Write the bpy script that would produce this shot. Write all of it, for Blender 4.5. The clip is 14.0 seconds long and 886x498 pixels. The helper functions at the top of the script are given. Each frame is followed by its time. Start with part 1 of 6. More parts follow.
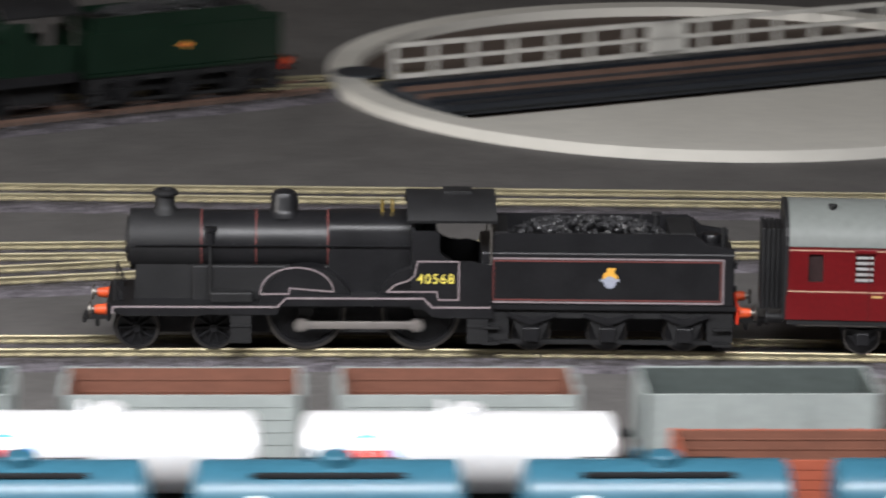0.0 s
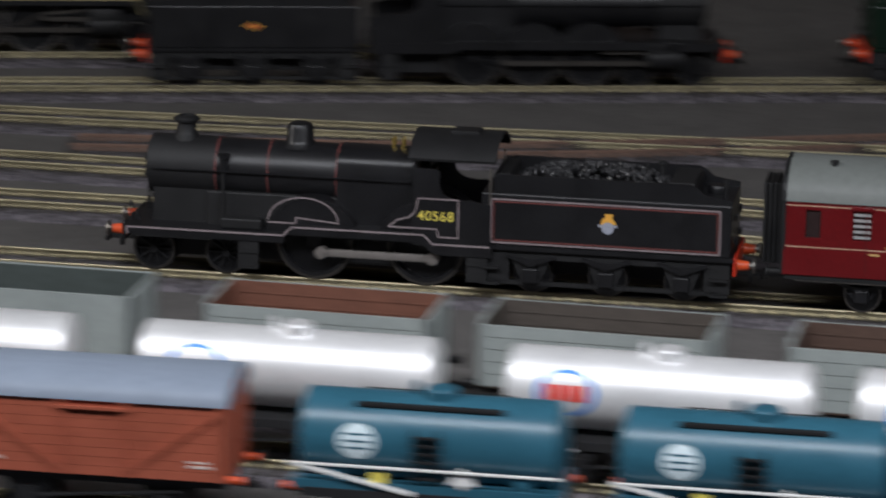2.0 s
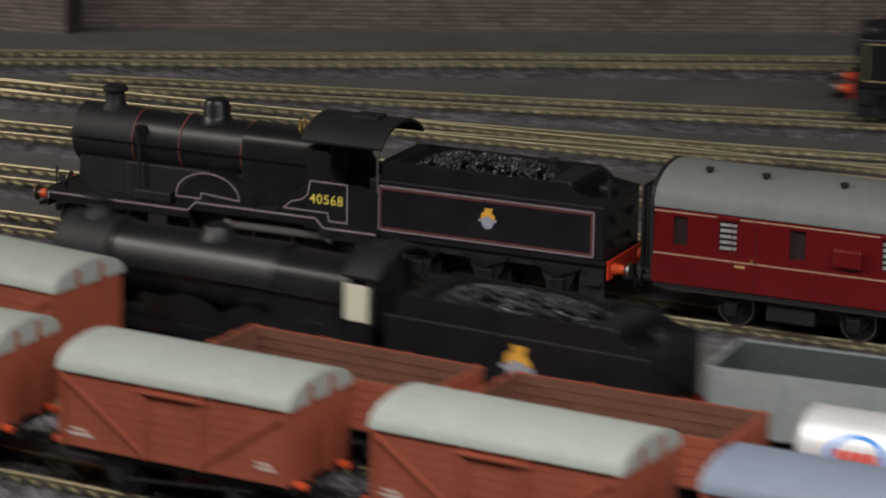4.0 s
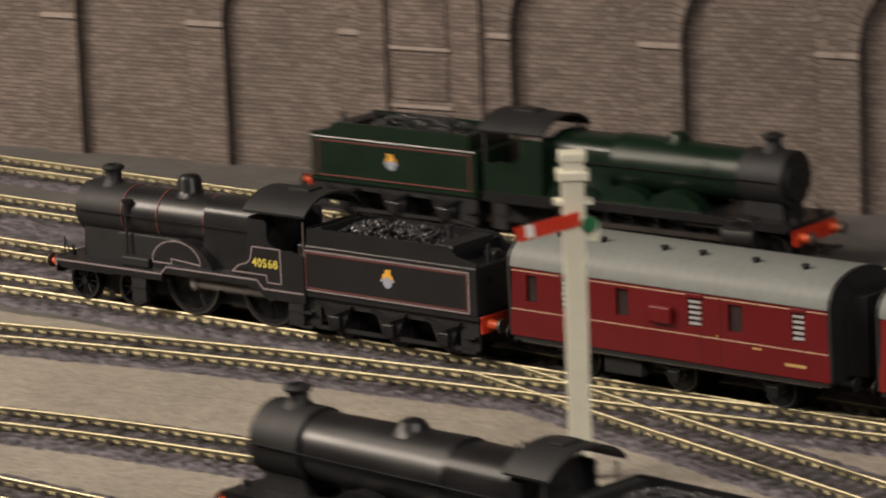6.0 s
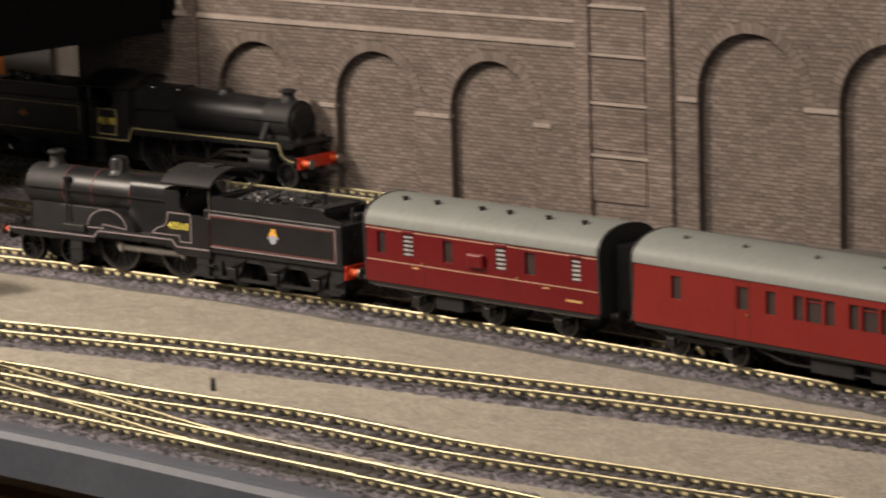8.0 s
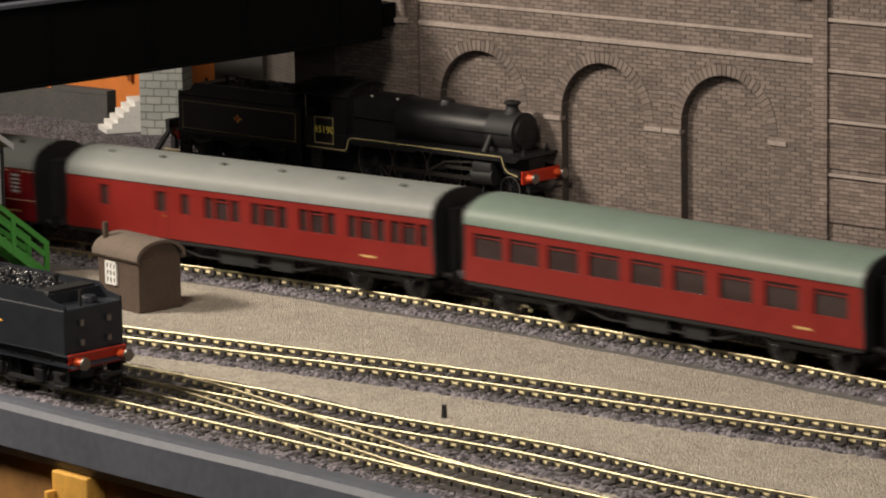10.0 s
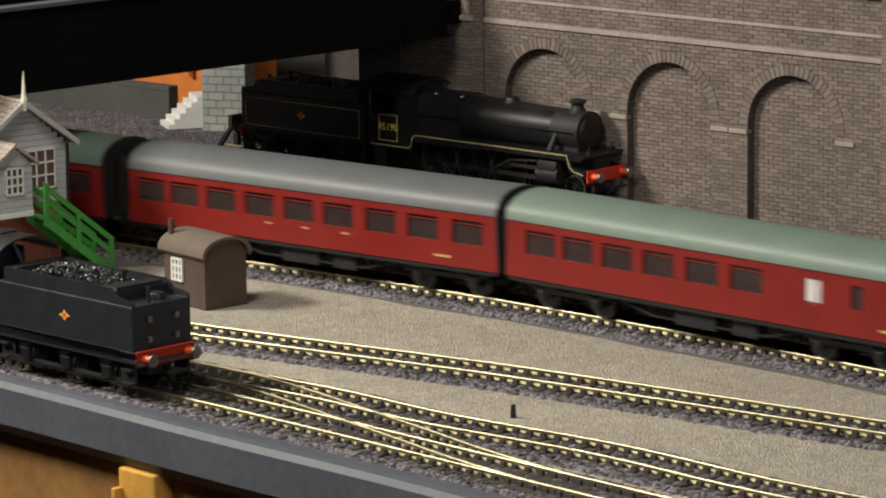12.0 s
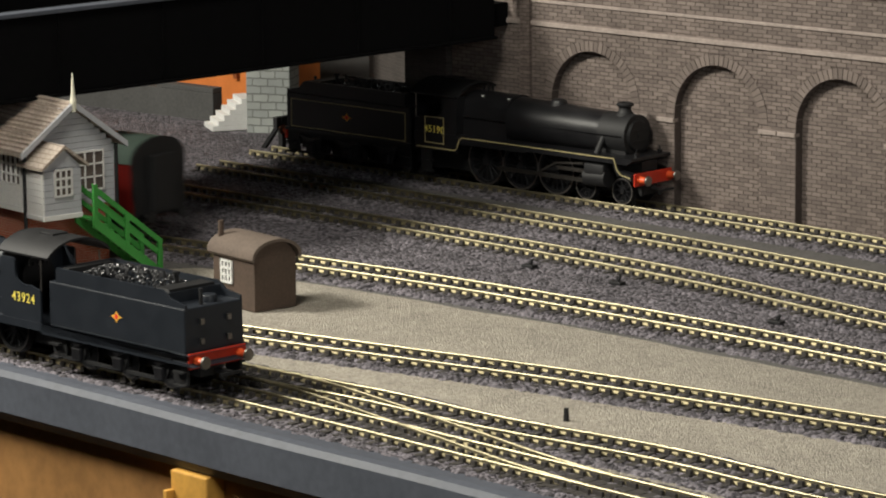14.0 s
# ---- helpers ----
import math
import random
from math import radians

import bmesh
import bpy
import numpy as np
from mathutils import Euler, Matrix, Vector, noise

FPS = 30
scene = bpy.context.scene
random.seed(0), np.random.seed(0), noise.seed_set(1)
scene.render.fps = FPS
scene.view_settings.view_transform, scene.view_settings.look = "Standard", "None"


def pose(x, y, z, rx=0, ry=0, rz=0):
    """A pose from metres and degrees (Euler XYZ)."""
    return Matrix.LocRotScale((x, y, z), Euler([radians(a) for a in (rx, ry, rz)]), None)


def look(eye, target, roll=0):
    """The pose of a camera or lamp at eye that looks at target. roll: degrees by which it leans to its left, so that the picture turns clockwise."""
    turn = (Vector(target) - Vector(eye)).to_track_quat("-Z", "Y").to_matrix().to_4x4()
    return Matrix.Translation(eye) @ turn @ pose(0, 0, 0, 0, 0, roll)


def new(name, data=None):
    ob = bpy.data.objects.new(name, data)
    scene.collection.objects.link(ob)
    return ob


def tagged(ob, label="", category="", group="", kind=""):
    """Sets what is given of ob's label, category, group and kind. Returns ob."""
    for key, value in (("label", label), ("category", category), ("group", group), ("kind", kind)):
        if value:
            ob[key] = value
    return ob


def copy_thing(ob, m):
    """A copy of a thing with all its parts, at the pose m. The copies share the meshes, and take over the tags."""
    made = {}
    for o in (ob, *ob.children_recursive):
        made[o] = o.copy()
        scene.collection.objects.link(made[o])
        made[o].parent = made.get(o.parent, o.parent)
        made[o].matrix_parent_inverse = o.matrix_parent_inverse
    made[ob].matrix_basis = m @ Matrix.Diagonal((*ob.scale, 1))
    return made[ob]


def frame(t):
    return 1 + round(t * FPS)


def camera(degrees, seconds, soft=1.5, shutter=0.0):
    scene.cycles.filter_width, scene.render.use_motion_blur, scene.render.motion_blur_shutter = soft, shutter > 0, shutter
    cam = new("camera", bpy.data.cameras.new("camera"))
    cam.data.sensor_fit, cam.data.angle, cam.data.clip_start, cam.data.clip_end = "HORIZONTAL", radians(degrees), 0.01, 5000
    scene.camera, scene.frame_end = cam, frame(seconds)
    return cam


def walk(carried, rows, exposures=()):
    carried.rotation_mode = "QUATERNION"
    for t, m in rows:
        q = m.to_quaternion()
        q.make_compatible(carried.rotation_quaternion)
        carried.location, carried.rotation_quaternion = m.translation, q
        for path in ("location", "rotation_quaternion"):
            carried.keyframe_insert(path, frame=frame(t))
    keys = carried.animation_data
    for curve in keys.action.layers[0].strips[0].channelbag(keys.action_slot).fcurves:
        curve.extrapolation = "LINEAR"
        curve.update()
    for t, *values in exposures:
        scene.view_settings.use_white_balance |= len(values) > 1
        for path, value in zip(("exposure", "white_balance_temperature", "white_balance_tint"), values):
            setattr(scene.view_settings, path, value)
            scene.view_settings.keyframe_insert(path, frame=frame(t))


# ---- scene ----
# A model railway in 4 mm scale: a train runs leftwards through a yard while the camera follows it.

# ---- camera ----
cam = camera(12.826, 14.0, soft=2.0, shutter=0.6)
EYE_Z = 0.3442


def aim(x, y, yaw, tilt, roll):
    a, b = radians(yaw), radians(tilt)
    eye = Vector((x, y, EYE_Z))
    way = Vector((-math.sin(a) * math.cos(b), math.cos(a) * math.cos(b), -math.sin(b)))
    return look(eye, eye + way, roll)


CAMERA_ROWS = [
    (0.0, -0.0709, 0.0000, -0.759, 13.794, 0.759),
    (0.5, -0.1238, -0.0060, 2.961, 13.995, 1.390),
    (0.6, -0.1343, -0.0072, 3.531, 14.096, 1.319),
    (1.0, -0.1766, -0.0120, 4.773, 14.398, 2.213),
    (1.5, -0.2260, -0.0100, 9.047, 14.563, 1.440),
    (2.0, -0.2500, -0.0120, 13.924, 14.478, 1.013),
    (2.5, -0.2900, -0.0220, 18.391, 13.831, 0.987),
    (3.0, -0.2970, -0.0155, 21.944, 13.406, 1.180),
    (3.5, -0.3630, -0.0030, 24.129, 13.843, 1.735),
    (4.0, -0.4280, 0.0915, 28.041, 14.798, 0.983),
    (4.2, -0.4510, 0.1310, 29.953, 14.875, 0.211),
    (6.3, -0.5342, 0.1687, 44.598, 12.182, -1.635),
    (6.5, -0.5428, 0.1527, 45.279, 11.943, -1.186),
    (7.0, -0.5643, 0.1128, 47.200, 11.406, -1.050),
    (7.5, -0.5561, 0.1111, 50.564, 11.119, -1.433),
    (8.0, -0.5623, 0.0991, 52.008, 10.660, -1.541),
    (8.5, -0.5834, 0.1040, 53.604, 10.338, -1.746),
    (8.7, -0.5932, 0.1077, 54.079, 10.230, -1.688),
    (10.8, -0.6361, 0.1156, 54.574, 10.855, -0.806),
    (11.0, -0.6369, 0.1148, 54.722, 10.835, -0.850),
    (11.5, -0.6389, 0.1126, 54.971, 10.738, -0.842),
    (12.0, -0.6409, 0.1105, 55.145, 10.723, -0.658),
    (12.5, -0.6429, 0.1084, 55.290, 10.730, -0.545),
    (13.0, -0.6449, 0.1063, 55.269, 10.724, -0.628),
    (13.5, -0.6469, 0.1042, 55.418, 10.723, -0.629),
    (14.0, -0.6489, 0.1021, 55.496, 10.687, -0.537),
]
walk(cam, [(t, aim(*r)) for t, *r in CAMERA_ROWS], exposures=[(0.0, 0.45, 6000, 10), (0.8, 0.3, 6000, 10), (1.5, -0.3, 5900, 10), (2.0, -0.7, 5800, 10), (3.2, -0.75, 6000, 10), (4.2, -0.5, 6300, 10), (6.3, -0.05, 6900, 13), (8.7, -0.05, 6900, 13), (10.8, -0.12, 6600, 8), (14.0, -0.04, 6200, 4)])

# ---- light: a dim hall and the layout's own lamps above its front edge ----
world = bpy.data.worlds.new("hall")
scene.world = world
world.use_nodes = True
world.node_tree.nodes["Background"].inputs[0].default_value = (1.0, 0.93, 0.86, 1)
world.node_tree.nodes["Background"].inputs[1].default_value = 0.026


def lamp(name, eye, target, sx, sy, watts, colour):
    data = bpy.data.lights.new(name, "AREA")
    data.shape, data.size, data.size_y, data.energy, data.color = "RECTANGLE", sx, sy, watts, colour
    ob = new(name, data)
    ob.matrix_world = look(eye, target)
    return ob


WARM = (1.0, 0.90, 0.78)
lamp("lamp_left", (-2.46, 0.36, 0.66), (-2.12, 1.0, 0), 0.25, 0.16, 14.5, WARM)
lamp("lamp_middle", (-1.75, 0.55, 0.85), (-1.6, 1.0, 0), 0.4, 0.16, 6.7, WARM)
lamp("lamp_right", (-0.30, 0.72, 0.50), (-0.31, 0.83, 0), 1.3, 0.12, 10.8, (1.0, 0.95, 0.90))

# ---- materials ----


def material(name, colour, rough=0.5, metal=0.0, vary=0.12, scale=120.0, bump=0.0, bump_scale=900.0, emit=0.0, coat=0.0):
    m = bpy.data.materials.new(name)
    m.use_nodes = True
    n, l = m.node_tree.nodes, m.node_tree.links
    b = n["Principled BSDF"]
    b.inputs["Roughness"].default_value, b.inputs["Metallic"].default_value = rough, metal
    b.inputs["Coat Weight"].default_value = coat
    c = (*colour, 1)
    tc = n.new("ShaderNodeTexCoord")
    n1, n2 = n.new("ShaderNodeTexNoise"), n.new("ShaderNodeTexNoise")
    n1.inputs["Scale"].default_value, n2.inputs["Scale"].default_value = scale, scale * 9
    n1.inputs["Detail"].default_value = 5
    l.new(tc.outputs["Object"], n1.inputs["Vector"]), l.new(tc.outputs["Object"], n2.inputs["Vector"])
    add = n.new("ShaderNodeMath")
    add.operation = "ADD"
    l.new(n1.outputs["Fac"], add.inputs[0]), l.new(n2.outputs["Fac"], add.inputs[1])
    ramp = n.new("ShaderNodeMapRange")
    ramp.inputs["From Min"].default_value, ramp.inputs["From Max"].default_value = 0.7, 1.3
    l.new(add.outputs[0], ramp.inputs["Value"])
    mix = n.new("ShaderNodeMix")
    mix.data_type = "RGBA"
    mix.inputs["A"].default_value = tuple(max(0, v * (1 - vary)) for v in colour) + (1,)
    mix.inputs["B"].default_value = tuple(min(1, v * (1 + vary)) for v in colour) + (1,)
    l.new(ramp.outputs[0], mix.inputs["Factor"])
    l.new(mix.outputs["Result"], b.inputs["Base Color"])
    rr = n.new("ShaderNodeMapRange")
    rr.inputs["To Min"].default_value, rr.inputs["To Max"].default_value = max(0.03, rough - 0.08), min(1, rough + 0.1)
    l.new(n1.outputs["Fac"], rr.inputs["Value"])
    l.new(rr.outputs[0], b.inputs["Roughness"])
    if bump:
        n3, bp = n.new("ShaderNodeTexNoise"), n.new("ShaderNodeBump")
        n3.inputs["Scale"].default_value, n3.inputs["Detail"].default_value = bump_scale, 4
        bp.inputs["Strength"].default_value, bp.inputs["Distance"].default_value = bump, 0.0006
        l.new(tc.outputs["Object"], n3.inputs["Vector"]), l.new(n3.outputs["Fac"], bp.inputs["Height"])
        l.new(bp.outputs[0], b.inputs["Normal"])
    if emit:
        b.inputs["Emission Color"].default_value, b.inputs["Emission Strength"].default_value = c, emit
    return m


def gravelly(m, scale, contrast, relief):
    """Adds small stones to a ground material: a tone for each stone and its relief."""
    n, l = m.node_tree.nodes, m.node_tree.links
    b = n["Principled BSDF"]
    tc, vo, bp = n.new("ShaderNodeTexCoord"), n.new("ShaderNodeTexVoronoi"), n.new("ShaderNodeBump")
    vo.inputs["Scale"].default_value = scale
    l.new(tc.outputs["Object"], vo.inputs["Vector"])
    sep, tone, mix = n.new("ShaderNodeSeparateColor"), n.new("ShaderNodeMapRange"), n.new("ShaderNodeMix")
    l.new(vo.outputs["Color"], sep.inputs[0])
    l.new(sep.outputs[0], tone.inputs["Value"])
    tone.inputs["To Min"].default_value, tone.inputs["To Max"].default_value = 1 - contrast, 1 + contrast
    mix.data_type, mix.blend_type = "RGBA", "MULTIPLY"
    mix.inputs["Factor"].default_value = 1
    old = b.inputs["Base Color"].links[0].from_socket
    l.new(old, mix.inputs["A"])
    l.new(tone.outputs[0], mix.inputs["B"])
    l.new(mix.outputs["Result"], b.inputs["Base Color"])
    bp.invert = True
    bp.inputs["Strength"].default_value, bp.inputs["Distance"].default_value = relief, 0.0012
    l.new(vo.outputs["Distance"], bp.inputs["Height"])
    l.new(bp.outputs[0], b.inputs["Normal"])
    return m


def brick_material(name, a, b2, mortar, length, course, vary=0.5, offset=0.5):
    m = material(name, a, 0.85, 0, 0.1, 60)
    n, l = m.node_tree.nodes, m.node_tree.links
    b = n["Principled BSDF"]
    tc, br = n.new("ShaderNodeTexCoord"), n.new("ShaderNodeTexBrick")
    sep, com = n.new("ShaderNodeSeparateXYZ"), n.new("ShaderNodeCombineXYZ")
    ad = n.new("ShaderNodeMath")
    l.new(tc.outputs["Object"], sep.inputs[0])
    l.new(sep.outputs[0], ad.inputs[0]), l.new(sep.outputs[1], ad.inputs[1])
    l.new(ad.outputs[0], com.inputs[0]), l.new(sep.outputs[2], com.inputs[1])
    # uneven, hand-laid courses
    wob, off, put = n.new("ShaderNodeTexNoise"), n.new("ShaderNodeVectorMath"), n.new("ShaderNodeVectorMath")
    wob.inputs["Scale"].default_value, wob.inputs["Detail"].default_value = 160, 3
    l.new(tc.outputs["Object"], wob.inputs["Vector"])
    off.operation, put.operation = "MULTIPLY_ADD", "ADD"
    off.inputs[1].default_value, off.inputs[2].default_value = (0.0022, 0.0011, 0), (-0.0011, -0.00055, 0)
    l.new(wob.outputs["Color"], off.inputs[0])
    l.new(com.outputs[0], put.inputs[0]), l.new(off.outputs[0], put.inputs[1])
    l.new(put.outputs[0], br.inputs["Vector"])
    br.inputs["Color1"].default_value, br.inputs["Color2"].default_value, br.inputs["Mortar"].default_value = (*a, 1), (*b2, 1), (*mortar, 1)
    br.inputs["Scale"].default_value = 1.0
    br.inputs["Brick Width"].default_value, br.inputs["Row Height"].default_value = length, course
    br.inputs["Mortar Size"].default_value, br.inputs["Mortar Smooth"].default_value = course * 0.085, 0.2
    br.offset = offset
    nz = n.new("ShaderNodeTexNoise")
    nz.inputs["Scale"].default_value, nz.inputs["Detail"].default_value = 28, 6
    l.new(tc.outputs["Object"], nz.inputs["Vector"])
    mr = n.new("ShaderNodeMapRange")
    mr.inputs["From Min"].default_value, mr.inputs["From Max"].default_value = 0.3, 0.7
    mr.inputs["To Min"].default_value, mr.inputs["To Max"].default_value = 1 - vary * 0.5, 1 + vary * 0.35
    l.new(nz.outputs["Fac"], mr.inputs["Value"])
    mx = n.new("ShaderNodeMix")
    mx.data_type, mx.blend_type = "RGBA", "MULTIPLY"
    mx.inputs["Factor"].default_value = 1
    l.new(br.outputs["Color"], mx.inputs["A"]), l.new(mr.outputs[0], mx.inputs["B"])
    l.new(mx.outputs["Result"], b.inputs["Base Color"])
    bp, inv = n.new("ShaderNodeBump"), n.new("ShaderNodeMath")
    inv.operation = "SUBTRACT"
    inv.inputs[0].default_value = 1
    l.new(br.outputs["Fac"], inv.inputs[1]), l.new(inv.outputs[0], bp.inputs["Height"])
    bp.inputs["Strength"].default_value, bp.inputs["Distance"].default_value = 0.8, 0.0006
    l.new(bp.outputs[0], b.inputs["Normal"])
    return m


BLACK = material("satin_black_paint", (0.011, 0.011, 0.0125), 0.36, 0, 0.25, 90)
BLACK2 = material("matt_black_paint", (0.010, 0.010, 0.011), 0.6, 0, 0.3, 120)
SLATE = material("dark_blue_black_paint", (0.014, 0.0175, 0.024), 0.45, 0, 0.15, 90)
GREEN = material("brunswick_green_paint", (0.005, 0.017, 0.009), 0.3, 0, 0.15, 80)
RED = material("buffer_beam_red", (0.55, 0.035, 0.012), 0.45, 0, 0.15)
ORANGE = material("orange_red_plastic", (0.75, 0.10, 0.025), 0.4, 0, 0.1)
STEEL = material("worn_steel", (0.56, 0.54, 0.50), 0.42, 0.5, 0.15, 300)
RODSTEEL = material("dull_rod_steel", (0.30, 0.28, 0.26), 0.42, 1.0, 0.15, 300)
BRASS = material("yellow_brass", (0.62, 0.45, 0.12), 0.35, 0.8, 0.1)
TYRE = material("dull_tyre_steel", (0.13, 0.12, 0.11), 0.45, 1.0, 0.15, 300)
RODGREY = material("grey_rod_metal", (0.25, 0.23, 0.215), 0.45, 0.4, 0.15, 300)
RAILM = material("nickel_rail", (0.44, 0.395, 0.26), 0.46, 1.0, 0.18, 60, 0.1, 300)
RAILFOOT = material("tarnished_rail_side", (0.30, 0.262, 0.16), 0.52, 1.0, 0.45, 40)
SLEEPER = material("dark_sleeper", (0.045, 0.040, 0.036), 0.8, 0, 0.3, 200)
BALLAST = gravelly(material("grey_ballast", (0.125, 0.114, 0.128), 0.95, 0, 0.3, 60), 620, 0.75, 1.0)
TAN = gravelly(material("sandy_yard_ground", (0.342, 0.310, 0.260), 0.95, 0, 0.14, 14), 1100, 0.28, 0.6)
GREYGROUND = material("grey_scenic_mat", (0.115, 0.109, 0.105), 0.95, 0, 0.2, 40, 0.6, 1600)
COAL = material("glossy_coal", (0.035, 0.035, 0.037), 0.3, 0, 0.4, 300)
LINE = material("grey_lining", (0.30, 0.25, 0.26), 0.5)
REDLINE = material("red_lining", (0.17, 0.05, 0.045), 0.5)
CREAMLINE = material("straw_lining", (0.40, 0.34, 0.17), 0.5)
YELLOW = material("pale_yellow_lettering", (0.80, 0.68, 0.12), 0.5)
CREST = material("gold_crest", (0.80, 0.42, 0.06), 0.5)
WHITE = material("white_paint", (0.78, 0.78, 0.76), 0.5, 0, 0.06)
SILVER = material("silver_tank_paint", (0.94, 0.94, 0.95), 0.42, 0.5, 0.06, 50)
TEAL = material("blue_tank_paint", (0.030, 0.105, 0.155), 0.3, 0, 0.12, 60)
BLUEBADGE = material("blue_badge", (0.03, 0.25, 0.75), 0.4)
REDBADGE = material("red_badge", (0.75, 0.05, 0.03), 0.4)
MAROON = material("maroon_coach_paint", (0.135, 0.007, 0.009), 0.3, 0, 0.12, 60)
CRIMSON = material("crimson_coach_paint", (0.205, 0.016, 0.013), 0.35, 0, 0.1, 60)
ROOFGREY = material("grey_coach_roof", (0.19, 0.205, 0.195), 0.55, 0, 0.08, 40)
ROOFGREEN = material("green_grey_coach_roof", (0.136, 0.186, 0.155), 0.5, 0, 0.08, 40)
ROOFDARK = material("dark_grey_coach_roof", (0.104, 0.112, 0.120), 0.5, 0, 0.08, 40)
ROOFBLUE = material("blue_grey_van_roof", (0.22, 0.26, 0.33), 0.6, 0, 0.08, 40)
ROOFPALE = material("pale_grey_van_roof", (0.40, 0.44, 0.40), 0.6, 0, 0.08, 40)
BAUXITE = material("bauxite_brown_paint", (0.34, 0.085, 0.045), 0.6, 0, 0.12, 60)
WAGONGREY = material("grey_wagon_paint", (0.30, 0.33, 0.32), 0.6, 0, 0.1, 60)
INGREEN = material("dark_grey_wagon_inside", (0.055, 0.068, 0.064), 0.8, 0, 0.2, 60)
INBROWN = material("brown_wagon_inside", (0.16, 0.065, 0.04), 0.8, 0, 0.2, 60)
INDARK = material("dark_brown_wagon_inside", (0.085, 0.050, 0.036), 0.8, 0, 0.2, 60)
INOLIVE = material("olive_brown_wagon_inside", (0.075, 0.062, 0.052), 0.8, 0, 0.2, 60)
DARKGLASS = material("dark_window", (0.04, 0.026, 0.026), 0.1, 0, 0.2)
HUTBROWN = material("brown_hut_paint", (0.075, 0.050, 0.036), 0.7, 0, 0.2, 80, 0.2)
HUTROOF = material("brown_felt_roof", (0.13, 0.100, 0.080), 0.85, 0, 0.15, 80, 0.4)
# White boards; end-facing ones get a grey that stands for their shade.
BOXSHADE = material("shaded_boarding", (0.46, 0.47, 0.50), 0.6, 0, 0.06, 60)
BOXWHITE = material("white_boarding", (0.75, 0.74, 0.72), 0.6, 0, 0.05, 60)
STAIRGREEN = material("green_stairs", (0.05, 0.27, 0.045), 0.5, 0, 0.1)
BOARDEDGE = material("blue_grey_edge_paint", (0.078, 0.086, 0.108), 0.6, 0, 0.15, 30)
PINE = material("yellow_pine", (0.62, 0.33, 0.06), 0.6, 0, 0.15, 30, 0.2, 200)
FASCIA = material("orange_brown_panel", (0.30, 0.15, 0.045), 0.65, 0, 0.2, 20, 0.2, 200)
ORANGEWALL = material("orange_shop_wall", (0.62, 0.19, 0.04), 0.6, 0, 0.1)
CONCRETE = material("grey_concrete", (0.07, 0.07, 0.068), 0.85, 0, 0.2, 60, 0.3)
CREAM = material("cream_post_paint", (0.74, 0.72, 0.58), 0.5, 0, 0.06)
TTWHITE = material("white_painted_pit", (0.72, 0.70, 0.64), 0.7, 0, 0.06, 20)
TTDARK = material("dark_turntable_deck", (0.045, 0.050, 0.058), 0.6, 0, 0.3, 60)
RUSTRAIL = material("rusty_brown_rail", (0.19, 0.115, 0.085), 0.7, 0.2, 0.25, 60)
BRICK = brick_material("brown_grey_brick", (0.245, 0.196, 0.172), (0.150, 0.117, 0.103), (0.080, 0.062, 0.054), 0.0059, 0.00200)
# Brick for under the bridge, its colour darkened to carry the bridge's shade.
BRICKSHADE = brick_material("shade_toned_brick", (0.075, 0.064, 0.058), (0.058, 0.050, 0.046), (0.10, 0.088, 0.08), 0.0068, 0.00225)
STONE = material("stone_course", (0.34, 0.285, 0.255), 0.85, 0, 0.2, 60, 0.3)


def single_brick_material(name, a, b2, per_object):
    """One tone for each brick, stained in larger patches, with a fine grain."""
    m = material(name, a, 0.88, 0, 0.12, 70, 0.5, 1400)
    n, l = m.node_tree.nodes, m.node_tree.links
    b = n["Principled BSDF"]
    pick = n.new("ShaderNodeObjectInfo") if per_object else n.new("ShaderNodeNewGeometry")
    tone, mul = n.new("ShaderNodeMix"), n.new("ShaderNodeMix")
    tone.data_type = mul.data_type = "RGBA"
    tone.inputs["A"].default_value, tone.inputs["B"].default_value = (*b2, 1), (*a, 1)
    l.new(pick.outputs["Random" if per_object else "Random Per Island"], tone.inputs["Factor"])
    tc, nz, mr = n.new("ShaderNodeTexCoord"), n.new("ShaderNodeTexNoise"), n.new("ShaderNodeMapRange")
    geo = n.new("ShaderNodeNewGeometry")
    nz.inputs["Scale"].default_value, nz.inputs["Detail"].default_value = 26, 6
    l.new(geo.outputs["Position"], nz.inputs["Vector"])
    mr.inputs["From Min"].default_value, mr.inputs["From Max"].default_value = 0.3, 0.7
    mr.inputs["To Min"].default_value, mr.inputs["To Max"].default_value = 0.84, 1.12
    l.new(nz.outputs["Fac"], mr.inputs["Value"])
    mul.blend_type = "MULTIPLY"
    mul.inputs["Factor"].default_value = 1
    l.new(tone.outputs["Result"], mul.inputs["A"]), l.new(mr.outputs[0], mul.inputs["B"])
    l.new(mul.outputs["Result"], b.inputs["Base Color"])
    return m


BRICKSKIN = single_brick_material("weathered_brick", (0.228, 0.186, 0.164), (0.150, 0.121, 0.107), False)
BRICKONE = single_brick_material("weathered_brick_piece", (0.228, 0.186, 0.164), (0.150, 0.121, 0.107), True)
MORTAR = material("sooty_mortar", (0.088, 0.069, 0.060), 0.95, 0, 0.25, 60, 0.4, 1500)
REDBRICK = brick_material("red_brick", (0.42, 0.10, 0.05), (0.34, 0.08, 0.04), (0.5, 0.38, 0.3), 0.0035, 0.0012)
STONEBLOCK = brick_material("pale_stone_blocks", (0.36, 0.38, 0.36), (0.30, 0.32, 0.31), (0.18, 0.19, 0.18), 0.009, 0.0045)
TILES = brick_material("pale_roof_tiles", (0.52, 0.44, 0.37), (0.44, 0.37, 0.31), (0.25, 0.2, 0.17), 0.004, 0.0018)
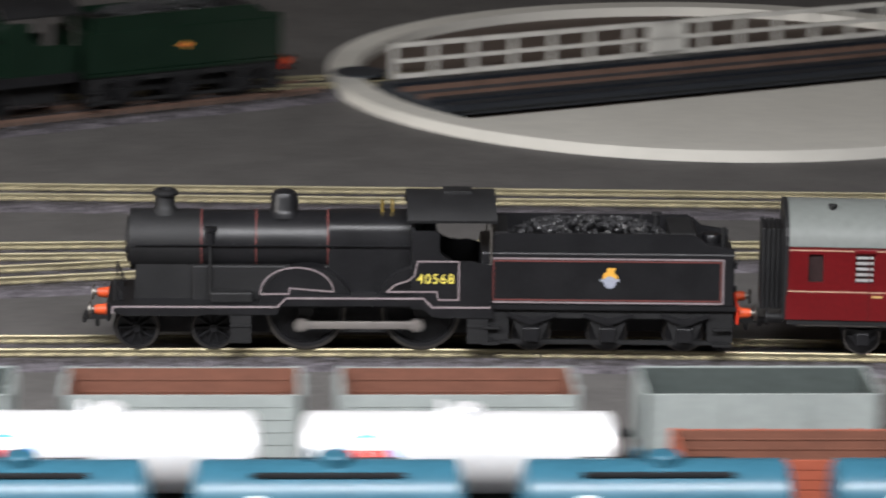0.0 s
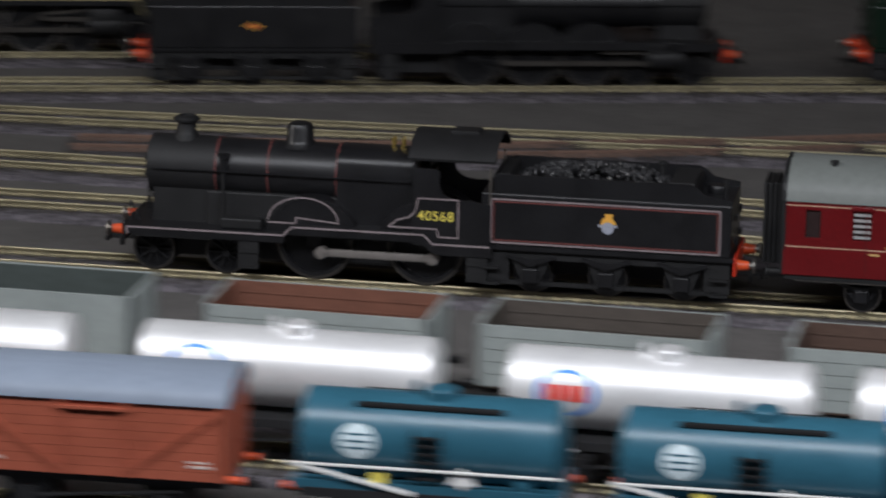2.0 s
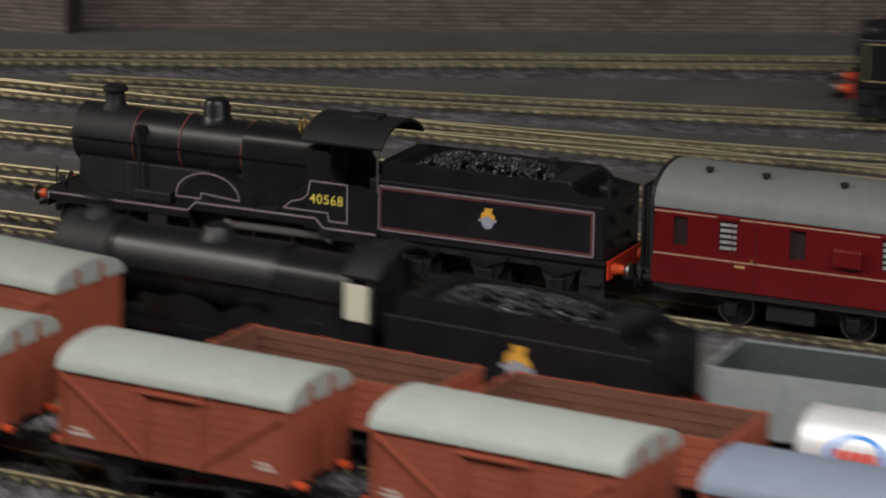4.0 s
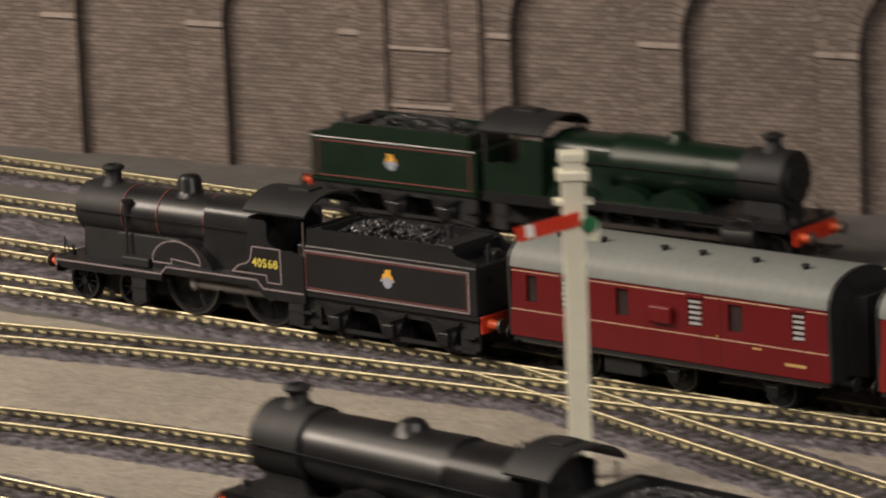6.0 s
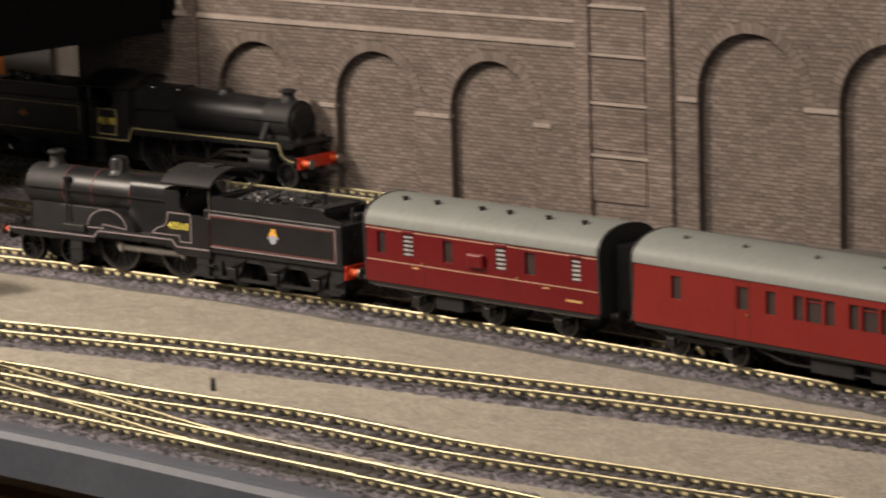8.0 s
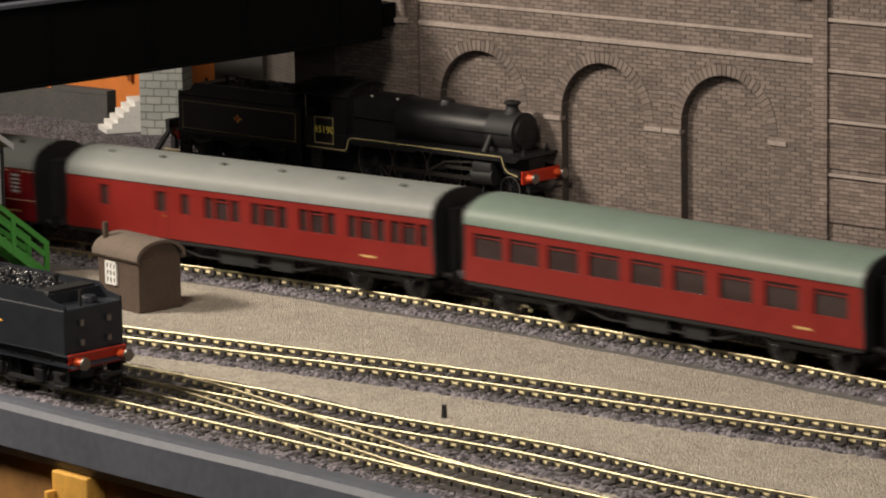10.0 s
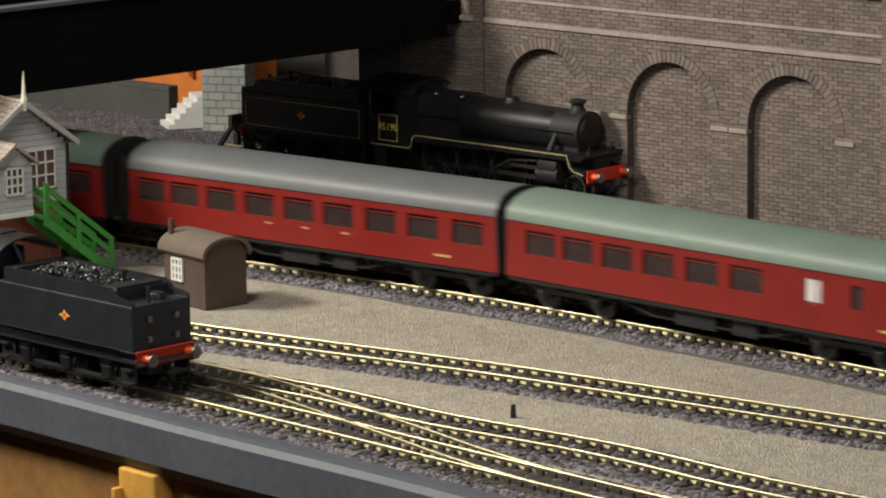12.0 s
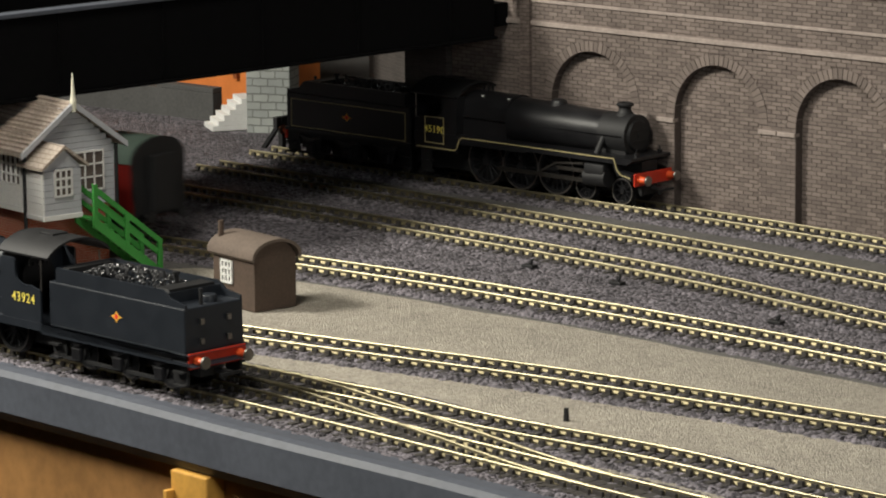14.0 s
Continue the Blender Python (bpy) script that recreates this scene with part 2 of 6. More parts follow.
HALLDARK = material("dark_hall", (0.03, 0.028, 0.027), 0.9)
DECKBLACK = material("black_bridge_girder", (0.003, 0.003, 0.0035), 0.95, 0, 0.2, 20)
DECKBLACK.node_tree.nodes["Principled BSDF"].inputs["Specular IOR Level"].default_value = 0.1

# ---- mesh helpers; lengths in millimetres ----


def part(name, bm, mat, parent=None, label="", smooth=False, m=None):
    """Links a bmesh as one mesh object, under parent if there is one."""
    bm.transform(Matrix.Scale(0.001, 4))
    bmesh.ops.recalc_face_normals(bm, faces=bm.faces)
    me = bpy.data.meshes.new(name)
    bm.to_mesh(me)
    bm.free()
    me.materials.append(mat)
    if smooth:
        me.shade_smooth()
        me.set_sharp_from_angle(angle=radians(35))
    ob = new(name, me)
    if parent:
        ob.parent = parent
    if m is not None:
        ob.matrix_basis = m
    if label:
        ob["label"] = label
    return ob


def bx(bm, x0, x1, y0, y1, z0, z1, bevel=0.0):
    r = bmesh.ops.create_cube(bm, size=1.0)
    vs = r["verts"]
    bmesh.ops.scale(bm, vec=(abs(x1 - x0), abs(y1 - y0), abs(z1 - z0)), verts=vs)
    bmesh.ops.translate(bm, vec=((x0 + x1) / 2, (y0 + y1) / 2, (z0 + z1) / 2), verts=vs)
    if bevel:
        es = list({e for v in vs for e in v.link_edges})
        bmesh.ops.bevel(bm, geom=es, offset=bevel, segments=2, affect="EDGES", profile=0.5)
    return bm


def cyl(bm, a, b, r, r2=None, seg=24, caps=True):
    """A cylinder or cone from a to b."""
    a, b = Vector(a), Vector(b)
    d = b - a
    m = Matrix.Translation((a + b) / 2) @ d.to_track_quat("Z", "Y").to_matrix().to_4x4()
    bmesh.ops.create_cone(bm, cap_ends=caps, segments=seg, radius1=r, radius2=r if r2 is None else r2, depth=d.length, matrix=m)
    return bm


def lathe(bm, x, y, prof, seg=20):
    """Turns a profile of (radius, z) round the upright line at x, y."""
    rings = []
    for r, z in prof:
        rings.append([bm.verts.new((x + r * math.cos(k * math.tau / seg), y + r * math.sin(k * math.tau / seg), z)) for k in range(seg)])
    for p, q in zip(rings, rings[1:]):
        for k in range(seg):
            bm.faces.new((p[k], p[(k + 1) % seg], q[(k + 1) % seg], q[k]))
    bm.faces.new(rings[0]), bm.faces.new(rings[-1])
    return bm


def ex(bm, prof, lo, hi, axis="y"):
    """Extrudes a closed profile: (x, z) along y, (y, z) along x, or (x, y) along z."""
    def at(p, t):
        return {"y": (p[0], t, p[1]), "x": (t, p[0], p[1]), "z": (p[0], p[1], t)}[axis]
    a = [bm.verts.new(at(p, lo)) for p in prof]
    b = [bm.verts.new(at(p, hi)) for p in prof]
    n = len(prof)
    for k in range(n):
        bm.faces.new((a[k], a[(k + 1) % n], b[(k + 1) % n], b[k]))
    bm.faces.new(a), bm.faces.new(b[::-1])
    return bm


def new_bm():
    return bmesh.new()


def outline(bm, pts, y, w, t=0.15):
    """A thin raised line along a path of (x, z) on the side at y."""
    for (x0, z0), (x1, z1) in zip(pts, pts[1:]):
        d = Vector((x1 - x0, z1 - z0))
        if d.length < 1e-6:
            continue
        nn = Vector((-d.y, d.x)).normalized() * w / 2
        e = d.normalized() * w / 2
        q = [(x0 - e.x + nn.x, z0 - e.y + nn.y), (x1 + e.x + nn.x, z1 + e.y + nn.y), (x1 + e.x - nn.x, z1 + e.y - nn.y), (x0 - e.x - nn.x, z0 - e.y - nn.y)]
        ex(bm, q, y - t, y + t)
    return bm


def lettering(name, text, size, mat, parent, m):
    """Raised lettering from the built-in font, as a mesh."""
    cu = bpy.data.curves.new(name, "FONT")
    cu.body, cu.size, cu.extrude, cu.align_x, cu.align_y, cu.offset, cu.space_character = text, size * 0.001, 0.00008, "CENTER", "CENTER", 0.00003, 1.1
    tmp = new(name, cu)
    me = bpy.data.meshes.new_from_object(tmp.evaluated_get(bpy.context.evaluated_depsgraph_get()))
    bpy.data.objects.remove(tmp)
    me.materials.append(mat)
    ob = new(name, me)
    ob.parent, ob.matrix_basis = parent, m
    return ob


def empty(name, label, category, group="", m=None):
    ob = tagged(new(name), label, category, group)
    if m is not None:
        ob.matrix_basis = m
    return ob


def stuff_mesh(name, verts, faces, mat, parent=None, label="", smooth=False):
    me = bpy.data.meshes.new(name)
    me.from_pydata(verts, [], faces)
    me.materials.append(mat)
    if smooth:
        me.shade_smooth()
    ob = new(name, me)
    ob.parent = parent
    return tagged(ob, label, "", "", "stuff")


# ---- the line the train runs on ----
PATH = (1.27168, -0.155316, -0.130210, -0.036162)


def path_y(x):
    return PATH[0] + PATH[1] * x ** 2 + PATH[2] * x ** 3 + PATH[3] * x ** 4


def build_line():
    """Points of the main line at even steps of its length, from right to left; straight past both ends."""
    xs = np.linspace(0.25, -2.2, 1200)
    ys = path_y(xs)
    d0 = np.array([xs[0] - xs[1], ys[0] - ys[1]])
    d0 /= np.hypot(*d0)
    d1 = np.array([xs[-1] - xs[-2], ys[-1] - ys[-2]])
    d1 /= np.hypot(*d1)
    pts = np.concatenate([[[xs[0], ys[0]] + d0 * k for k in (1.2, 0.6)], np.stack([xs, ys], 1), [[xs[-1], ys[-1]] + d1 * k for k in (0.6, 1.3, 2.6)]])
    s = np.concatenate([[0], np.cumsum(np.hypot(*np.diff(pts, axis=0).T))])
    s0 = np.interp(0.0, -pts[:, 0], s)
    return pts, s - s0


LINE_PTS, LINE_S = build_line()


def on_line(s):
    return np.array([np.interp(s, LINE_S, LINE_PTS[:, 0]), np.interp(s, LINE_S, LINE_PTS[:, 1])])


def gone(t):
    """How far the train has run at t seconds."""
    late = min(max((t - 8.7) / 2.1, 0.0), 1.0)
    return 0.253923 * t - 0.000763 * t * t - 0.0095 * late * late * (3 - 2 * late) + 0.0073 * max(t - 10.8, 0.0)


def ride(t, u, half):
    """The pose of a vehicle whose middle lies u behind the train's mark, on pivots half apart."""
    a, b = on_line(gone(t) - u + half), on_line(gone(t) - u - half)
    c = (a + b) / 2
    return pose(c[0], c[1], 0, 0, 0, math.degrees(math.atan2(b[1] - a[1], b[0] - a[0])))

# ---- rolling stock: built in millimetres, front towards -x, near side towards -y, rail top at z = 0 ----


def wheel(parent, x, r, spokes=0, y=8.2, name="wheel", rim=TYRE):
    """A wheelset on its axle: two wheels with tread, flange and, for large ones, spokes."""
    bm = new_bm()
    for s in (-1, 1):
        if spokes:
            for k in range(32):
                a0, a1 = k * math.tau / 32, (k + 1) * math.tau / 32
                q = [(r * math.cos(a0), r * math.sin(a0)), (r * math.cos(a1), r * math.sin(a1)), (r * 0.84 * math.cos(a1), r * 0.84 * math.sin(a1)), (r * 0.84 * math.cos(a0), r * 0.84 * math.sin(a0))]
                ex(bm, q, s * y - 1.1, s * y + 1.1)
            for k in range(spokes):
                a = k * math.tau / spokes
                cyl(bm, (0, s * y, 0), (r * 0.86 * math.cos(a), s * y, r * 0.86 * math.sin(a)), 0.55, 0.45, 6)
            cyl(bm, (0, s * (y - 1.3), 0), (0, s * (y + 1.4), 0), r * 0.2, None, 12)
        else:
            cyl(bm, (0, s * (y - 1.1), 0), (0, s * (y + 1.1), 0), r, None, 24)
            cyl(bm, (0, s * (y + 1.1), 0), (0, s * (y + 1.6), 0), r * 0.3, None, 10)
        cyl(bm, (0, s * (y - 1.6), 0), (0, s * (y - 1.1), 0), r + 0.7, None, 28)
    cyl(bm, (0, -y, 0), (0, y, 0), 1.0, None, 8)
    w = part(name, bm, BLACK, parent, "", True, pose(x / 1000, 0, r / 1000))
    for s in (-1, 1):
        bm = new_bm()
        for k in range(28):
            a0, a1 = k * math.tau / 28, (k + 1) * math.tau / 28
            q = [(c * math.cos(a), c * math.sin(a)) for c, a in ((r + 0.05, a0), (r + 0.05, a1), (r * 0.93, a1), (r * 0.93, a0))]
            ex(bm, q, s * (y + 1.12) - 0.06, s * (y + 1.12) + 0.06)
        bmesh.ops.remove_doubles(bm, verts=list(bm.verts), dist=0.002)
        part("tyre", bm, rim, w, "dull steel tyre")
    return w


def buffers(parent, x, way, red=True, z=14.0, beam=RED):
    bm = new_bm()
    bx(bm, x - 1 if way < 0 else x, x if way < 0 else x + 1, -15, 15, z - 3.2, z + 3.2, 0.3)
    part("buffer_beam", bm, beam if red else BLACK, parent, "red buffer beam" if red and beam is RED else "")
    for s in (-1, 1):
        bm = new_bm()
        cyl(bm, (x, s * 11.2, z), (x + way * 5, s * 11.2, z), 2.1, 1.5, 14)
        b = part("buffer", bm, ORANGE if red else BLACK, parent, "orange-red buffer stock" if red else "", True)
        bm = new_bm()
        cyl(bm, (x + way * 4.5, s * 11.2, z), (x + way * 6.3, s * 11.2, z), 0.9, None, 10)
        cyl(bm, (x + way * 6.3, s * 11.2, z), (x + way * 7.0, s * 11.2, z), 2.7, 2.4, 16)
        part("buffer_head", bm, BLACK if not red else RODSTEEL, b, "", True)
    bm = new_bm()
    bx(bm, min(x, x + way * 9), max(x, x + way * 9), -1.2, 1.2, 8.0, 9.6)
    bx(bm, x + way * 8, x + way * 9.4, -5.5, 5.5, 8.0, 9.2)
    bx(bm, x + way * 4, x + way * 5.4, -1.0, 1.0, 5.5, 9.0)
    part("coupling", bm, BLACK2, parent, "black tension-lock coupling")


def steam_loco(m, label, sp, group="locomotives"):
    """A steam locomotive without its tender. sp gives lengths in millimetres from the front beam."""
    L, o = sp["L"], -sp["L"] / 2
    paint, frame_paint = sp.get("paint", BLACK), BLACK2
    e = empty("steam_locomotive", label, "locomotive", group, m)
    r, zc = sp["r"], sp["zc"]
    sx, bx0, bx1, cx = sp["smokebox"], sp["boiler"], sp["firebox"], sp["cab"]
    # running plate with its raised stretch over the drivers
    pz, lift, l0, l1 = sp.get("plate", 16), sp.get("lift", 3), sp.get("l0", 56), sp.get("l1", 105)
    bm = new_bm()
    prof = [(o, pz), (o, pz + 1.3), (o + l0, pz + 1.3), (o + l0 + lift, pz + 1.3 + lift), (o + l1, pz + 1.3 + lift), (o + l1 + lift, pz + 1.3), (o + L, pz + 1.3), (o + L, pz - 3), (o + l1 + lift + 3, pz - 3), (o + l1 + lift, pz - 2.6), (o + l1 - 1, pz - 2 + lift), (o + l0 + 1, pz - 2 + lift), (o + l0 + lift - 3, pz - 2), (o + 3, pz - 2)]
    ex(bm, prof, -16.5, 16.5)
    part("running_plate", bm, paint if paint is not GREEN else BLACK, e)
    bm = new_bm()
    bx(bm, o + 2, o + L - 3, -6, 6, 5, pz, 0)
    for k, (wx, wr, _) in enumerate(sp["wheels"]):
        bx(bm, o + wx - 3, o + wx + 3, -6.8, 6.8, 4, 12)
    part("frames", bm, frame_paint, e)
    # boiler
    bm = new_bm()
    cyl(bm, (o + sx, 0, zc), (o + bx0, 0, zc), r + 0.25, None, 36)
    part("smokebox", bm, BLACK2, e, "", True)
    bm = new_bm()
    cyl(bm, (o + bx0, 0, zc), (o + bx1, 0, zc), r * sp.get("taper", 1.0), r * sp.get("taper2", 1.0), 36)
    part("boiler", bm, paint, e, "", True)
    bm = new_bm()
    cyl(bm, (o + sx - 1.2, 0, zc), (o + sx, 0, zc), r * 0.72, r * 0.8, 28)
    cyl(bm, (o + sx - 1.9, 0, zc), (o + sx - 1.2, 0, zc), 1.2, None, 8)
    bx(bm, o + sx - 1.6, o + sx - 1.2, -r * 0.7, r * 0.6, zc + 2.5, zc + 3.1)
    bx(bm, o + sx - 1.6, o + sx - 1.2, -r * 0.7, r * 0.6, zc - 3.1, zc - 2.5)
    part("smokebox_door", bm, BLACK2, e, "", True)
    bm = new_bm()
    ex(bm, [(o + sx + 1, pz), (o + sx + 2, zc - r * 0.6), (o + bx0 - 2, zc - r * 0.6), (o + bx0, pz)], -7.5, 7.5)
    part("saddle", bm, BLACK2, e)
    for bxx in sp.get("bands", ()):
        bm = new_bm()
        cyl(bm, (o + bxx - 0.22, 0, zc), (o + bxx + 0.22, 0, zc), r * max(sp.get("taper2", 1), sp.get("taper", 1)) + 0.3, None, 36)
        part("boiler_band", bm, sp.get("band", REDLINE), e, "thin lined boiler band", True)
    # firebox with rounded shoulders
    fw, ft = sp.get("fw", r * 1.0), sp.get("ft", zc + r - 0.6)
    prof = [(-fw - 1, pz), (-fw, zc + 1)] + [(-fw * math.cos(a), zc + 3 + (ft - zc - 3) * math.sin(a) ** 0.7) for a in np.linspace(0.15, math.pi - 0.15, 13)] + [(fw, zc + 1), (fw + 1, pz)]
    bm = ex(new_bm(), prof, o + bx1, o + cx + 0.5, "x")
    part("firebox", bm, paint, e, "", True)
    bm = new_bm()
    for k in range(4):
        cyl(bm, (o + cx - 6 - 3.3 * (k % 2), (-1.6 if k < 2 else 1.6), ft - 0.5), (o + cx - 6 - 3.3 * (k % 2), (-1.6 if k < 2 else 1.6), ft + 3.2), 0.45, None, 8)
    part("safety_valve", bm, BRASS if sp.get("brass") else BLACK, e)
    # chimney and dome
    ct = sp["chim_top"]
    bm = lathe(new_bm(), o + sp["chim"], 0, [(5.2, zc + r - 1.0), (3.9, zc + r + 0.6), (3.2, zc + r + 1.6), (3.2, ct - 2.2), (4.3, ct - 1.8), (4.5, ct - 1.0), (3.7, ct - 0.3), (3.1, ct), (2.2, ct), (2.2, ct - 2)])
    part("chimney", bm, BLACK2, e, "", True)
    dt = sp["dome_top"]
    bm = lathe(new_bm(), o + sp["dome"], 0, [(6.6, zc + r - 1.6), (5.2, zc + r - 0.2), (4.6, zc + r + 1.0), (4.5, dt - 2.2), (3.8, dt - 0.8), (2.4, dt - 0.15), (0.4, dt)])
    part("dome", bm, paint, e, "", True)
    # cab: two sides with a rounded rear opening, a front sheet and an arched roof
    ch, cr = sp.get("cab_side", 38.5), sp["roof_top"]
    cl = L - cx
    for s in (-1, 1):
        prof = [(o + cx, pz), (o + cx, ch + 3), (o + cx + 0.30 * cl, ch + 3), (o + cx + 0.34 * cl, ch + 2)]
        prof += [(o + cx + 0.62 * cl - 0.28 * cl * math.cos(a), ch - 2.8 - 4.6 * math.sin(a)) for a in np.linspace(0, math.pi * 0.62, 8)]
        prof += [(o + cx + 0.86 * cl, ch - 8), (o + L - 0.5, ch - 8.4), (o + L - 0.5, pz)]
        part("cab_side", ex(new_bm(), prof, s * 15.8 - 0.5, s * 15.8 + 0.5), paint, e)
        bm = new_bm()
        cyl(bm, (o + L - 0.8, s * 15.4, ch - 9), (o + L - 0.8, s * 15.4, ch + 4), 0.4, None, 6)
        part("handrail", bm, RODSTEEL, e)
    part("cab_front", bx(new_bm(), o + cx, o + cx + 1, -15.5, 15.5, pz, ch + 4), paint, e)
    arc = [(16.6 * math.sin(a) / math.sin(1.05), (cr - 6.4) + 6.4 * (math.cos(a) - math.cos(1.05)) / (1 - math.cos(1.05))) for a in np.linspace(-1.05, 1.05, 15)]
    prof = arc + [(y * 0.985, z - 0.9) for y, z in arc[::-1]]
    part("cab_roof", ex(new_bm(), prof, o + cx - 1.5, o + L + sp.get("overhang", 3), "x"), BLACK2, e, "", True)
    bm = bx(new_bm(), o + cx + cl * 0.4, o + cx + cl * 0.75, -4, 4, cr - 0.5, cr + 0.6, 0.2)
    part("roof_vent", bm, BLACK2, e)
    bm = new_bm()
    cyl(bm, (o + cx + 1, 0, zc - 2), (o + cx + 4, 0, zc - 2), r * 0.8, None, 20)
    for k in range(5):
        cyl(bm, (o + cx + 3.8, -5 + 2.5 * k, zc + 3), (o + cx + 5, -5 + 2.5 * k, zc + 3), 0.9, None, 8)
    part("backhead", bm, BLACK2, e)
    # splashers, steps, cylinders
    for wx, wr, kind in sp["wheels"]:
        if kind == "driver" and sp.get("splash", True):
            for s in (-1, 1):
                c = o + wx
                R = wr + 3
                prof = [(c - R, pz)] + [(c - R * math.cos(a), max(pz, wr + R * math.sin(a))) for a in np.linspace(0.2, math.pi - 0.2, 16)] + [(c + R, pz)]
                y0, y1 = sorted((s * 7, s * 14.5))
                part("splasher", ex(new_bm(), prof, y0, y1), paint, e, "", True)
    for wx in sp.get("steps", ()):
        for s in (-1, 1):
            bm = new_bm()
            bx(bm, o + wx - 3.5, o + wx + 3.5, s * 15.6 - 0.5, s * 15.6 + 0.5, 4, pz)
            bx(bm, o + wx - 3.5, o + wx + 3.5, s * 15 - 1.5, s * 15 + 1.5, 4, 4.8)
            bx(bm, o + wx - 3.5, o + wx + 3.5, s * 15 - 1.5, s * 15 + 1.5, 9.4, 10.2)
            part("footstep", bm, BLACK2, e)
    if "cylinder" in sp:
        for s in (-1, 1):
            bm = cyl(new_bm(), (o + sp["cylinder"] - 7, s * 12.5, 13), (o + sp["cylinder"] + 7, s * 12.5, 12.5), 4.6, None, 20)
            bx(bm, o + sp["cylinder"] - 6.5, o + sp["cylinder"] + 6.5, s * 12.5 - 4, s * 12.5 + 4, 14, 20, 0.8)
            part("cylinder", bm, BLACK2, e, "", True)
            bm = new_bm()
            bx(bm, o + sp["cylinder"] + 7, o + sp["rod_end"], s * 13.6 - 0.5, s * 13.6 + 0.5, 9.5, 11.5)
            bx(bm, o + sp["cylinder"] + 7, o + sp["cylinder"] + 26, s * 12.8 - 0.7, s * 12.8 + 0.7, 14.2, 15.6)
            part("connecting_rod", bm, TYRE, e)
    bm = new_bm()
    for s in (-1, 1):
        cyl(bm, (o + sx + 2, s * (r + 0.9), zc + 0.5), (o + cx, s * (r + 1.2), zc + 0.5), 0.28, None, 6)
        for k in range(4):
            q = o + sx + 6 + k * (cx - sx - 8) / 3
            cyl(bm, (q, s * (r - 0.3), zc + 0.5), (q, s * (r + 1.2), zc + 0.5), 0.35, None, 6)
    part("boiler_handrail", bm, RODSTEEL if sp.get("shiny_rail") else BLACK, e)
    buffers(e, o, -1, True, 14.0, sp.get("beam", RED))
    for s in (-1, 1):
        bm = new_bm()
        cyl(bm, (o + 3, s * 9, pz + 1), (o + 3, s * 9, pz + 5.2), 0.35, None, 6)
        bx(bm, o + 2.2, o + 3.8, s * 9 - 0.9, s * 9 + 0.9, pz + 1.2, pz + 3.2)
        part("lamp_iron", bm, BLACK, e)
    wheels = []
    for wx, wr, kind in sp["wheels"]:
        wheels.append((wheel(e, o + wx, wr, 16 if kind == "driver" else (10 if wr > 6.5 else 0), 8.2, "driving_wheel" if kind == "driver" else "wheel", sp.get("rim", TYRE)), wr, kind))
    if sp.get("lining"):
        mat = sp["lining"]
        for s in (-1, 1):
            y = s * 16.7
            bm = outline(new_bm(), [(o + 1, pz - 1.4), (o + 1, pz + 0.7), (o + l0, pz + 0.7), (o + l0 + lift, pz + 0.7 + lift), (o + l1, pz + 0.7 + lift), (o + l1 + lift, pz + 0.7), (o + L - 1, pz + 0.7)], y, 0.55)
            part("plate_lining", bm, mat, e, "thin painted lining along the running plate")
    return e, wheels


def crest(parent, x, y, z, h, big=True):
    """A small painted emblem: a gold upper shape over a white disc with bars."""
    bm = new_bm()
    s = -1 if y < 0 else 1
    ex(bm, [(x - h * 0.36, z), (x - h * 0.30, z + h * 0.26), (x - h * 0.14, z + h * 0.34), (x - h * 0.16, z + h * 0.50), (x + h * 0.26, z + h * 0.52), (x + h * 0.20, z + h * 0.30), (x + h * 0.38, z + h * 0.12), (x + h * 0.38, z)], y - 0.12, y + 0.12)
    part("emblem", bm, CREST, parent, "gold painted emblem")
    bm = new_bm()
    cyl(bm, (x, y - s * 0.05, z - h * 0.18), (x, y + s * 0.14, z - h * 0.18), h * 0.3, None, 18)
    bx(bm, x - h * 0.46, x + h * 0.46, y - 0.13, y + 0.13, z - h * 0.14, z - h * 0.02)
    part("emblem_disc", bm, material_once("emblem_grey", (0.36, 0.38, 0.46)), parent)


MADE = {}


def material_once(name, colour, rough=0.5):
    if name not in MADE:
        MADE[name] = material(name, colour, rough)
    return MADE[name]


def diamond(parent, x, y, z, h):
    bm = ex(new_bm(), [(x - h, z), (x - h * 0.3, z + h * 0.25), (x, z + h * 0.62), (x + h * 0.3, z + h * 0.25), (x + h, z), (x + h * 0.3, z - h * 0.25), (x, z - h * 0.62), (x - h * 0.3, z - h * 0.25)], y - 0.12, y + 0.12)
    part("emblem", bm, CREST, parent, "gold painted emblem")
    bm = cyl(new_bm(), (x, y - 0.16, z), (x, y + 0.16, z), h * 0.3, None, 14)
    part("emblem_disc", bm, REDBADGE, parent)


def coal_heap(x0, x1, y0, y1, z, high, seed, size=1.5):
    rng = random.Random(seed)
    bm = new_bm()
    n = int((x1 - x0) * (y1 - y0) / size / 1.0)
    for _ in range(min(n, 520)):
        a, b = rng.uniform(x0, x1), rng.uniform(y0, y1)
        fx, fy = (a - x0) / (x1 - x0) * 2 - 1, (b - y0) / (y1 - y0) * 2 - 1
        h = z + high * max(0, 1 - fx ** 4) * max(0, 1 - fy ** 2 * 0.7) + rng.uniform(-0.4, 0.4)
        mm = Matrix.Translation((a, b, h)) @ Euler((rng.uniform(0, 6), rng.uniform(0, 6), rng.uniform(0, 6))).to_matrix().to_4x4() @ Matrix.Diagonal((rng.uniform(0.7, 1.4), rng.uniform(0.7, 1.3), rng.uniform(0.6, 1.1), 1))
        bmesh.ops.create_icosphere(bm, subdivisions=1, radius=size * 0.55, matrix=mm)
    return bm


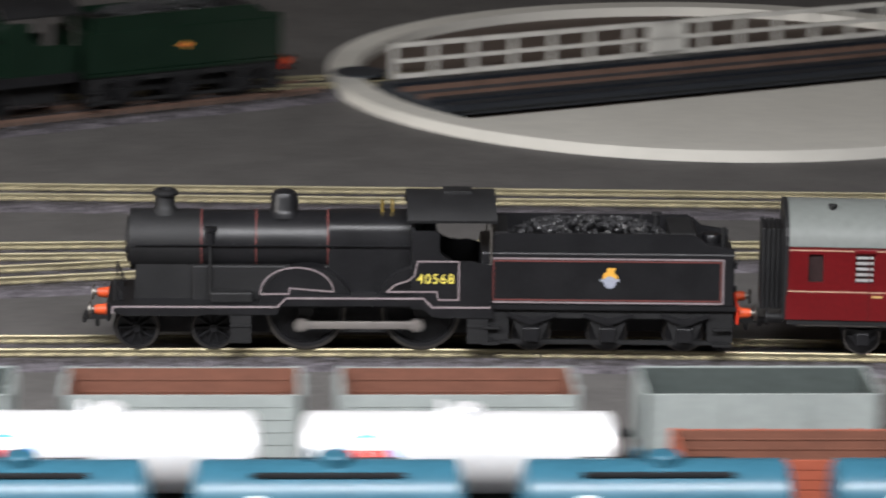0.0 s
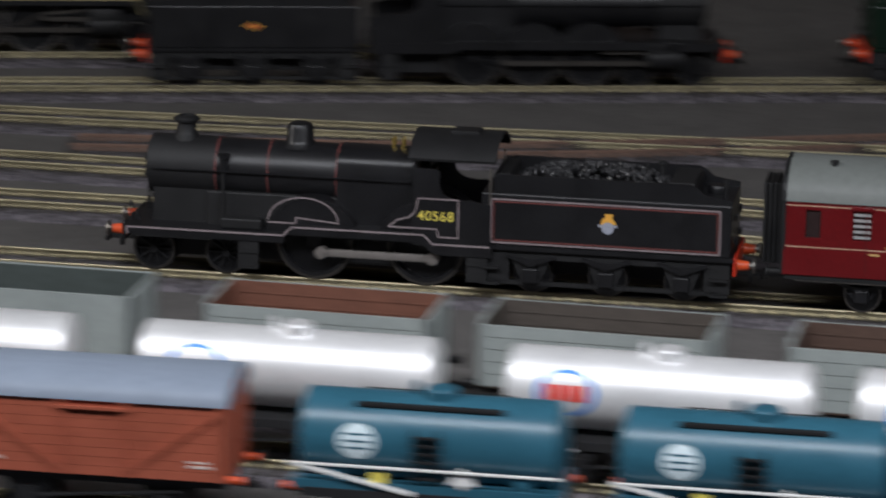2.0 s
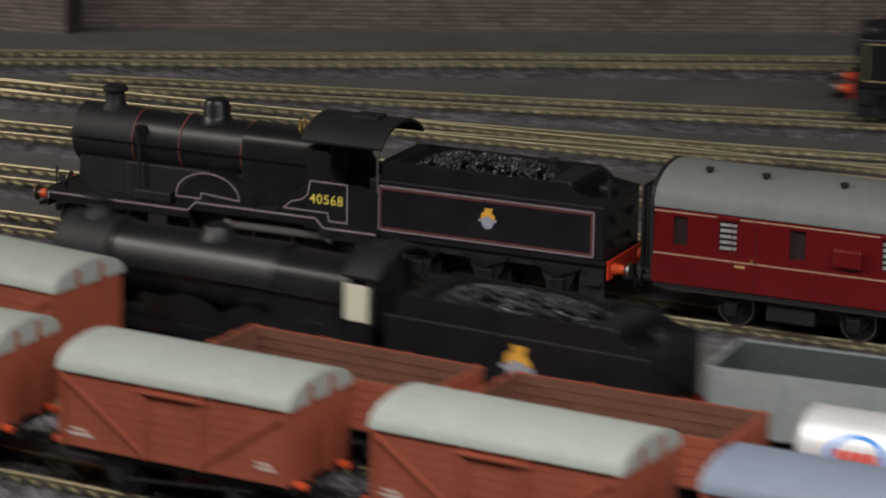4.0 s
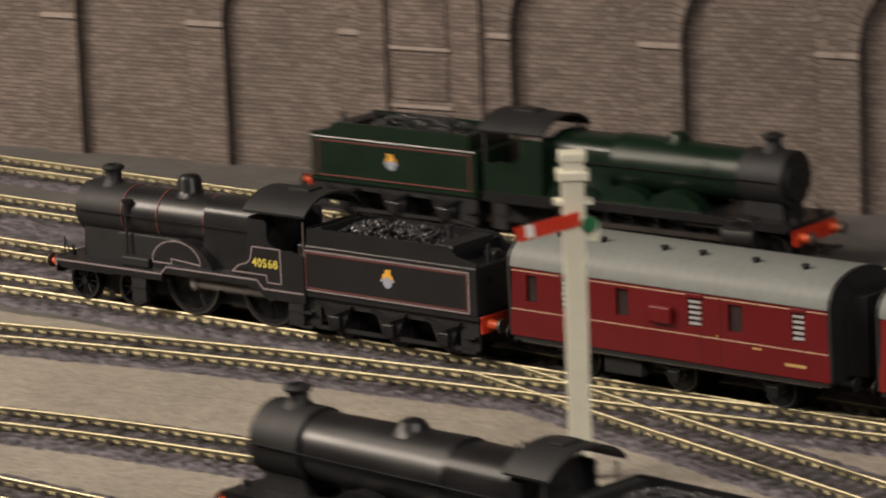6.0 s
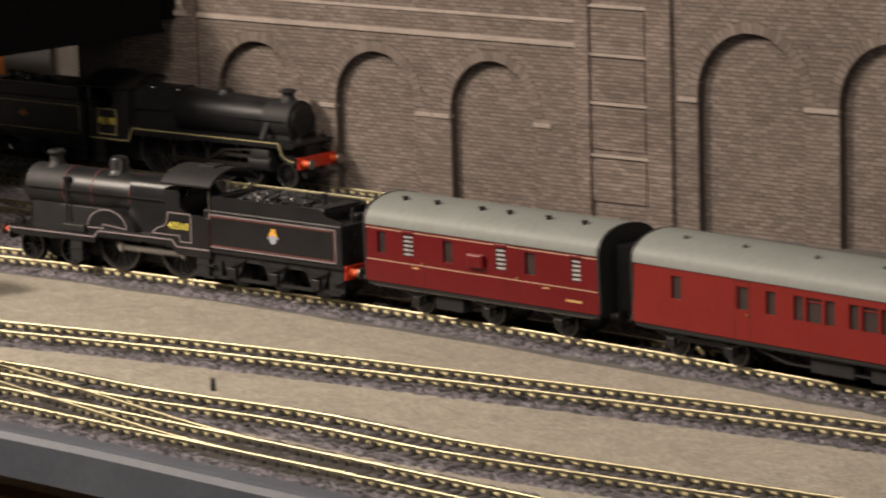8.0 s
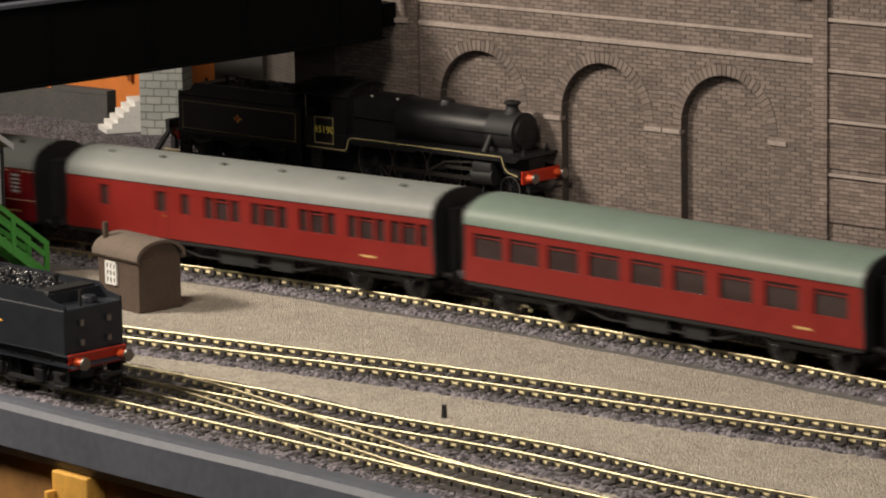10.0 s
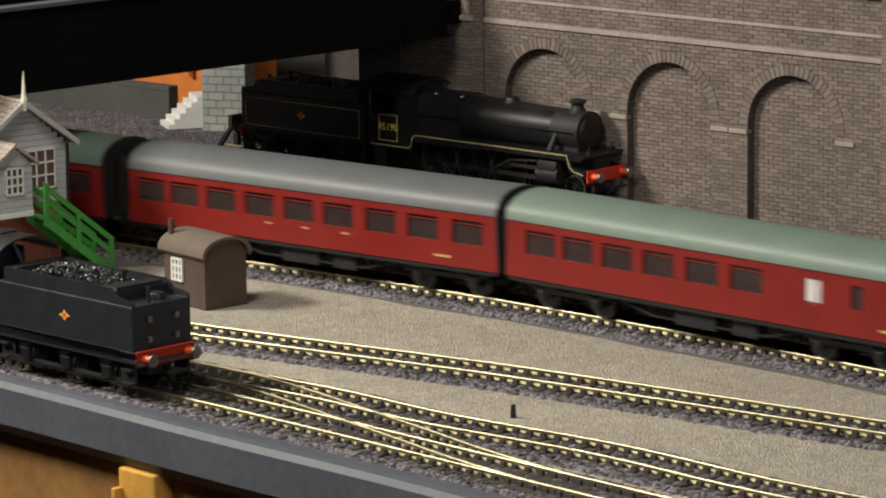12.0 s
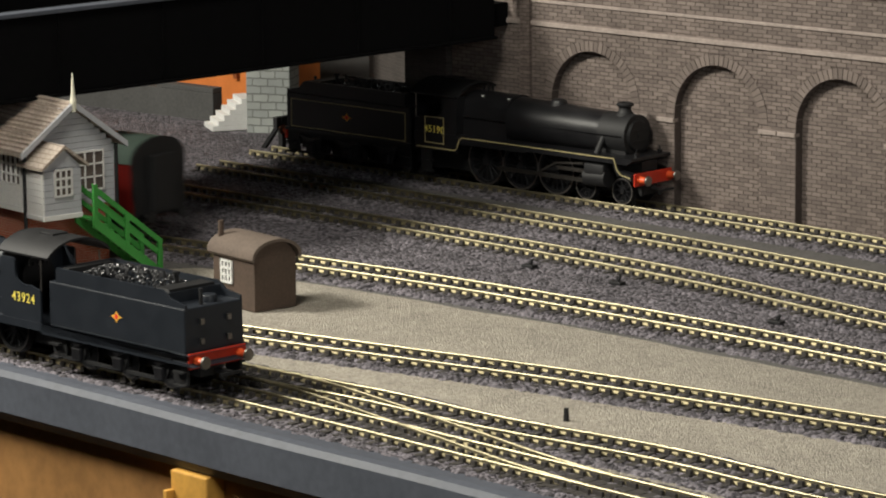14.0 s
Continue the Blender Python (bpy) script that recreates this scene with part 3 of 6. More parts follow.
def tender(m, label, sp, seed=1, group="tenders"):
    """A six-wheeled tender, from x = -L/2 (loco end) to L/2 (rear)."""
    L = sp.get("L", 84)
    a, b = -L / 2, L / 2
    paint = sp.get("paint", BLACK)
    e = empty("tender", label, "tender", group, m)
    top, w = sp.get("top", 34.6), sp.get("w", 15.2)
    bm = bx(new_bm(), a, b - 1, -w, w, 17, top, 0.5)
    part("tank", bm, paint, e)
    # raised, flared coal rails along the sides, dropping towards the rear
    ct = sp.get("coal_top", 41)
    for s in (-1, 1):
        prof = [(a + 4, top - 0.5), (a + 4, ct - 1), (a + 6, ct), (b - 15, ct), (b - 12.5, ct - 1.2), (b - 10, top + 3.0), (b - 4, top + 2.0), (b - 1, top + 1.6), (b - 1, top - 0.5)]
        bm = ex(new_bm(), prof, s * (w - 0.9) - 0.45, s * (w - 0.9) + 0.45)
        part("coal_rail", bm, paint, e)
    part("bulkhead", bx(new_bm(), b - 14, b - 13, -w + 1, w - 1, top - 1, ct - 1.5), paint, e)
    part("bulkhead", bx(new_bm(), a + 4, a + 5, -w + 1, w - 1, top - 1, ct), paint, e)
    part("coal", coal_heap(a + 9, b - 22, -w + 3, w - 3, top + 1, ct - top + 0.8, seed), COAL, e, "heap of glossy black coal")
    for q0, q1 in ((a + 5, a + 9), (b - 22, b - 14)):
        part("coal_space_sheet", ex(new_bm(), [(-w + 1.5, top), (-w + 3.5, ct - 0.3), (w - 3.5, ct - 0.3), (w - 1.5, top)], q0, q1, "x"), BLACK2, e)
    bm = lathe(new_bm(), b - 7.5, 3, [(3.4, top), (3.4, top + 2.2), (3.0, top + 2.8), (0.5, top + 3.0)])
    part("water_filler", bm, paint, e, "", True)
    part("vent_pipe", cyl(new_bm(), (b - 4, -4, top), (b - 4, -4, top + 6.5), 0.8, None, 10), BLACK2, e, "", True)
    part("water_vent", lathe(new_bm(), b - 26, 2, [(1.0, ct - 1.5), (1.0, ct + 2.4), (1.7, ct + 2.6), (1.7, ct + 3.6), (0.3, ct + 3.8)], 12), BLACK2, e, "", True)
    part("fire_iron", cyl(new_bm(), (b - 31, 0, ct - 1.5), (b - 31, 0, ct + 3.5), 0.5, None, 8), BLACK2, e, "", True)
    # frames with three axlebox openings
    for s in (-1, 1):
        y0, y1 = sorted((s * 13.2, s * 14.4))
        bm = bx(new_bm(), a + 1, b - 1, y0, y1, 12.5, 17)
        for k in range(4):
            c = a + 1 + k * (L - 2) / 3
            lo, hi = max(a + 1, c - 8.5), min(b - 1, c + 8.5)
            if k in (0, 3):
                bx(bm, lo, hi, y0, y1, 4.5, 12.6)
        for k in range(3):
            c = a + L * (0.2 + 0.3 * k)
            ex(bm, [(c - 6.5, 12.6), (c - 3.4, 5), (c + 3.4, 5), (c + 6.5, 12.6)], y0, y1)
        bx(bm, a + 4, b - 4, y0, y1, 3.6, 5.0)
        part("side_frame", bm, BLACK2, e)
        for k in range(3):
            c = a + L * (0.2 + 0.3 * k)
            bm = bx(new_bm(), c - 2.6, c + 2.6, s * 14.9 - 1.2, s * 14.9 + 1.2, 4.6, 9.6, 0.4)
            ex(bm, [(c - 8, 13.3), (c, 10.2), (c + 8, 13.3), (c + 8, 14.1), (c, 12.6), (c - 8, 14.1)], s * 15 - 0.8, s * 15 + 0.8)
            part("axlebox", bm, sp.get("axlebox", BLACK), e)
        for q in (a + 3.5, b - 4.5):
            part("footstep", bx(new_bm(), q - 3, q + 3, s * 15 - 1.6, s * 15 + 1.6, 3.6, 4.4), BLACK2, e)
            part("footstep", bx(new_bm(), q - 3, q + 3, s * 15 - 1.6, s * 15 + 1.6, 9, 9.8), BLACK2, e)
    bm = bx(new_bm(), a, b, -15.8, 15.8, 15.6, 17.1)
    part("footplate", bm, paint, e)
    bm = bx(new_bm(), a + 3, b - 3, -6, 6, 6, 16)
    part("inner_frames", bm, BLACK2, e)
    for k in range(3):
        wheel(e, a + L * (0.2 + 0.3 * k), 6.6, 0, 8.2, "wheel")
    buffers(e, b, 1, sp.get("red", True))
    for s in (-1, 1):
        for z in (28, 20):
            part("lamp_bracket", bx(new_bm(), b - 0.7, b + 0.5, s * 7 - 1, s * 7 + 1, z, z + 2.4, 0.2), RODSTEEL if sp.get("marks") else BLACK, e)
    if sp.get("lining"):
        for s in (-1, 1):
            y = s * (w + 0.08)
            q = [(a + 3.4, 18.0), (a + 3.4, 32.8), (b - 4.6, 32.8), (b - 4.6, 18.0), (a + 3.4, 18.0)]
            part("lining", outline(new_bm(), q, y, 0.5), sp["lining"], e, "thin lining panel")
            if sp.get("lining2"):
                q = [(a + 4.2, 18.8), (a + 4.2, 32.0), (b - 5.4, 32.0), (b - 5.4, 18.8), (a + 4.2, 18.8)]
                part("inner_lining", outline(new_bm(), q, y, 0.4), sp["lining2"], e, "dark red inner lining")
    for s in (-1, 1):
        if sp.get("crest") == "lion":
            crest(e, 0.3, s * (w + 0.05), 26.2, sp.get("crest_h", 7.0))
        elif sp.get("crest"):
            diamond(e, 0, s * (w + 0.05), 26.2, 3.6)
    return e


def roof_section(w, eave, top, n=15, thick=0.0):
    return [(w * math.cos(a), eave + (top - eave) * math.sin(a) ** 0.85) for a in np.linspace(0, math.pi, n)]


def pierced(x0, x1, z0, z1, holes, y0, y1):
    """One connected wall with rectangular openings through it."""
    bm = new_bm()
    xs = sorted({x0, x1, *[v for h in holes for v in h[:2]]})
    zs = sorted({z0, z1, *[v for h in holes for v in h[2:]]})
    grid = {}

    def at(i, k):
        if (i, k) not in grid:
            grid[i, k] = bm.verts.new((xs[i], y0, zs[k]))
        return grid[i, k]
    for i in range(len(xs) - 1):
        for k in range(len(zs) - 1):
            cx, cz = (xs[i] + xs[i + 1]) / 2, (zs[k] + zs[k + 1]) / 2
            if not any(h[0] < cx < h[1] and h[2] < cz < h[3] for h in holes):
                bm.faces.new((at(i, k), at(i + 1, k), at(i + 1, k + 1), at(i, k + 1)))
    got = bmesh.ops.extrude_face_region(bm, geom=list(bm.faces))
    bmesh.ops.translate(bm, vec=(0, y1 - y0, 0), verts=[g for g in got["geom"] if isinstance(g, bmesh.types.BMVert)])
    bmesh.ops.recalc_face_normals(bm, faces=list(bm.faces))
    return bm


def coach(m, label, L, paint, roof, windows, bogies, sp, group="carriages"):
    """A carriage on bogies or three axles. windows: rows of (x0, x1, z0, z1, kind) from the left end."""
    a = -L / 2
    w, eave, top, floor = 18.3, 38.8, 50.0, 13.8
    e = empty("carriage", label, "railway carriage", group, m)
    # side walls with real openings: strips between the windows
    for s in (-1, 1):
        ws = sorted(windows)
        part("side", pierced(a, a + L, floor, eave, [(a + x0, a + x1, z0, z1) for x0, x1, z0, z1, k in ws], s * w, s * (w - 1.0)), paint, e)
        for x0, x1, z0, z1, k in ws:
            bm = bx(new_bm(), a + x0 - 0.3, a + x1 + 0.3, s * (w - 1.2) - 0.15, s * (w - 1.2) + 0.15, z0 - 0.3, z1 + 0.3)
            part("window_pane", bm, DARKGLASS, e, "dark reflective window pane")
        for x0, x1, z0, z1, k in ws:
            if k == "louvre":
                bm = new_bm()
                for q in range(5):
                    zz = z0 + (q + 0.5) * (z1 - z0) / 5
                    bx(bm, a + x0 + 0.2, a + x1 - 0.2, s * (w - 0.6) - 0.3, s * (w - 0.6) + 0.3, zz - 0.45, zz + 0.35)
                part("door_hood", bx(new_bm(), a + x0 - 0.6, a + x1 + 0.6, min(s * w, s * (w + 0.7)), max(s * w, s * (w + 0.7)), z1 + 0.5, z1 + 2.0, 0.3), paint, e)
                part("louvre", bm, material_once("greyed_white_bar", (0.42, 0.41, 0.41)), e, "white window bars")
            elif k == "vent":
                bm = new_bm()
                bx(bm, a + x0 + 0.1, a + x1 - 0.1, s * (w - 0.7) - 0.2, s * (w - 0.7) + 0.2, z1 - 1.9, z1 - 1.5)
                part("window_bar", bm, paint, e)
            elif k == "white":
                bm = bx(new_bm(), a + x0 + 0.2, a + x1 - 0.2, s * (w - 0.5) - 0.1, s * (w - 0.5) + 0.1, z0 + 0.2, z1 - 0.2)
                part("window_blind", bm, material_once("whitened_window", (0.62, 0.60, 0.60)), e, "whitened lavatory window")
        for x in sp.get("doors", ()):
            bm = outline(new_bm(), [(a + x, floor + 0.6), (a + x, eave - 1), (a + x + 8, eave - 1), (a + x + 8, floor + 0.6)], s * (w + 0.03), 0.3, 0.08)
            part("door_seam", bm, material_once("shadowed_seam", (0.10, 0.01, 0.01)), e)
            bm = bx(new_bm(), a + x + 6.4, a + x + 7.2, s * w - 0.4, s * w + 0.4, 24, 24.8)
            part("door_handle", bm, BRASS, e)
        if sp.get("lines"):
            bm = new_bm()
            for z in sp["lines"]:
                bx(bm, a + 0.5, a + L - 0.5, s * w - 0.08, s * w + 0.08, z - 0.16, z + 0.16)
            part("lining", bm, material_once("straw_line", (0.62, 0.42, 0.30)), e, "thin straw lining")
        gold = material_once("gold_lettering", (0.55, 0.36, 0.14))
        for x in sp.get("marks", ()):
            part("lettering_bar", bx(new_bm(), a + x, a + x + 3.6, s * w - 0.09, s * w + 0.09, 21.6, 22.3), gold, e)
        for x in sp.get("low_marks", ()):
            part("lettering_bar", bx(new_bm(), a + x, a + x + 8.5, s * w - 0.09, s * w + 0.09, 17.6, 18.6), gold, e)
    # roof
    ob = roof_section(w + 0.5, eave - 0.2, top)
    part("roof", ex(new_bm(), ob, a - 0.3, a + L + 0.3, "x"), roof, e, "", True)
    for x in sp.get("vents", ()):
        zz = eave + (top - eave) * (1 - (8 / w) ** 2) ** 0.45
        bm = lathe(new_bm(), a + x, -8, [(1.0, zz - 0.5), (1.0, zz + 0.9), (1.5, zz + 1.0), (1.4, zz + 1.6), (0.2, zz + 1.7)], 10)
        part("roof_ventilator", bm, BLACK2 if sp.get("dark_vents") else roof, e)
    # ends, corridor connectors, floor and underframe
    for s, x in ((-1, a), (1, a + L)):
        q = [(y, z + 0.1) for y, z in roof_section(w + 0.55, eave, top)] + [(-w * 0.985, floor), (w * 0.985, floor)]
        part("end_wall", ex(new_bm(), q, x - 0.5 if s > 0 else x - 0.9, x + 0.9 if s > 0 else x + 0.5, "x"), BLACK2, e, "plain black end")
        if sp.get("corridor", True):
            bm = new_bm()
            g = sp.get("corridor_len", 5.5)
            for k in range(5):
                x0 = x + s * (0.2 + k * g / 5)
                bx(bm, min(x0, x0 + s * g / 6), max(x0, x0 + s * g / 6), -8, 8, 14.5, 42 - 0.2 * (k % 2), 0.3)
            part("corridor_connector", bm, BLACK2, e, "black concertina corridor connector")
    bm = bx(new_bm(), a + 0.6, a + L - 0.6, -w + 1.2, w - 1.2, floor - 1.5, floor)
    bx(bm, a + 0.6, a + L - 0.6, -w + 0.6, -w + 1.5, floor - 1.8, floor)
    bx(bm, a + 0.6, a + L - 0.6, w - 1.5, w - 0.6, floor - 1.8, floor)
    part("underframe", bm, BLACK2, e)
    bm = bx(new_bm(), a + 4, a + L - 4, -w + 0.9, -w + 1.9, floor - 2.3, floor - 1.9)
    part("footboard", bm, RODSTEEL if sp.get("lines") else BLACK2, e)
    bm = new_bm()
    for x0, x1 in sp.get("boxes", ((L * 0.42, L * 0.52), (L * 0.56, L * 0.62))):
        bx(bm, a + x0, a + x1, -15, -9, 4.5, 11.5, 0.4)
        bx(bm, a + x0, a + x1, 9, 15, 4.5, 11.5, 0.4)
    part("battery_box", bm, BLACK2, e)
    if sp.get("truss"):
        bm = new_bm()
        for s in (-1, 1):
            ex(bm, [(a + L * 0.26, 11.5), (a + L * 0.36, 6), (a + L * 0.64, 6), (a + L * 0.74, 11.5), (a + L * 0.73, 11.8), (a + L * 0.635, 6.8), (a + L * 0.365, 6.8), (a + L * 0.27, 11.8)], s * 14 - 0.5, s * 14 + 0.5)
        part("truss", bm, BLACK2, e)
    for c in bogies:
        axles = sp.get("axles", (-16, 16))
        for s in (-1, 1):
            y0, y1 = sorted((s * 12.2, s * 13.4))
            bm = new_bm()
            lo, hi = axles[0] - 4, axles[-1] + 4
            ex(bm, [(a + c + lo, 9.5), (a + c + lo + 2, 4.5), (a + c + lo + 6, 4.5), (a + c + lo + 9, 7.5), (a + c + hi - 9, 7.5), (a + c + hi - 6, 4.5), (a + c + hi - 2, 4.5), (a + c + hi, 9.5)], y0, y1)
            for q in axles:
                bx(bm, a + c + q - 2.2, a + c + q + 2.2, s * 13.6 - 1.0, s * 13.6 + 1.0, 4.2, 8.4, 0.3)
                ex(bm, [(a + c + q - 8, 10), (a + c + q, 8), (a + c + q + 8, 10), (a + c + q + 8, 10.8), (a + c + q, 9.4), (a + c + q - 8, 10.8)], s * 13.8 - 0.6, s * 13.8 + 0.6)
            part("bogie_frame" if len(axles) > 1 else "axle_guard", bm, BLACK, e)
        for q in axles:
            wheel(e, a + c + q, 6.1, 0, 8.2, "wheel", RODSTEEL)
    if sp.get("ducket"):
        for s in (-1, 1):
            x = sp["ducket"]
            bm = bx(new_bm(), a + x, a + x + 9.5, min(s * w, s * (w + 2.0)), max(s * w, s * (w + 2.0)), 26.2, 32.2, 0.7)
            part("lookout", bm, paint, e, "projecting guard's lookout")
    for x in (a, a + L):
        s = -1 if x < 0 else 1
        for y in (-11.2, 11.2):
            bm = cyl(new_bm(), (x, y, 12.6), (x + s * 5.5, y, 12.6), 1.3, None, 10)
            cyl(bm, (x + s * 5.5, y, 12.6), (x + s * 6.1, y, 12.6), 2.6, None, 14)
            part("buffer", bm, BLACK2, e)
        part("coupling", bx(new_bm(), min(x, x + s * 7), max(x, x + s * 7), -1, 1, 8, 9.4), BLACK2, e)
    return e


def wagon_chassis(e, L, wheelbase, red=False):
    bm = bx(new_bm(), -L / 2, L / 2, -13.5, 13.5, 11, 13.5)
    part("chassis", bm, BLACK2, e)
    for s in (-1, 1):
        for q in (-wheelbase / 2, wheelbase / 2):
            bm = ex(new_bm(), [(q - 6.5, 11.5), (q - 2.6, 4.5), (q + 2.6, 4.5), (q + 6.5, 11.5)], s * 12.4 - 0.5, s * 12.4 + 0.5)
            bx(bm, q - 2, q + 2, s * 13.1 - 0.9, s * 13.1 + 0.9, 4.8, 8.6)
            part("axle_guard", bm, BLACK2, e)
        bm = ex(new_bm(), [(-wheelbase / 2 + 3, 6), (wheelbase / 2 + 5, 9.5), (wheelbase / 2 + 5, 10.1), (-wheelbase / 2 + 3, 6.8)], s * 14 - 0.3, s * 14 + 0.3)
        part("brake_lever", bm, BLACK2, e)
    for q in (-wheelbase / 2, wheelbase / 2):
        wheel(e, q, 6.1, 0, 8.2, "wheel")
    for s in (-1, 1):
        for y in (-11.2, 11.2):
            shank = part("buffer", cyl(new_bm(), (s * L / 2, y, 13), (s * (L / 2 + 4.6), y, 13), 1.2, None, 10), ORANGE if red else BLACK2, e, "orange-red buffer shank" if red else "", True)
            part("buffer_head", cyl(new_bm(), (s * (L / 2 + 4.6), y, 13), (s * (L / 2 + 5.2), y, 13), 2.4, None, 14), BLACK2, shank, "", True)
        bm = bx(new_bm(), min(s * L / 2, s * (L / 2 + 7)), max(s * L / 2, s * (L / 2 + 7)), -1.1, 1.1, 8, 9.4)
        part("coupling", bm, BLACK2, e)


def open_wagon(m, label, L, inside, outside, planks=True, high=32.5, group="open wagons"):
    """An empty open wagon: four thick planked sides and a floor."""
    e = empty("open_wagon", label, "goods wagon", group, m)
    h, w = L / 2, 15.5
    for s in (-1, 1):
        y0, y1 = sorted((s * w, s * (w - 1.0)))
        n = 5 if planks else 1
        for k in range(n):
            z0, z1 = 13.6 + k * (high - 13.6) / n, 13.6 + (k + 1) * (high - 13.6) / n - (0.25 if planks else 0)
            part("side_plank" if planks else "side_sheet", bx(new_bm(), -h, h, y0, y1, z0, z1), outside, e)
        bm = bx(new_bm(), -h + 0.9, h - 0.9, min(s * (w - 1.0), s * (w - 1.3)), max(s * (w - 1.0), s * (w - 1.3)), 14, high - 0.3)
        part("lining_sheet", bm, inside, e)
        if planks:
            for k in range(1, 5):
                z = 13.6 + k * (high - 13.6) / 5
                part("inner_plank_edge", bx(new_bm(), -h + 1.4, h - 1.4, min(s * (w - 1.3), s * (w - 1.5)), max(s * (w - 1.3), s * (w - 1.5)), z - 0.2, z + 0.2), inside, e)
        for q in (-h + 2, -h * 0.36, h * 0.36, h - 2):
            part("strapping", bx(new_bm(), q - 0.7, q + 0.7, min(s * w, s * (w + 0.5)), max(s * w, s * (w + 0.5)), 13.6, high), outside, e)
    for s in (-1, 1):
        x0, x1 = sorted((s * h, s * (h - 1.0)))
        part("end_sheet", bx(new_bm(), x0, x1, -w, w, 13.6, high), outside, e)
        x0, x1 = sorted((s * (h - 1.0), s * (h - 1.3)))
        part("end_lining", bx(new_bm(), x0, x1, -w + 1.3, w - 1.3, 14, high - 0.3), inside, e)
        for y in (-6, 6):
            part("end_post", bx(new_bm(), min(s * h, s * (h + 0.9)), max(s * h, s * (h + 0.9)), y - 0.8, y + 0.8, 13, high), outside, e)
    part("floor_sheet", bx(new_bm(), -h, h, -w + 0.2, w - 0.2, 13, 14.2), inside, e)
    wagon_chassis(e, L, L * 0.52)
    return e


def van(m, label, L, roof, panels=False, group="goods vans"):
    """A bauxite goods van with planked sides, double doors, diagonal braces and an arched roof."""
    e = empty("goods_van", label, "goods van", group, m)
    h, w, eave, top = L / 2, 15.8, 35.0, 42.0
    for s in (-1, 1):
        y0, y1 = sorted((s * w, s * (w - 1)))
        for k in range(8):
            z0, z1 = 13.6 + k * (eave - 13.6) / 8, 13.6 + (k + 1) * (eave - 13.6) / 8 - 0.12
            part("plank", bx(new_bm(), -h, h, y0, y1, z0, z1), BAUXITE, e)
        part("lining_sheet", bx(new_bm(), -h + 0.5, h - 0.5, min(s * (w - 0.2), s * (w - 0.9)), max(s * (w - 0.2), s * (w - 0.9)), 13.7, eave - 0.1), BAUXITE, e)
        y = s * (w + 0.25)
        for q in (-h + 1, -9, 9, h - 1):
            part("side_post", bx(new_bm(), q - 0.7, q + 0.7, y - 0.4, y + 0.4, 13.6, eave), BAUXITE, e)
        for q in (-1, 1):
            part("diagonal_brace", outline(new_bm(), [(q * (h - 2), eave - 2), (q * 9, 15)], y, 1.3, 0.3), BAUXITE, e)
        part("door_runner", bx(new_bm(), -10.5, 10.5, s * (w + 0.5) - 0.5, s * (w + 0.5) + 0.5, eave - 2.6, eave - 1.8), BAUXITE, e)
        bars = [(-h + 3, -h + 11, 16.8, 17.7), (-h + 4, -h + 9, 18.3, 19), (h - 10, h - 4, 17.2, 18.0), (h - 10, h - 5, 18.6, 19.2)]
        if panels:
            bars += [(-h + 8, -h + 17, 24, 31), (-h + 19, -h + 26, 24, 31), (14, 20, 22, 32), (22, 27, 24, 32)]
        for x0, x1, z0, z1 in bars:
            part("lettering_bar", bx(new_bm(), x0, x1, s * w - 0.13, s * w + 0.13, z0, z1), material_once("faded_white", (0.62, 0.52, 0.47)), e, "faded white lettering bar")
        q = [(yy * 0.97, z - 0.4) for yy, z in roof_section(w, eave, top)] + [(-w, 13.6), (w, 13.6)]
        x0, x1 = sorted((s * h, s * (h - 1)))
        part("end_wall", ex(new_bm(), q, x0, x1, "x"), BAUXITE, e)
        for y in (-5.5, 5.5):
            part("end_post", bx(new_bm(), min(s * h, s * (h + 0.9)), max(s * h, s * (h + 0.9)), y - 0.9, y + 0.9, 13, 40), BAUXITE, e)
    part("roof", ex(new_bm(), roof_section(w + 0.7, eave - 0.1, top), -h - 0.6, h + 0.6, "x"), roof, e, "arched roof", True)
    wagon_chassis(e, L, L * 0.52, True)
    return e


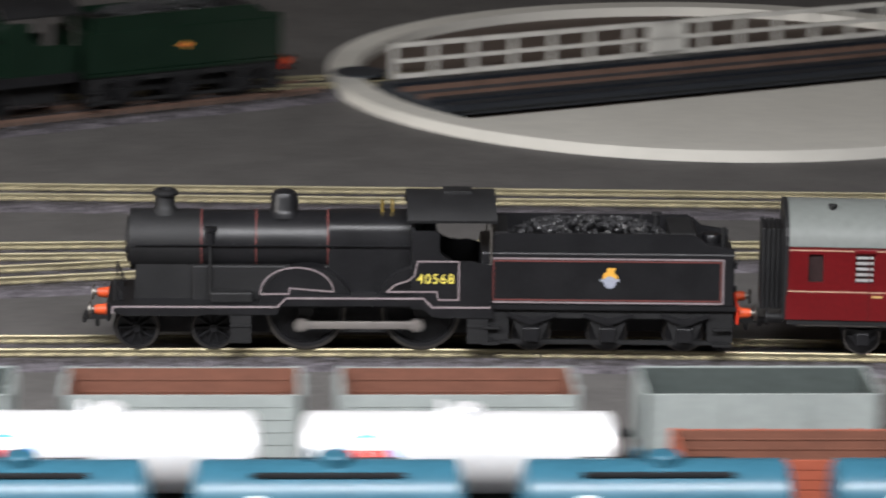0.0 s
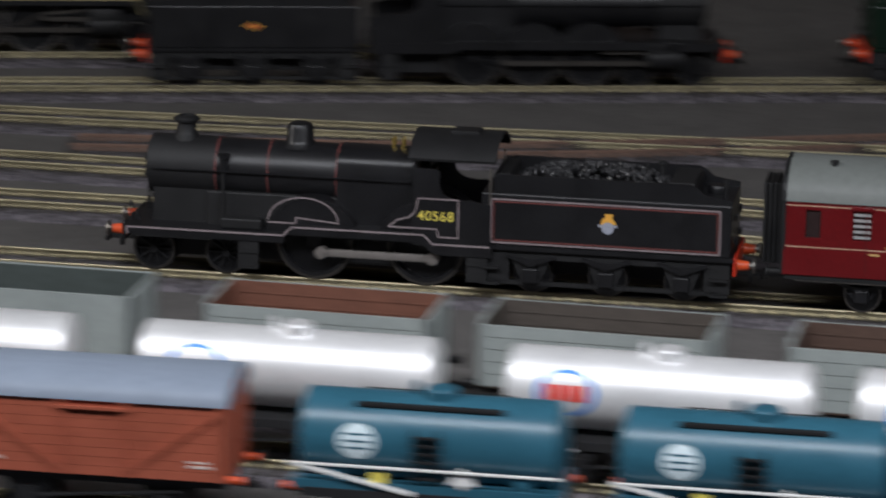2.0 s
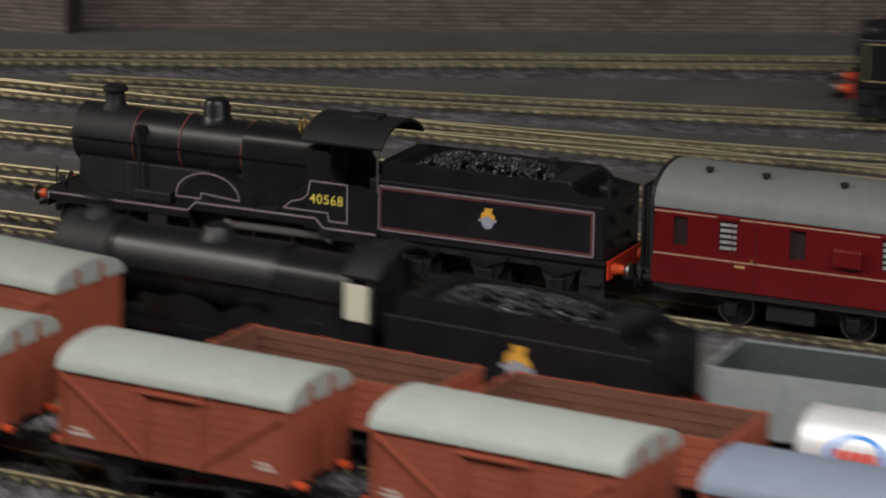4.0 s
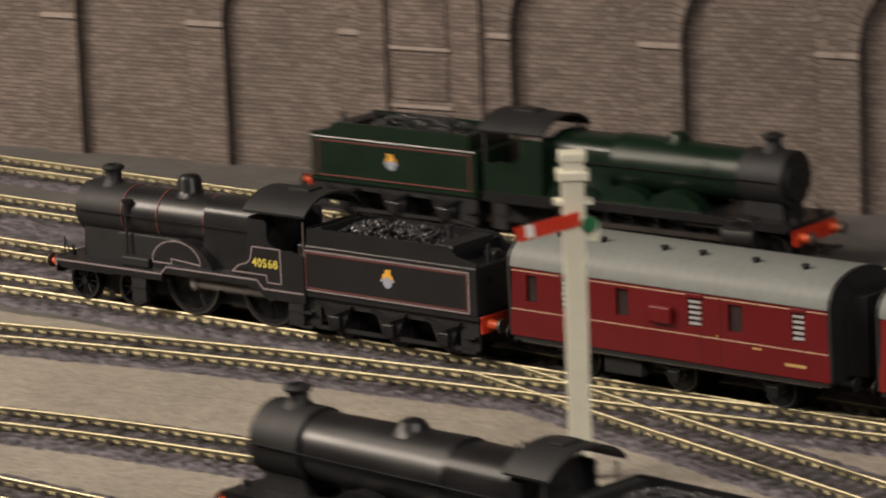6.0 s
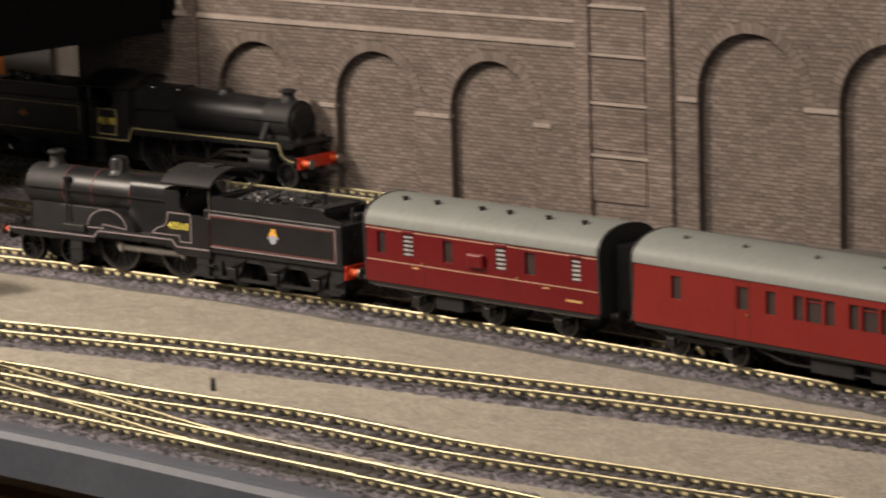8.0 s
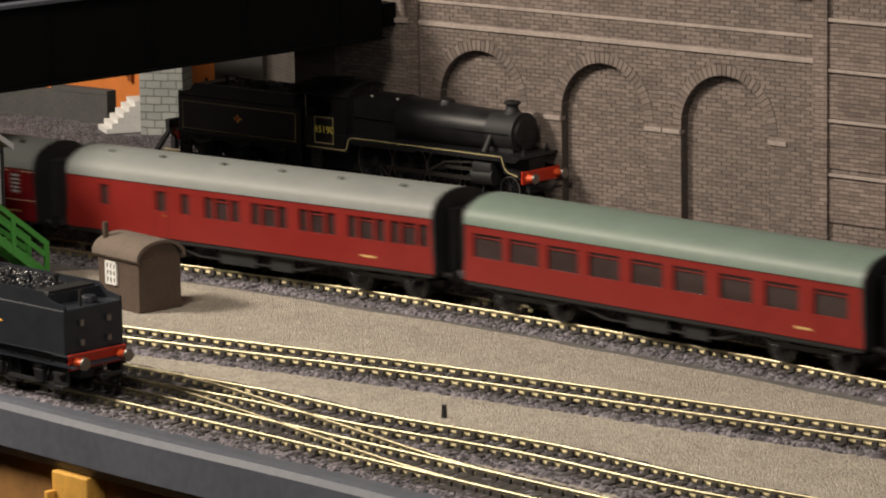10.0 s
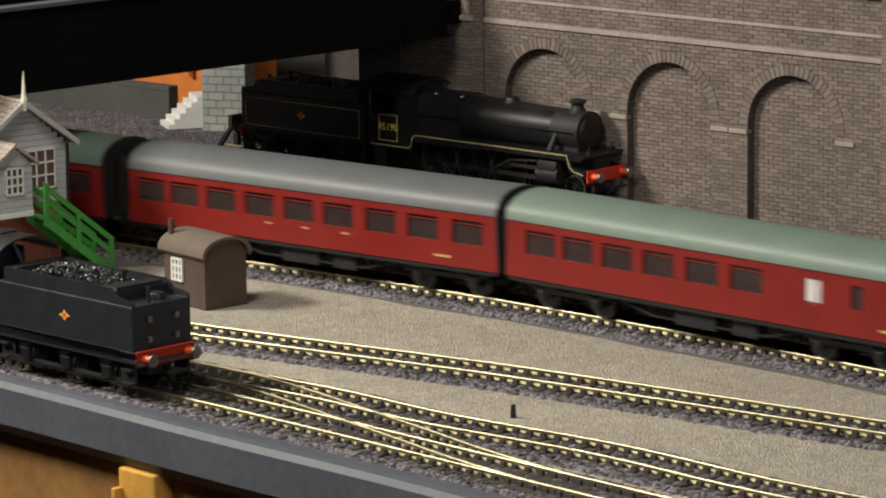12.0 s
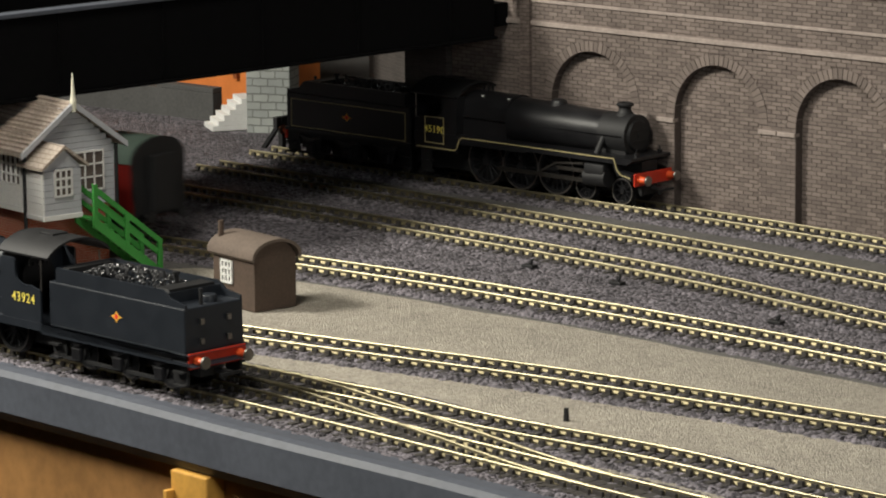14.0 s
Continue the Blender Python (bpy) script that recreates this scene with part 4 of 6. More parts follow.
def tank_wagon(m, label, L, r, zc, paint, kind, group="tank wagons"):
    """A four-wheeled tank wagon: barrel with domed ends, saddles, manhole, walkway and badge."""
    e = empty("tank_wagon", label, "tank wagon", group, m)
    h = L / 2
    bm = new_bm()
    prof = [(-h, 0.2), (-h + 0.3, r * 0.55), (-h + 1.2, r * 0.88), (-h + 2.4, r), (h - 2.4, r), (h - 1.2, r * 0.88), (h - 0.3, r * 0.55), (h, 0.2)]
    seg, rings = 40, []
    for x, rr in prof:
        rings.append([bm.verts.new((x, rr * math.cos(k * math.tau / seg), zc + rr * math.sin(k * math.tau / seg))) for k in range(seg)])
    for p, q in zip(rings, rings[1:]):
        for k in range(seg):
            bm.faces.new((p[k], p[(k + 1) % seg], q[(k + 1) % seg], q[k]))
    bm.faces.new(rings[0]), bm.faces.new(rings[-1])
    part("barrel", bm, paint, e, "", True)
    bm = lathe(new_bm(), 2, 0, [(4.6, zc + r - 0.6), (4.6, zc + r + 1.6), (4.0, zc + r + 2.2), (0.4, zc + r + 2.5)])
    part("manhole", bm, paint, e, "", True)
    bm = new_bm()
    cyl(bm, (-5, 0, zc + r - 0.5), (-5, 0, zc + r + 3.2), 1.0, None, 10)
    cyl(bm, (-5, -1.5, zc + r + 3.0), (-5, 1.5, zc + r + 3.0), 0.5, None, 8)
    part("valve", bm, paint, e)
    for q in (-h * 0.7, h * 0.7):
        bm = ex(new_bm(), [(-11, 12.5), (-9.5, zc - r * 0.35), (9.5, zc - r * 0.35), (11, 12.5)], q - 2, q + 2, "x")
        part("saddle", bm, BLACK2 if kind == "silver" else TEAL, e)
    for s in (-1, 1):
        c = -h * 0.58
        y = s * (r * 0.985)
        zz = zc - 2.0 if kind == "silver" else zc + 1.0
        if kind == "silver":
            bm = new_bm()
            for k in range(28):
                a0, a1 = k * math.tau / 28, (k + 1) * math.tau / 28
                pts = []
                for rad, aa in ((1.0, a0), (1.0, a1), (0.82, a1), (0.82, a0)):
                    px, pz = c + 8.8 * rad * math.cos(aa), 7.2 * rad * math.sin(aa)
                    th = pz / r + 0.12
                    pts.append((px, s * (r + 0.07) * math.cos(th), zc + (r + 0.07) * math.sin(th)))
                bm.faces.new([bm.verts.new(p) for p in pts])
            part("badge_ring", bm, BLUEBADGE, e, "blue oval badge ring")
            bm = new_bm()
            for k in range(4):
                x0 = c - 6 + 3.1 * k
                th = -0.15
                for t0, t1 in ((-0.07, 0.03), (0.03, 0.13), (0.13, 0.23), (0.23, 0.33)):
                    pts = [(xx, s * (r + 0.09) * math.cos(tt), zc + (r + 0.09) * math.sin(tt)) for xx, tt in ((x0, t0), (x0 + 2.5, t0), (x0 + 2.5, t1), (x0, t1))]
                    bm.faces.new([bm.verts.new(p) for p in pts])
            part("badge_bar", bm, REDBADGE, e, "red bars of the badge")
        else:
            for cx_, rad in ((-h * 0.52, 5.0),):
                bm = new_bm()
                rows_ = []
                for a in np.linspace(-0.499 * math.pi, 0.499 * math.pi, 15):
                    th, wide = 0.12 + rad * math.sin(a) / r, rad * math.cos(a)
                    rows_.append([bm.verts.new((cx_ + q * wide, s * (r + 0.08) * math.cos(th), zc + (r + 0.08) * math.sin(th))) for q in (-1, 1)])
                for p, q in zip(rows_, rows_[1:]):
                    bm.faces.new((p[0], p[1], q[1], q[0]))
                part("badge", bm, material_once("pale_blue_white", (0.62, 0.72, 0.76)), e, "round white badge")
                bm = new_bm()
                for k in (-1, 0, 1):
                    t0 = 0.12 + k * 1.9 / r
                    pts = [(xx, s * (r + 0.13) * math.cos(tt), zc + (r + 0.13) * math.sin(tt)) for xx, tt in ((cx_ - 3.6, t0 - 0.02), (cx_ + 3.6, t0 - 0.02), (cx_ + 3.6, t0 + 0.03), (cx_ - 3.6, t0 + 0.03))]
                    bm.faces.new([bm.verts.new(p) for p in pts])
                part("badge_bar", bm, TEAL, e)
            bm = bx(new_bm(), -h, h, s * 13.6 - 0.5, s * 13.6 + 0.5, zc - 5.4, zc - 4.9)
            outline(bm, [(-h, zc - 5.2), (-4, zc - 12)], s * 13.7, 1.1, 0.3)
            part("walkway_rail", bm, WHITE, e, "white handrail")
            ladder = part("ladder", bx(new_bm(), -3.7, -3.1, s * (r + 0.6) - 0.4, s * (r + 0.6) + 0.4, zc - 9, zc + 6), BLACK2, e, "dark ladder")
            part("ladder_rail", bx(new_bm(), 3.1, 3.7, s * (r + 0.6) - 0.4, s * (r + 0.6) + 0.4, zc - 9, zc + 6), BLACK2, ladder)
            for k in range(6):
                part("rung", bx(new_bm(), -3.2, 3.2, s * (r + 0.6) - 0.5, s * (r + 0.6) + 0.5, zc - 8 + k * 2.3, zc - 7.4 + k * 2.3), BLACK2, ladder)
            bm = ex(new_bm(), [(10 + 4.4 * (1 if k % 2 else 0.6) * math.cos(k * math.tau / 12), zc - 7 + 3.4 * (1 if k % 2 else 0.6) * math.sin(k * math.tau / 12)) for k in range(12)], s * 13.2 - 0.2, s * 13.2 + 0.2)
            part("hazard_mark", bm, WHITE, e, "white star-shaped mark")
            part("label_plate", bx(new_bm(), -15, -11, s * 13.2 - 0.2, s * 13.2 + 0.2, zc - 9.5, zc - 6.5), YELLOW, e, "yellow label plate")
    if kind != "silver":
        bm = new_bm()
        for q in (-1, 1):
            bx(bm, -h * 0.55, h * 0.55, q * 6.3 - 1.8, q * 6.3 + 1.8, zc + r * 0.82, zc + r * 0.82 + 0.8)
        part("walkway", bm, BLACK2, e, "dark catwalk along the barrel")
        bm = bx(new_bm(), -h, h, -13, 13, zc - 12.5, zc - 9.8)
        part("tank_cradle", bm, TEAL, e)
    wagon_chassis(e, L - 4, L * 0.5, kind != "silver")
    return e

# ---- the setting ----


def smooth_line(pts, step=0.004):
    """An even, rounded line through the points."""
    p = np.array(pts, float)
    p = np.concatenate([[2 * p[0] - p[1]], p, [2 * p[-1] - p[-2]]])
    out = []
    for k in range(1, len(p) - 2):
        a, b, c, d = p[k - 1:k + 3]
        for t in np.linspace(0, 1, 24, endpoint=False):
            out.append(0.5 * (2 * b + (c - a) * t + (2 * a - 5 * b + 4 * c - d) * t ** 2 + (3 * b - a - 3 * c + d) * t ** 3))
    out.append(p[-2])
    out = np.array(out)
    s = np.concatenate([[0], np.cumsum(np.hypot(*np.diff(out, axis=0).T))])
    q = np.arange(0, s[-1], step)
    return np.stack([np.interp(q, s, out[:, 0]), np.interp(q, s, out[:, 1])], 1)


def along(line):
    d = np.gradient(line, axis=0)
    d /= np.hypot(d[:, 0], d[:, 1])[:, None]
    return d, np.stack([-d[:, 1], d[:, 0]], 1)


def sweep(line, section, mat, name, parent=None, label="", kind=""):
    """Sweeps a closed section of (across, up) in metres along a line."""
    d, n = along(line)
    k = len(section)
    verts, faces = [], []
    for p, q in zip(line, n):
        verts += [(p[0] + q[0] * a, p[1] + q[1] * a, z) for a, z in section]
    for j in range(len(line) - 1):
        for i in range(k):
            faces.append((j * k + i, j * k + (i + 1) % k, (j + 1) * k + (i + 1) % k, (j + 1) * k + i))
    faces.append(tuple(range(k))[::-1])
    faces.append(tuple((len(line) - 1) * k + i for i in range(k)))
    me = bpy.data.meshes.new(name)
    me.from_pydata(verts, [], faces)
    me.materials.append(mat)
    ob = new(name, me)
    ob.parent = parent
    return tagged(ob, label, "", "", kind)


def sleeper_mesh():
    """One moulded sleeper with its four rail chairs; its length lies across y."""
    bm = bx(new_bm(), -1.5, 1.5, -14.8, 14.8, -4.2, -2.7)
    for s in (-8.5, 8.5):
        for q in (-1.3, 1.3):
            bx(bm, -1.2, 1.2, s + q - 0.7, s + q + 0.7, -2.7, -1.1)
    bm.transform(Matrix.Scale(0.001, 4))
    me = bpy.data.meshes.new("sleeper")
    bm.to_mesh(me)
    bm.free()
    me.materials.append(SLEEPER)
    return me


def track(pts, label, ballast=True, step=0.0066, seed=1, rail_mat=None, width=0.0225, single=None):
    """A track: two rails on feet, sleepers with rail chairs, on a strip of loose ballast."""
    line = smooth_line(pts)
    e = tagged(new("track"), label, "railway track", "tracks", "structure")
    for s in (-1, 1):
        c = s * 0.0085
        head = [(c - 0.0005, -0.0008), (c + 0.0005, -0.0008), (c + 0.0005, -0.0003), (c + 0.0003, 0.0), (c - 0.0003, 0.0), (c - 0.0005, -0.0003)]
        r = sweep(line, head, rail_mat or RAILM, "rail", e, "bright worn rail head")
        foot = [(c - 0.00085, -0.0028), (c + 0.00085, -0.0028), (c + 0.0008, -0.0023), (c + 0.0004, -0.0015), (c + 0.0003, -0.0007), (c - 0.0003, -0.0007), (c - 0.0004, -0.0015), (c - 0.0008, -0.0023)]
        sweep(line, foot, rail_mat or RAILFOOT, "rail_foot", r)
    d, n = along(line)
    rng = random.Random(seed)
    verts, faces = [], []

    def block(p, dd, nn, a0, a1, b0, b1, z0, z1):
        k = len(verts)
        for z in (z0, z1):
            for a, b in ((a0, b0), (a1, b0), (a1, b1), (a0, b1)):
                verts.append((p[0] + dd[0] * a + nn[0] * b, p[1] + dd[1] * a + nn[1] * b, z))
        for f in ((0, 3, 2, 1), (4, 5, 6, 7), (0, 1, 5, 4), (1, 2, 6, 5), (2, 3, 7, 6), (3, 0, 4, 7)):
            faces.append(tuple(k + i for i in f))
    every = step / 0.004
    one = None
    for j in np.arange(0, len(line) - 1, every):
        i = int(j)
        p = line[i] + (line[i + 1] - line[i]) * (j - i)
        w = rng.uniform(-0.0003, 0.0003)
        if single and single[0] < p[0] < single[1]:
            if one is None:
                one = sleeper_mesh()
            ob = new("sleeper", one)
            ob.parent = e
            ob.matrix_basis = pose(p[0] + n[i][0] * w, p[1] + n[i][1] * w, 0, 0, 0, math.degrees(math.atan2(d[i][1], d[i][0])) + rng.uniform(-0.8, 0.8))
            continue
        block(p, d[i], n[i], -0.0015, 0.0015, -0.0148 + w, 0.0148 + w, -0.0042, -0.0027)
        for s in (-1, 1):
            block(p, d[i], n[i], -0.0012, 0.0012, s * 0.0085 - 0.0020, s * 0.0085 - 0.0006, -0.0027, -0.0011)
            block(p, d[i], n[i], -0.0012, 0.0012, s * 0.0085 + 0.0006, s * 0.0085 + 0.0020, -0.0027, -0.0011)
    stuff_mesh("sleepers", verts, faces, SLEEPER, e, "dark moulded sleepers with rail chairs")
    if ballast:
        m, half = 21, width
        fine = smooth_line(pts, 0.0018)
        dd, nn = along(fine)
        off = np.linspace(-half, half, m)
        rs = np.random.RandomState(seed)
        P = fine[:, None, :] + nn[:, None, :] * (off[None, :, None] + rs.uniform(-0.0007, 0.0007, (len(fine), m, 1))) + dd[:, None, :] * rs.uniform(-0.0007, 0.0007, (len(fine), m, 1))
        fall = np.clip((half - np.abs(off)) / 0.0035, 0, 1)
        Z = -0.0052 + 0.0021 * fall[None] + rs.uniform(-0.0008, 0.0007, (len(fine), m))
        V = np.concatenate([P, Z[..., None]], 2).reshape(-1, 3)
        i = np.arange(len(fine) - 1)[:, None] * m + np.arange(m - 1)[None]
        F = np.stack([i, i + 1, i + m + 1, i + m], -1).reshape(-1, 4)
        stuff_mesh("ballast", V.tolist(), F.tolist(), BALLAST, e, "loose dark grey ballast")
    return e


MAIN_PTS = [tuple(on_line(s)) for s in np.arange(-1.35, 3.61, 0.15)]
track(MAIN_PTS, "main line of bright rails on dark ballast", seed=3, single=(-2.2, -1.2))
track([(0.45, 1.49), (-0.1, 1.494), (-0.38, 1.49), (-0.65, 1.46), (-1.0, 1.42), (-1.3, 1.378), (-1.5, 1.352), (-1.68, 1.335), (-2.03, 1.311), (-2.31, 1.259), (-2.46, 1.226)], "siding beside the arched brick wall", seed=4)
track([(0.45, 1.42), (-0.1, 1.405), (-0.36, 1.383), (-0.6, 1.379), (-0.9, 1.36), (-1.14, 1.335), (-1.5, 1.285), (-1.965, 1.253), (-2.206, 1.220), (-2.44, 1.178)], "yard line with worn bright rails", seed=5)
track([(-0.1, 1.388), (-0.354, 1.333), (-0.58, 1.322), (-0.9, 1.298), (-1.27, 1.252), (-1.6, 1.215), (-1.9, 1.196), (-2.1, 1.180), (-2.45, 1.11)], "yard line joining by a turnout", seed=6)
track([(0.4, 1.13), (0.1, 1.115), (-0.3, 1.100), (-0.6, 1.090), (-0.8, 1.080), (-0.92, 1.068), (-1.05, 1.076), (-1.25, 1.122), (-1.45, 1.168)], "siding for the open wagons", seed=7)
track([(0.4, 1.075), (0.1, 1.064), (-0.3, 1.052), (-0.5, 1.043), (-0.73, 1.030), (-0.95, 1.026), (-1.1, 1.040), (-1.3, 1.055), (-1.475, 1.035), (-1.599, 1.005), (-1.689, 0.982), (-1.77, 0.970), (-1.849, 0.949), (-1.911, 0.939), (-1.989, 0.921), (-2.4, 0.83)], "siding for the silver tank wagons", seed=8, single=(-2.1, -1.35))
track([(0.4, 1.03), (0.0, 1.012), (-0.3, 1.000), (-0.54, 0.982), (-0.75, 0.966), (-1.03, 0.972), (-1.35, 0.966), (-1.517, 0.957), (-1.6, 0.948), (-1.8, 0.920), (-1.958, 0.896), (-2.5, 0.805)], "front siding along the board edge", seed=9, single=(-2.1, -1.35))
track([(-2.4, 0.82), (-2.2, 0.905), (-2.006, 0.979), (-1.943, 1.004), (-1.892, 1.023), (-1.79, 1.056), (-1.65, 1.10), (-1.539, 1.130), (-1.443, 1.150), (-1.25, 1.188)], "bright line curving off the main line", seed=10, single=(-2.2, -1.25))
track([(-2.0, 0.918), (-1.942, 0.928), (-1.85, 0.927), (-1.77, 0.926), (-1.68, 0.938)], "turnout road between two sidings", seed=11, ballast=False)
track([(-1.35, 1.375), (-1.2, 1.392), (-0.985, 1.440), (-0.757, 1.515), (-0.5996, 1.5676), (-0.46, 1.614), (-0.309, 1.660), (0.0, 1.745)], "shed road under parked locomotives", seed=12)
track([(-1.3, 1.40), (-1.1, 1.470), (-0.999, 1.5066), (-0.8416, 1.559), (-0.74, 1.592), (-0.6, 1.64)], "far shed road", seed=13)
track([(-0.75, 1.405), (-0.6, 1.440), (-0.45, 1.504), (-0.371, 1.548), (-0.2917, 1.5956), (-0.21, 1.645), (-0.105, 1.708)], "turntable approach road with brown rails", seed=14, rail_mat=RUSTRAIL)

track([(-1.40, 1.395), (-1.36, 1.418), (-1.245, 1.485), (-1.17, 1.533), (-1.05, 1.602), (-0.9, 1.69), (-0.75, 1.78)], "worn siding close to the shed wall", seed=15)

# board: one sheet with a rounded painted front edge
EDGE = [(1.7, 1.02), (0.9, 0.99), (0.0, 0.955), (-0.5, 0.935), (-1.1, 0.930), (-1.5, 0.925), (-1.754, 0.899), (-1.9, 0.877), (-2.078, 0.852), (-2.6, 0.768), (-3.6, 0.60)]
edge_line = smooth_line(EDGE, 0.02)
bm = new_bm()
ring = [bm.verts.new((x * 1000, y * 1000, -4.6)) for x, y in edge_line]
ring += [bm.verts.new(p) for p in ((-3600, 2700, -4.6), (1700, 2700, -4.6))]
bm.faces.new(ring)
ground = part("ground", bm, GREYGROUND)
tagged(ground, "grey-brown scenic mat over the railway board", "ground", "", "structure")
sec = [(-0.030, -0.0046), (0.0, -0.0036), (0.0035, -0.0042), (0.0055, -0.0065), (0.0055, -0.0215), (0.002, -0.026), (-0.030, -0.026)]
ob = sweep(edge_line, sec, BOARDEDGE, "board_edge", None, "rounded board edge in blue-grey paint with scuffs", "structure")
ob["category"] = "edge"
sec = [(-0.012, -0.0258), (-0.004, -0.0258), (-0.004, -0.16), (-0.012, -0.16)]
ob = sweep(edge_line, sec, FASCIA, "fascia", None, "orange-brown panel below the board edge", "structure")
ob["category"] = "panel"
for c, y in (((-1.9385, 0.8725), 0), ((-1.2, 0.935), 0)):
    bm = bx(new_bm(), -11, 11, -3, 9, -700, -26.3, 0.8)
    bx(bm, -11, -8.5, -7, -3, -700, -34, 0.4)
    lg = part("board_leg", bm, PINE, None, "", False, pose(c[0], c[1] - 0.003, 0, 0, 0, 9))
    tagged(lg, "yellow pine leg under the board edge", "table leg")
bm = bx(new_bm(), -4600, 1800, -1500, 3300, -920, -905)
tagged(part("floor", bm, HALLDARK), "dark hall floor far below the board", "floor", "", "structure")

# sandy yard surface between the front lines
bm = new_bm()
rng = random.Random(5)
far_side = [(x, path_y(x) - 0.028) for x in np.linspace(-2.2, -1.2, 40)]
near = [(x, np.interp(-x, [-p[0] for p in edge_line], [p[1] for p in edge_line]) + 0.012) for x in np.linspace(-1.2, -2.3, 40)]
vs = [bm.verts.new((x * 1000, y * 1000 + rng.uniform(-1.5, 1.5), -4.2)) for x, y in far_side + near]
bm.faces.new(vs)
tagged(part("yard_surface", bm, TAN), "sandy textured yard ground between the tracks", "ground", "", "structure")

bm = new_bm()
bm.faces.new([bm.verts.new((x, y, -4.3)) for x, y in ((-2390, 1080), (-2395, 1275), (-2580, 1268), (-2860, 1190), (-2860, 960), (-2560, 980))])
tagged(part("ballast_ground", bm, BALLAST), "dark stone ballast spread beyond the bridge", "ground", "", "structure")

xs_, n_ = np.arange(-2.44, -1.28, 0.0024), 30
rs_ = np.random.RandomState(31)
y0_ = path_y(np.maximum(xs_, -2.2)) + np.minimum(xs_ + 2.2, 0) * 0.42
y1_ = np.interp(xs_, [-2.44, -2.206, -1.965, -1.5, -1.28], [1.172, 1.214, 1.247, 1.279, 1.305])
G = y0_[:, None] + (y1_ - y0_)[:, None] * np.linspace(0, 1, n_)[None] + rs_.uniform(-0.0012, 0.0012, (len(xs_), n_))
V = np.stack([np.repeat(xs_[:, None], n_, 1) + rs_.uniform(-0.0009, 0.0009, G.shape), G, -0.0040 + rs_.uniform(-0.0007, 0.0006, G.shape)], 2).reshape(-1, 3)
I = np.arange(len(xs_) - 1)[:, None] * n_ + np.arange(n_ - 1)[None]
stuff_mesh("ballast_bed", V.tolist(), np.stack([I, I + n_, I + n_ + 1, I + 1], -1).reshape(-1, 4).tolist(), BALLAST, None, "loose dark ballast spread between the yard lines")

# ---- the arched brick wall ----
WALL_A = math.atan(0.2301)
WALL_AT = Matrix.Translation((0, 1.8038, 0)) @ Matrix.Rotation(WALL_A, 4, "Z")
WC = 1 / math.cos(WALL_A)


def arch_panel(x0, x1, top, arches, spring, name, label):
    """A length of wall: a front leaf with arched recesses through it and a back leaf behind; x in metres along the world's x."""
    e = tagged(new(name), label, "brick wall", "", "structure")
    e.matrix_basis = WALL_AT
    k = 1000 * WC
    bm = new_bm()
    xs = x0 * k
    for a, w in arches:
        l, r = a * k, (a + w) * k
        rad = (r - l) / 2
        ex(bm, [(xs, -6), (l, -6), (l, top), (xs, top)], 0, 5)
        arc = [((l + r) / 2 - rad * math.cos(t), spring + rad * math.sin(t)) for t in np.linspace(0, math.pi, 21)]
        for p, q in zip(arc, arc[1:]):
            ex(bm, [p, q, (q[0], top), (p[0], top)], 0, 5)
        xs = r
    ex(bm, [(xs, -6), (x1 * k, -6), (x1 * k, top), (xs, top)], 0, 5)
    bmesh.ops.remove_doubles(bm, verts=bm.verts, dist=0.001)
    part("front_leaf", bm, MORTAR, e)
    part("back_leaf", bx(new_bm(), x0 * k, x1 * k, 5, 14, -6, top), MORTAR, e)
    for a, w in arches:
        l, r = a * k, (a + w) * k
        rad, c = (r - l) / 2, (l + r) / 2
        n = 31
        for j in range(n):
            t0, t1 = math.pi * j / n + 0.008, math.pi * (j + 1) / n - 0.008
            q = [(c - rr * math.cos(t), spring + rr * math.sin(t)) for rr, t in ((rad, t0), (rad, t1), (rad + 5.2, t1), (rad + 5.2, t0))]
            part("voussoir", ex(new_bm(), q, -0.35, 4.9), BRICKONE, e)
        for s, px in ((-1, l), (1, r)):
            part("impost", bx(new_bm(), px - 11 if s < 0 else px, px if s < 0 else px + 11, -1.3, 3, spring - 4.6, spring - 2.2, 0.3), STONE, e, "pale stone impost")
    return e


def wall_extras(e, x0, x1, top, ledges, piers):
    k = 1000 * WC
    for z, h, o in ledges:
        part("string_course", bx(new_bm(), x0 * k, x1 * k, -o, 1, z, z + h, 0.3), STONE, e, "projecting stone course")
    for a, b in piers:
        part("pilaster", bx(new_bm(), a * k, b * k, -2.4, 0.5, -6, top - 1), BRICK, e)
    part("coping", bx(new_bm(), x0 * k, x1 * k, -2.5, 16, top, top + 2.6, 0.5), STONE, e, "stone coping")


w1 = arch_panel(-2.335, -2.03, 112, [(-2.266, 0.052), (-2.187, 0.052), (-2.113, 0.052)], 44.5, "wall_low", "low brown-grey brick wall with three blind arches")
wall_extras(w1, -2.335, -2.03, 112, [(81.5, 2.6, 1.4), (93.5, 1.8, 1.0)], [(-2.285, -2.279)])
w2 = arch_panel(-2.03, -1.72, 175, [(-1.964, 0.060), (-1.885, 0.060), (-1.806, 0.060)], 64, "wall_high", "tall brown-grey brick wall with blind arches")
wall_extras(w2, -2.03, -1.72, 175, [(118, 2.6, 1.4)], [(-2.034, -2.026), (-1.992, -1.978)])
w3 = arch_panel(-1.72, -1.42, 175, [(-1.661, 0.061), (-1.580, 0.061), (-1.500, 0.061)], 66, "wall_high_2", "tall brown-grey brick wall with blind arches")
wall_extras(w3, -1.72, -1.42, 175, [(118, 2.6, 1.4)], [(-1.735, -1.722), (-1.688, -1.675), (-1.43, -1.42)])
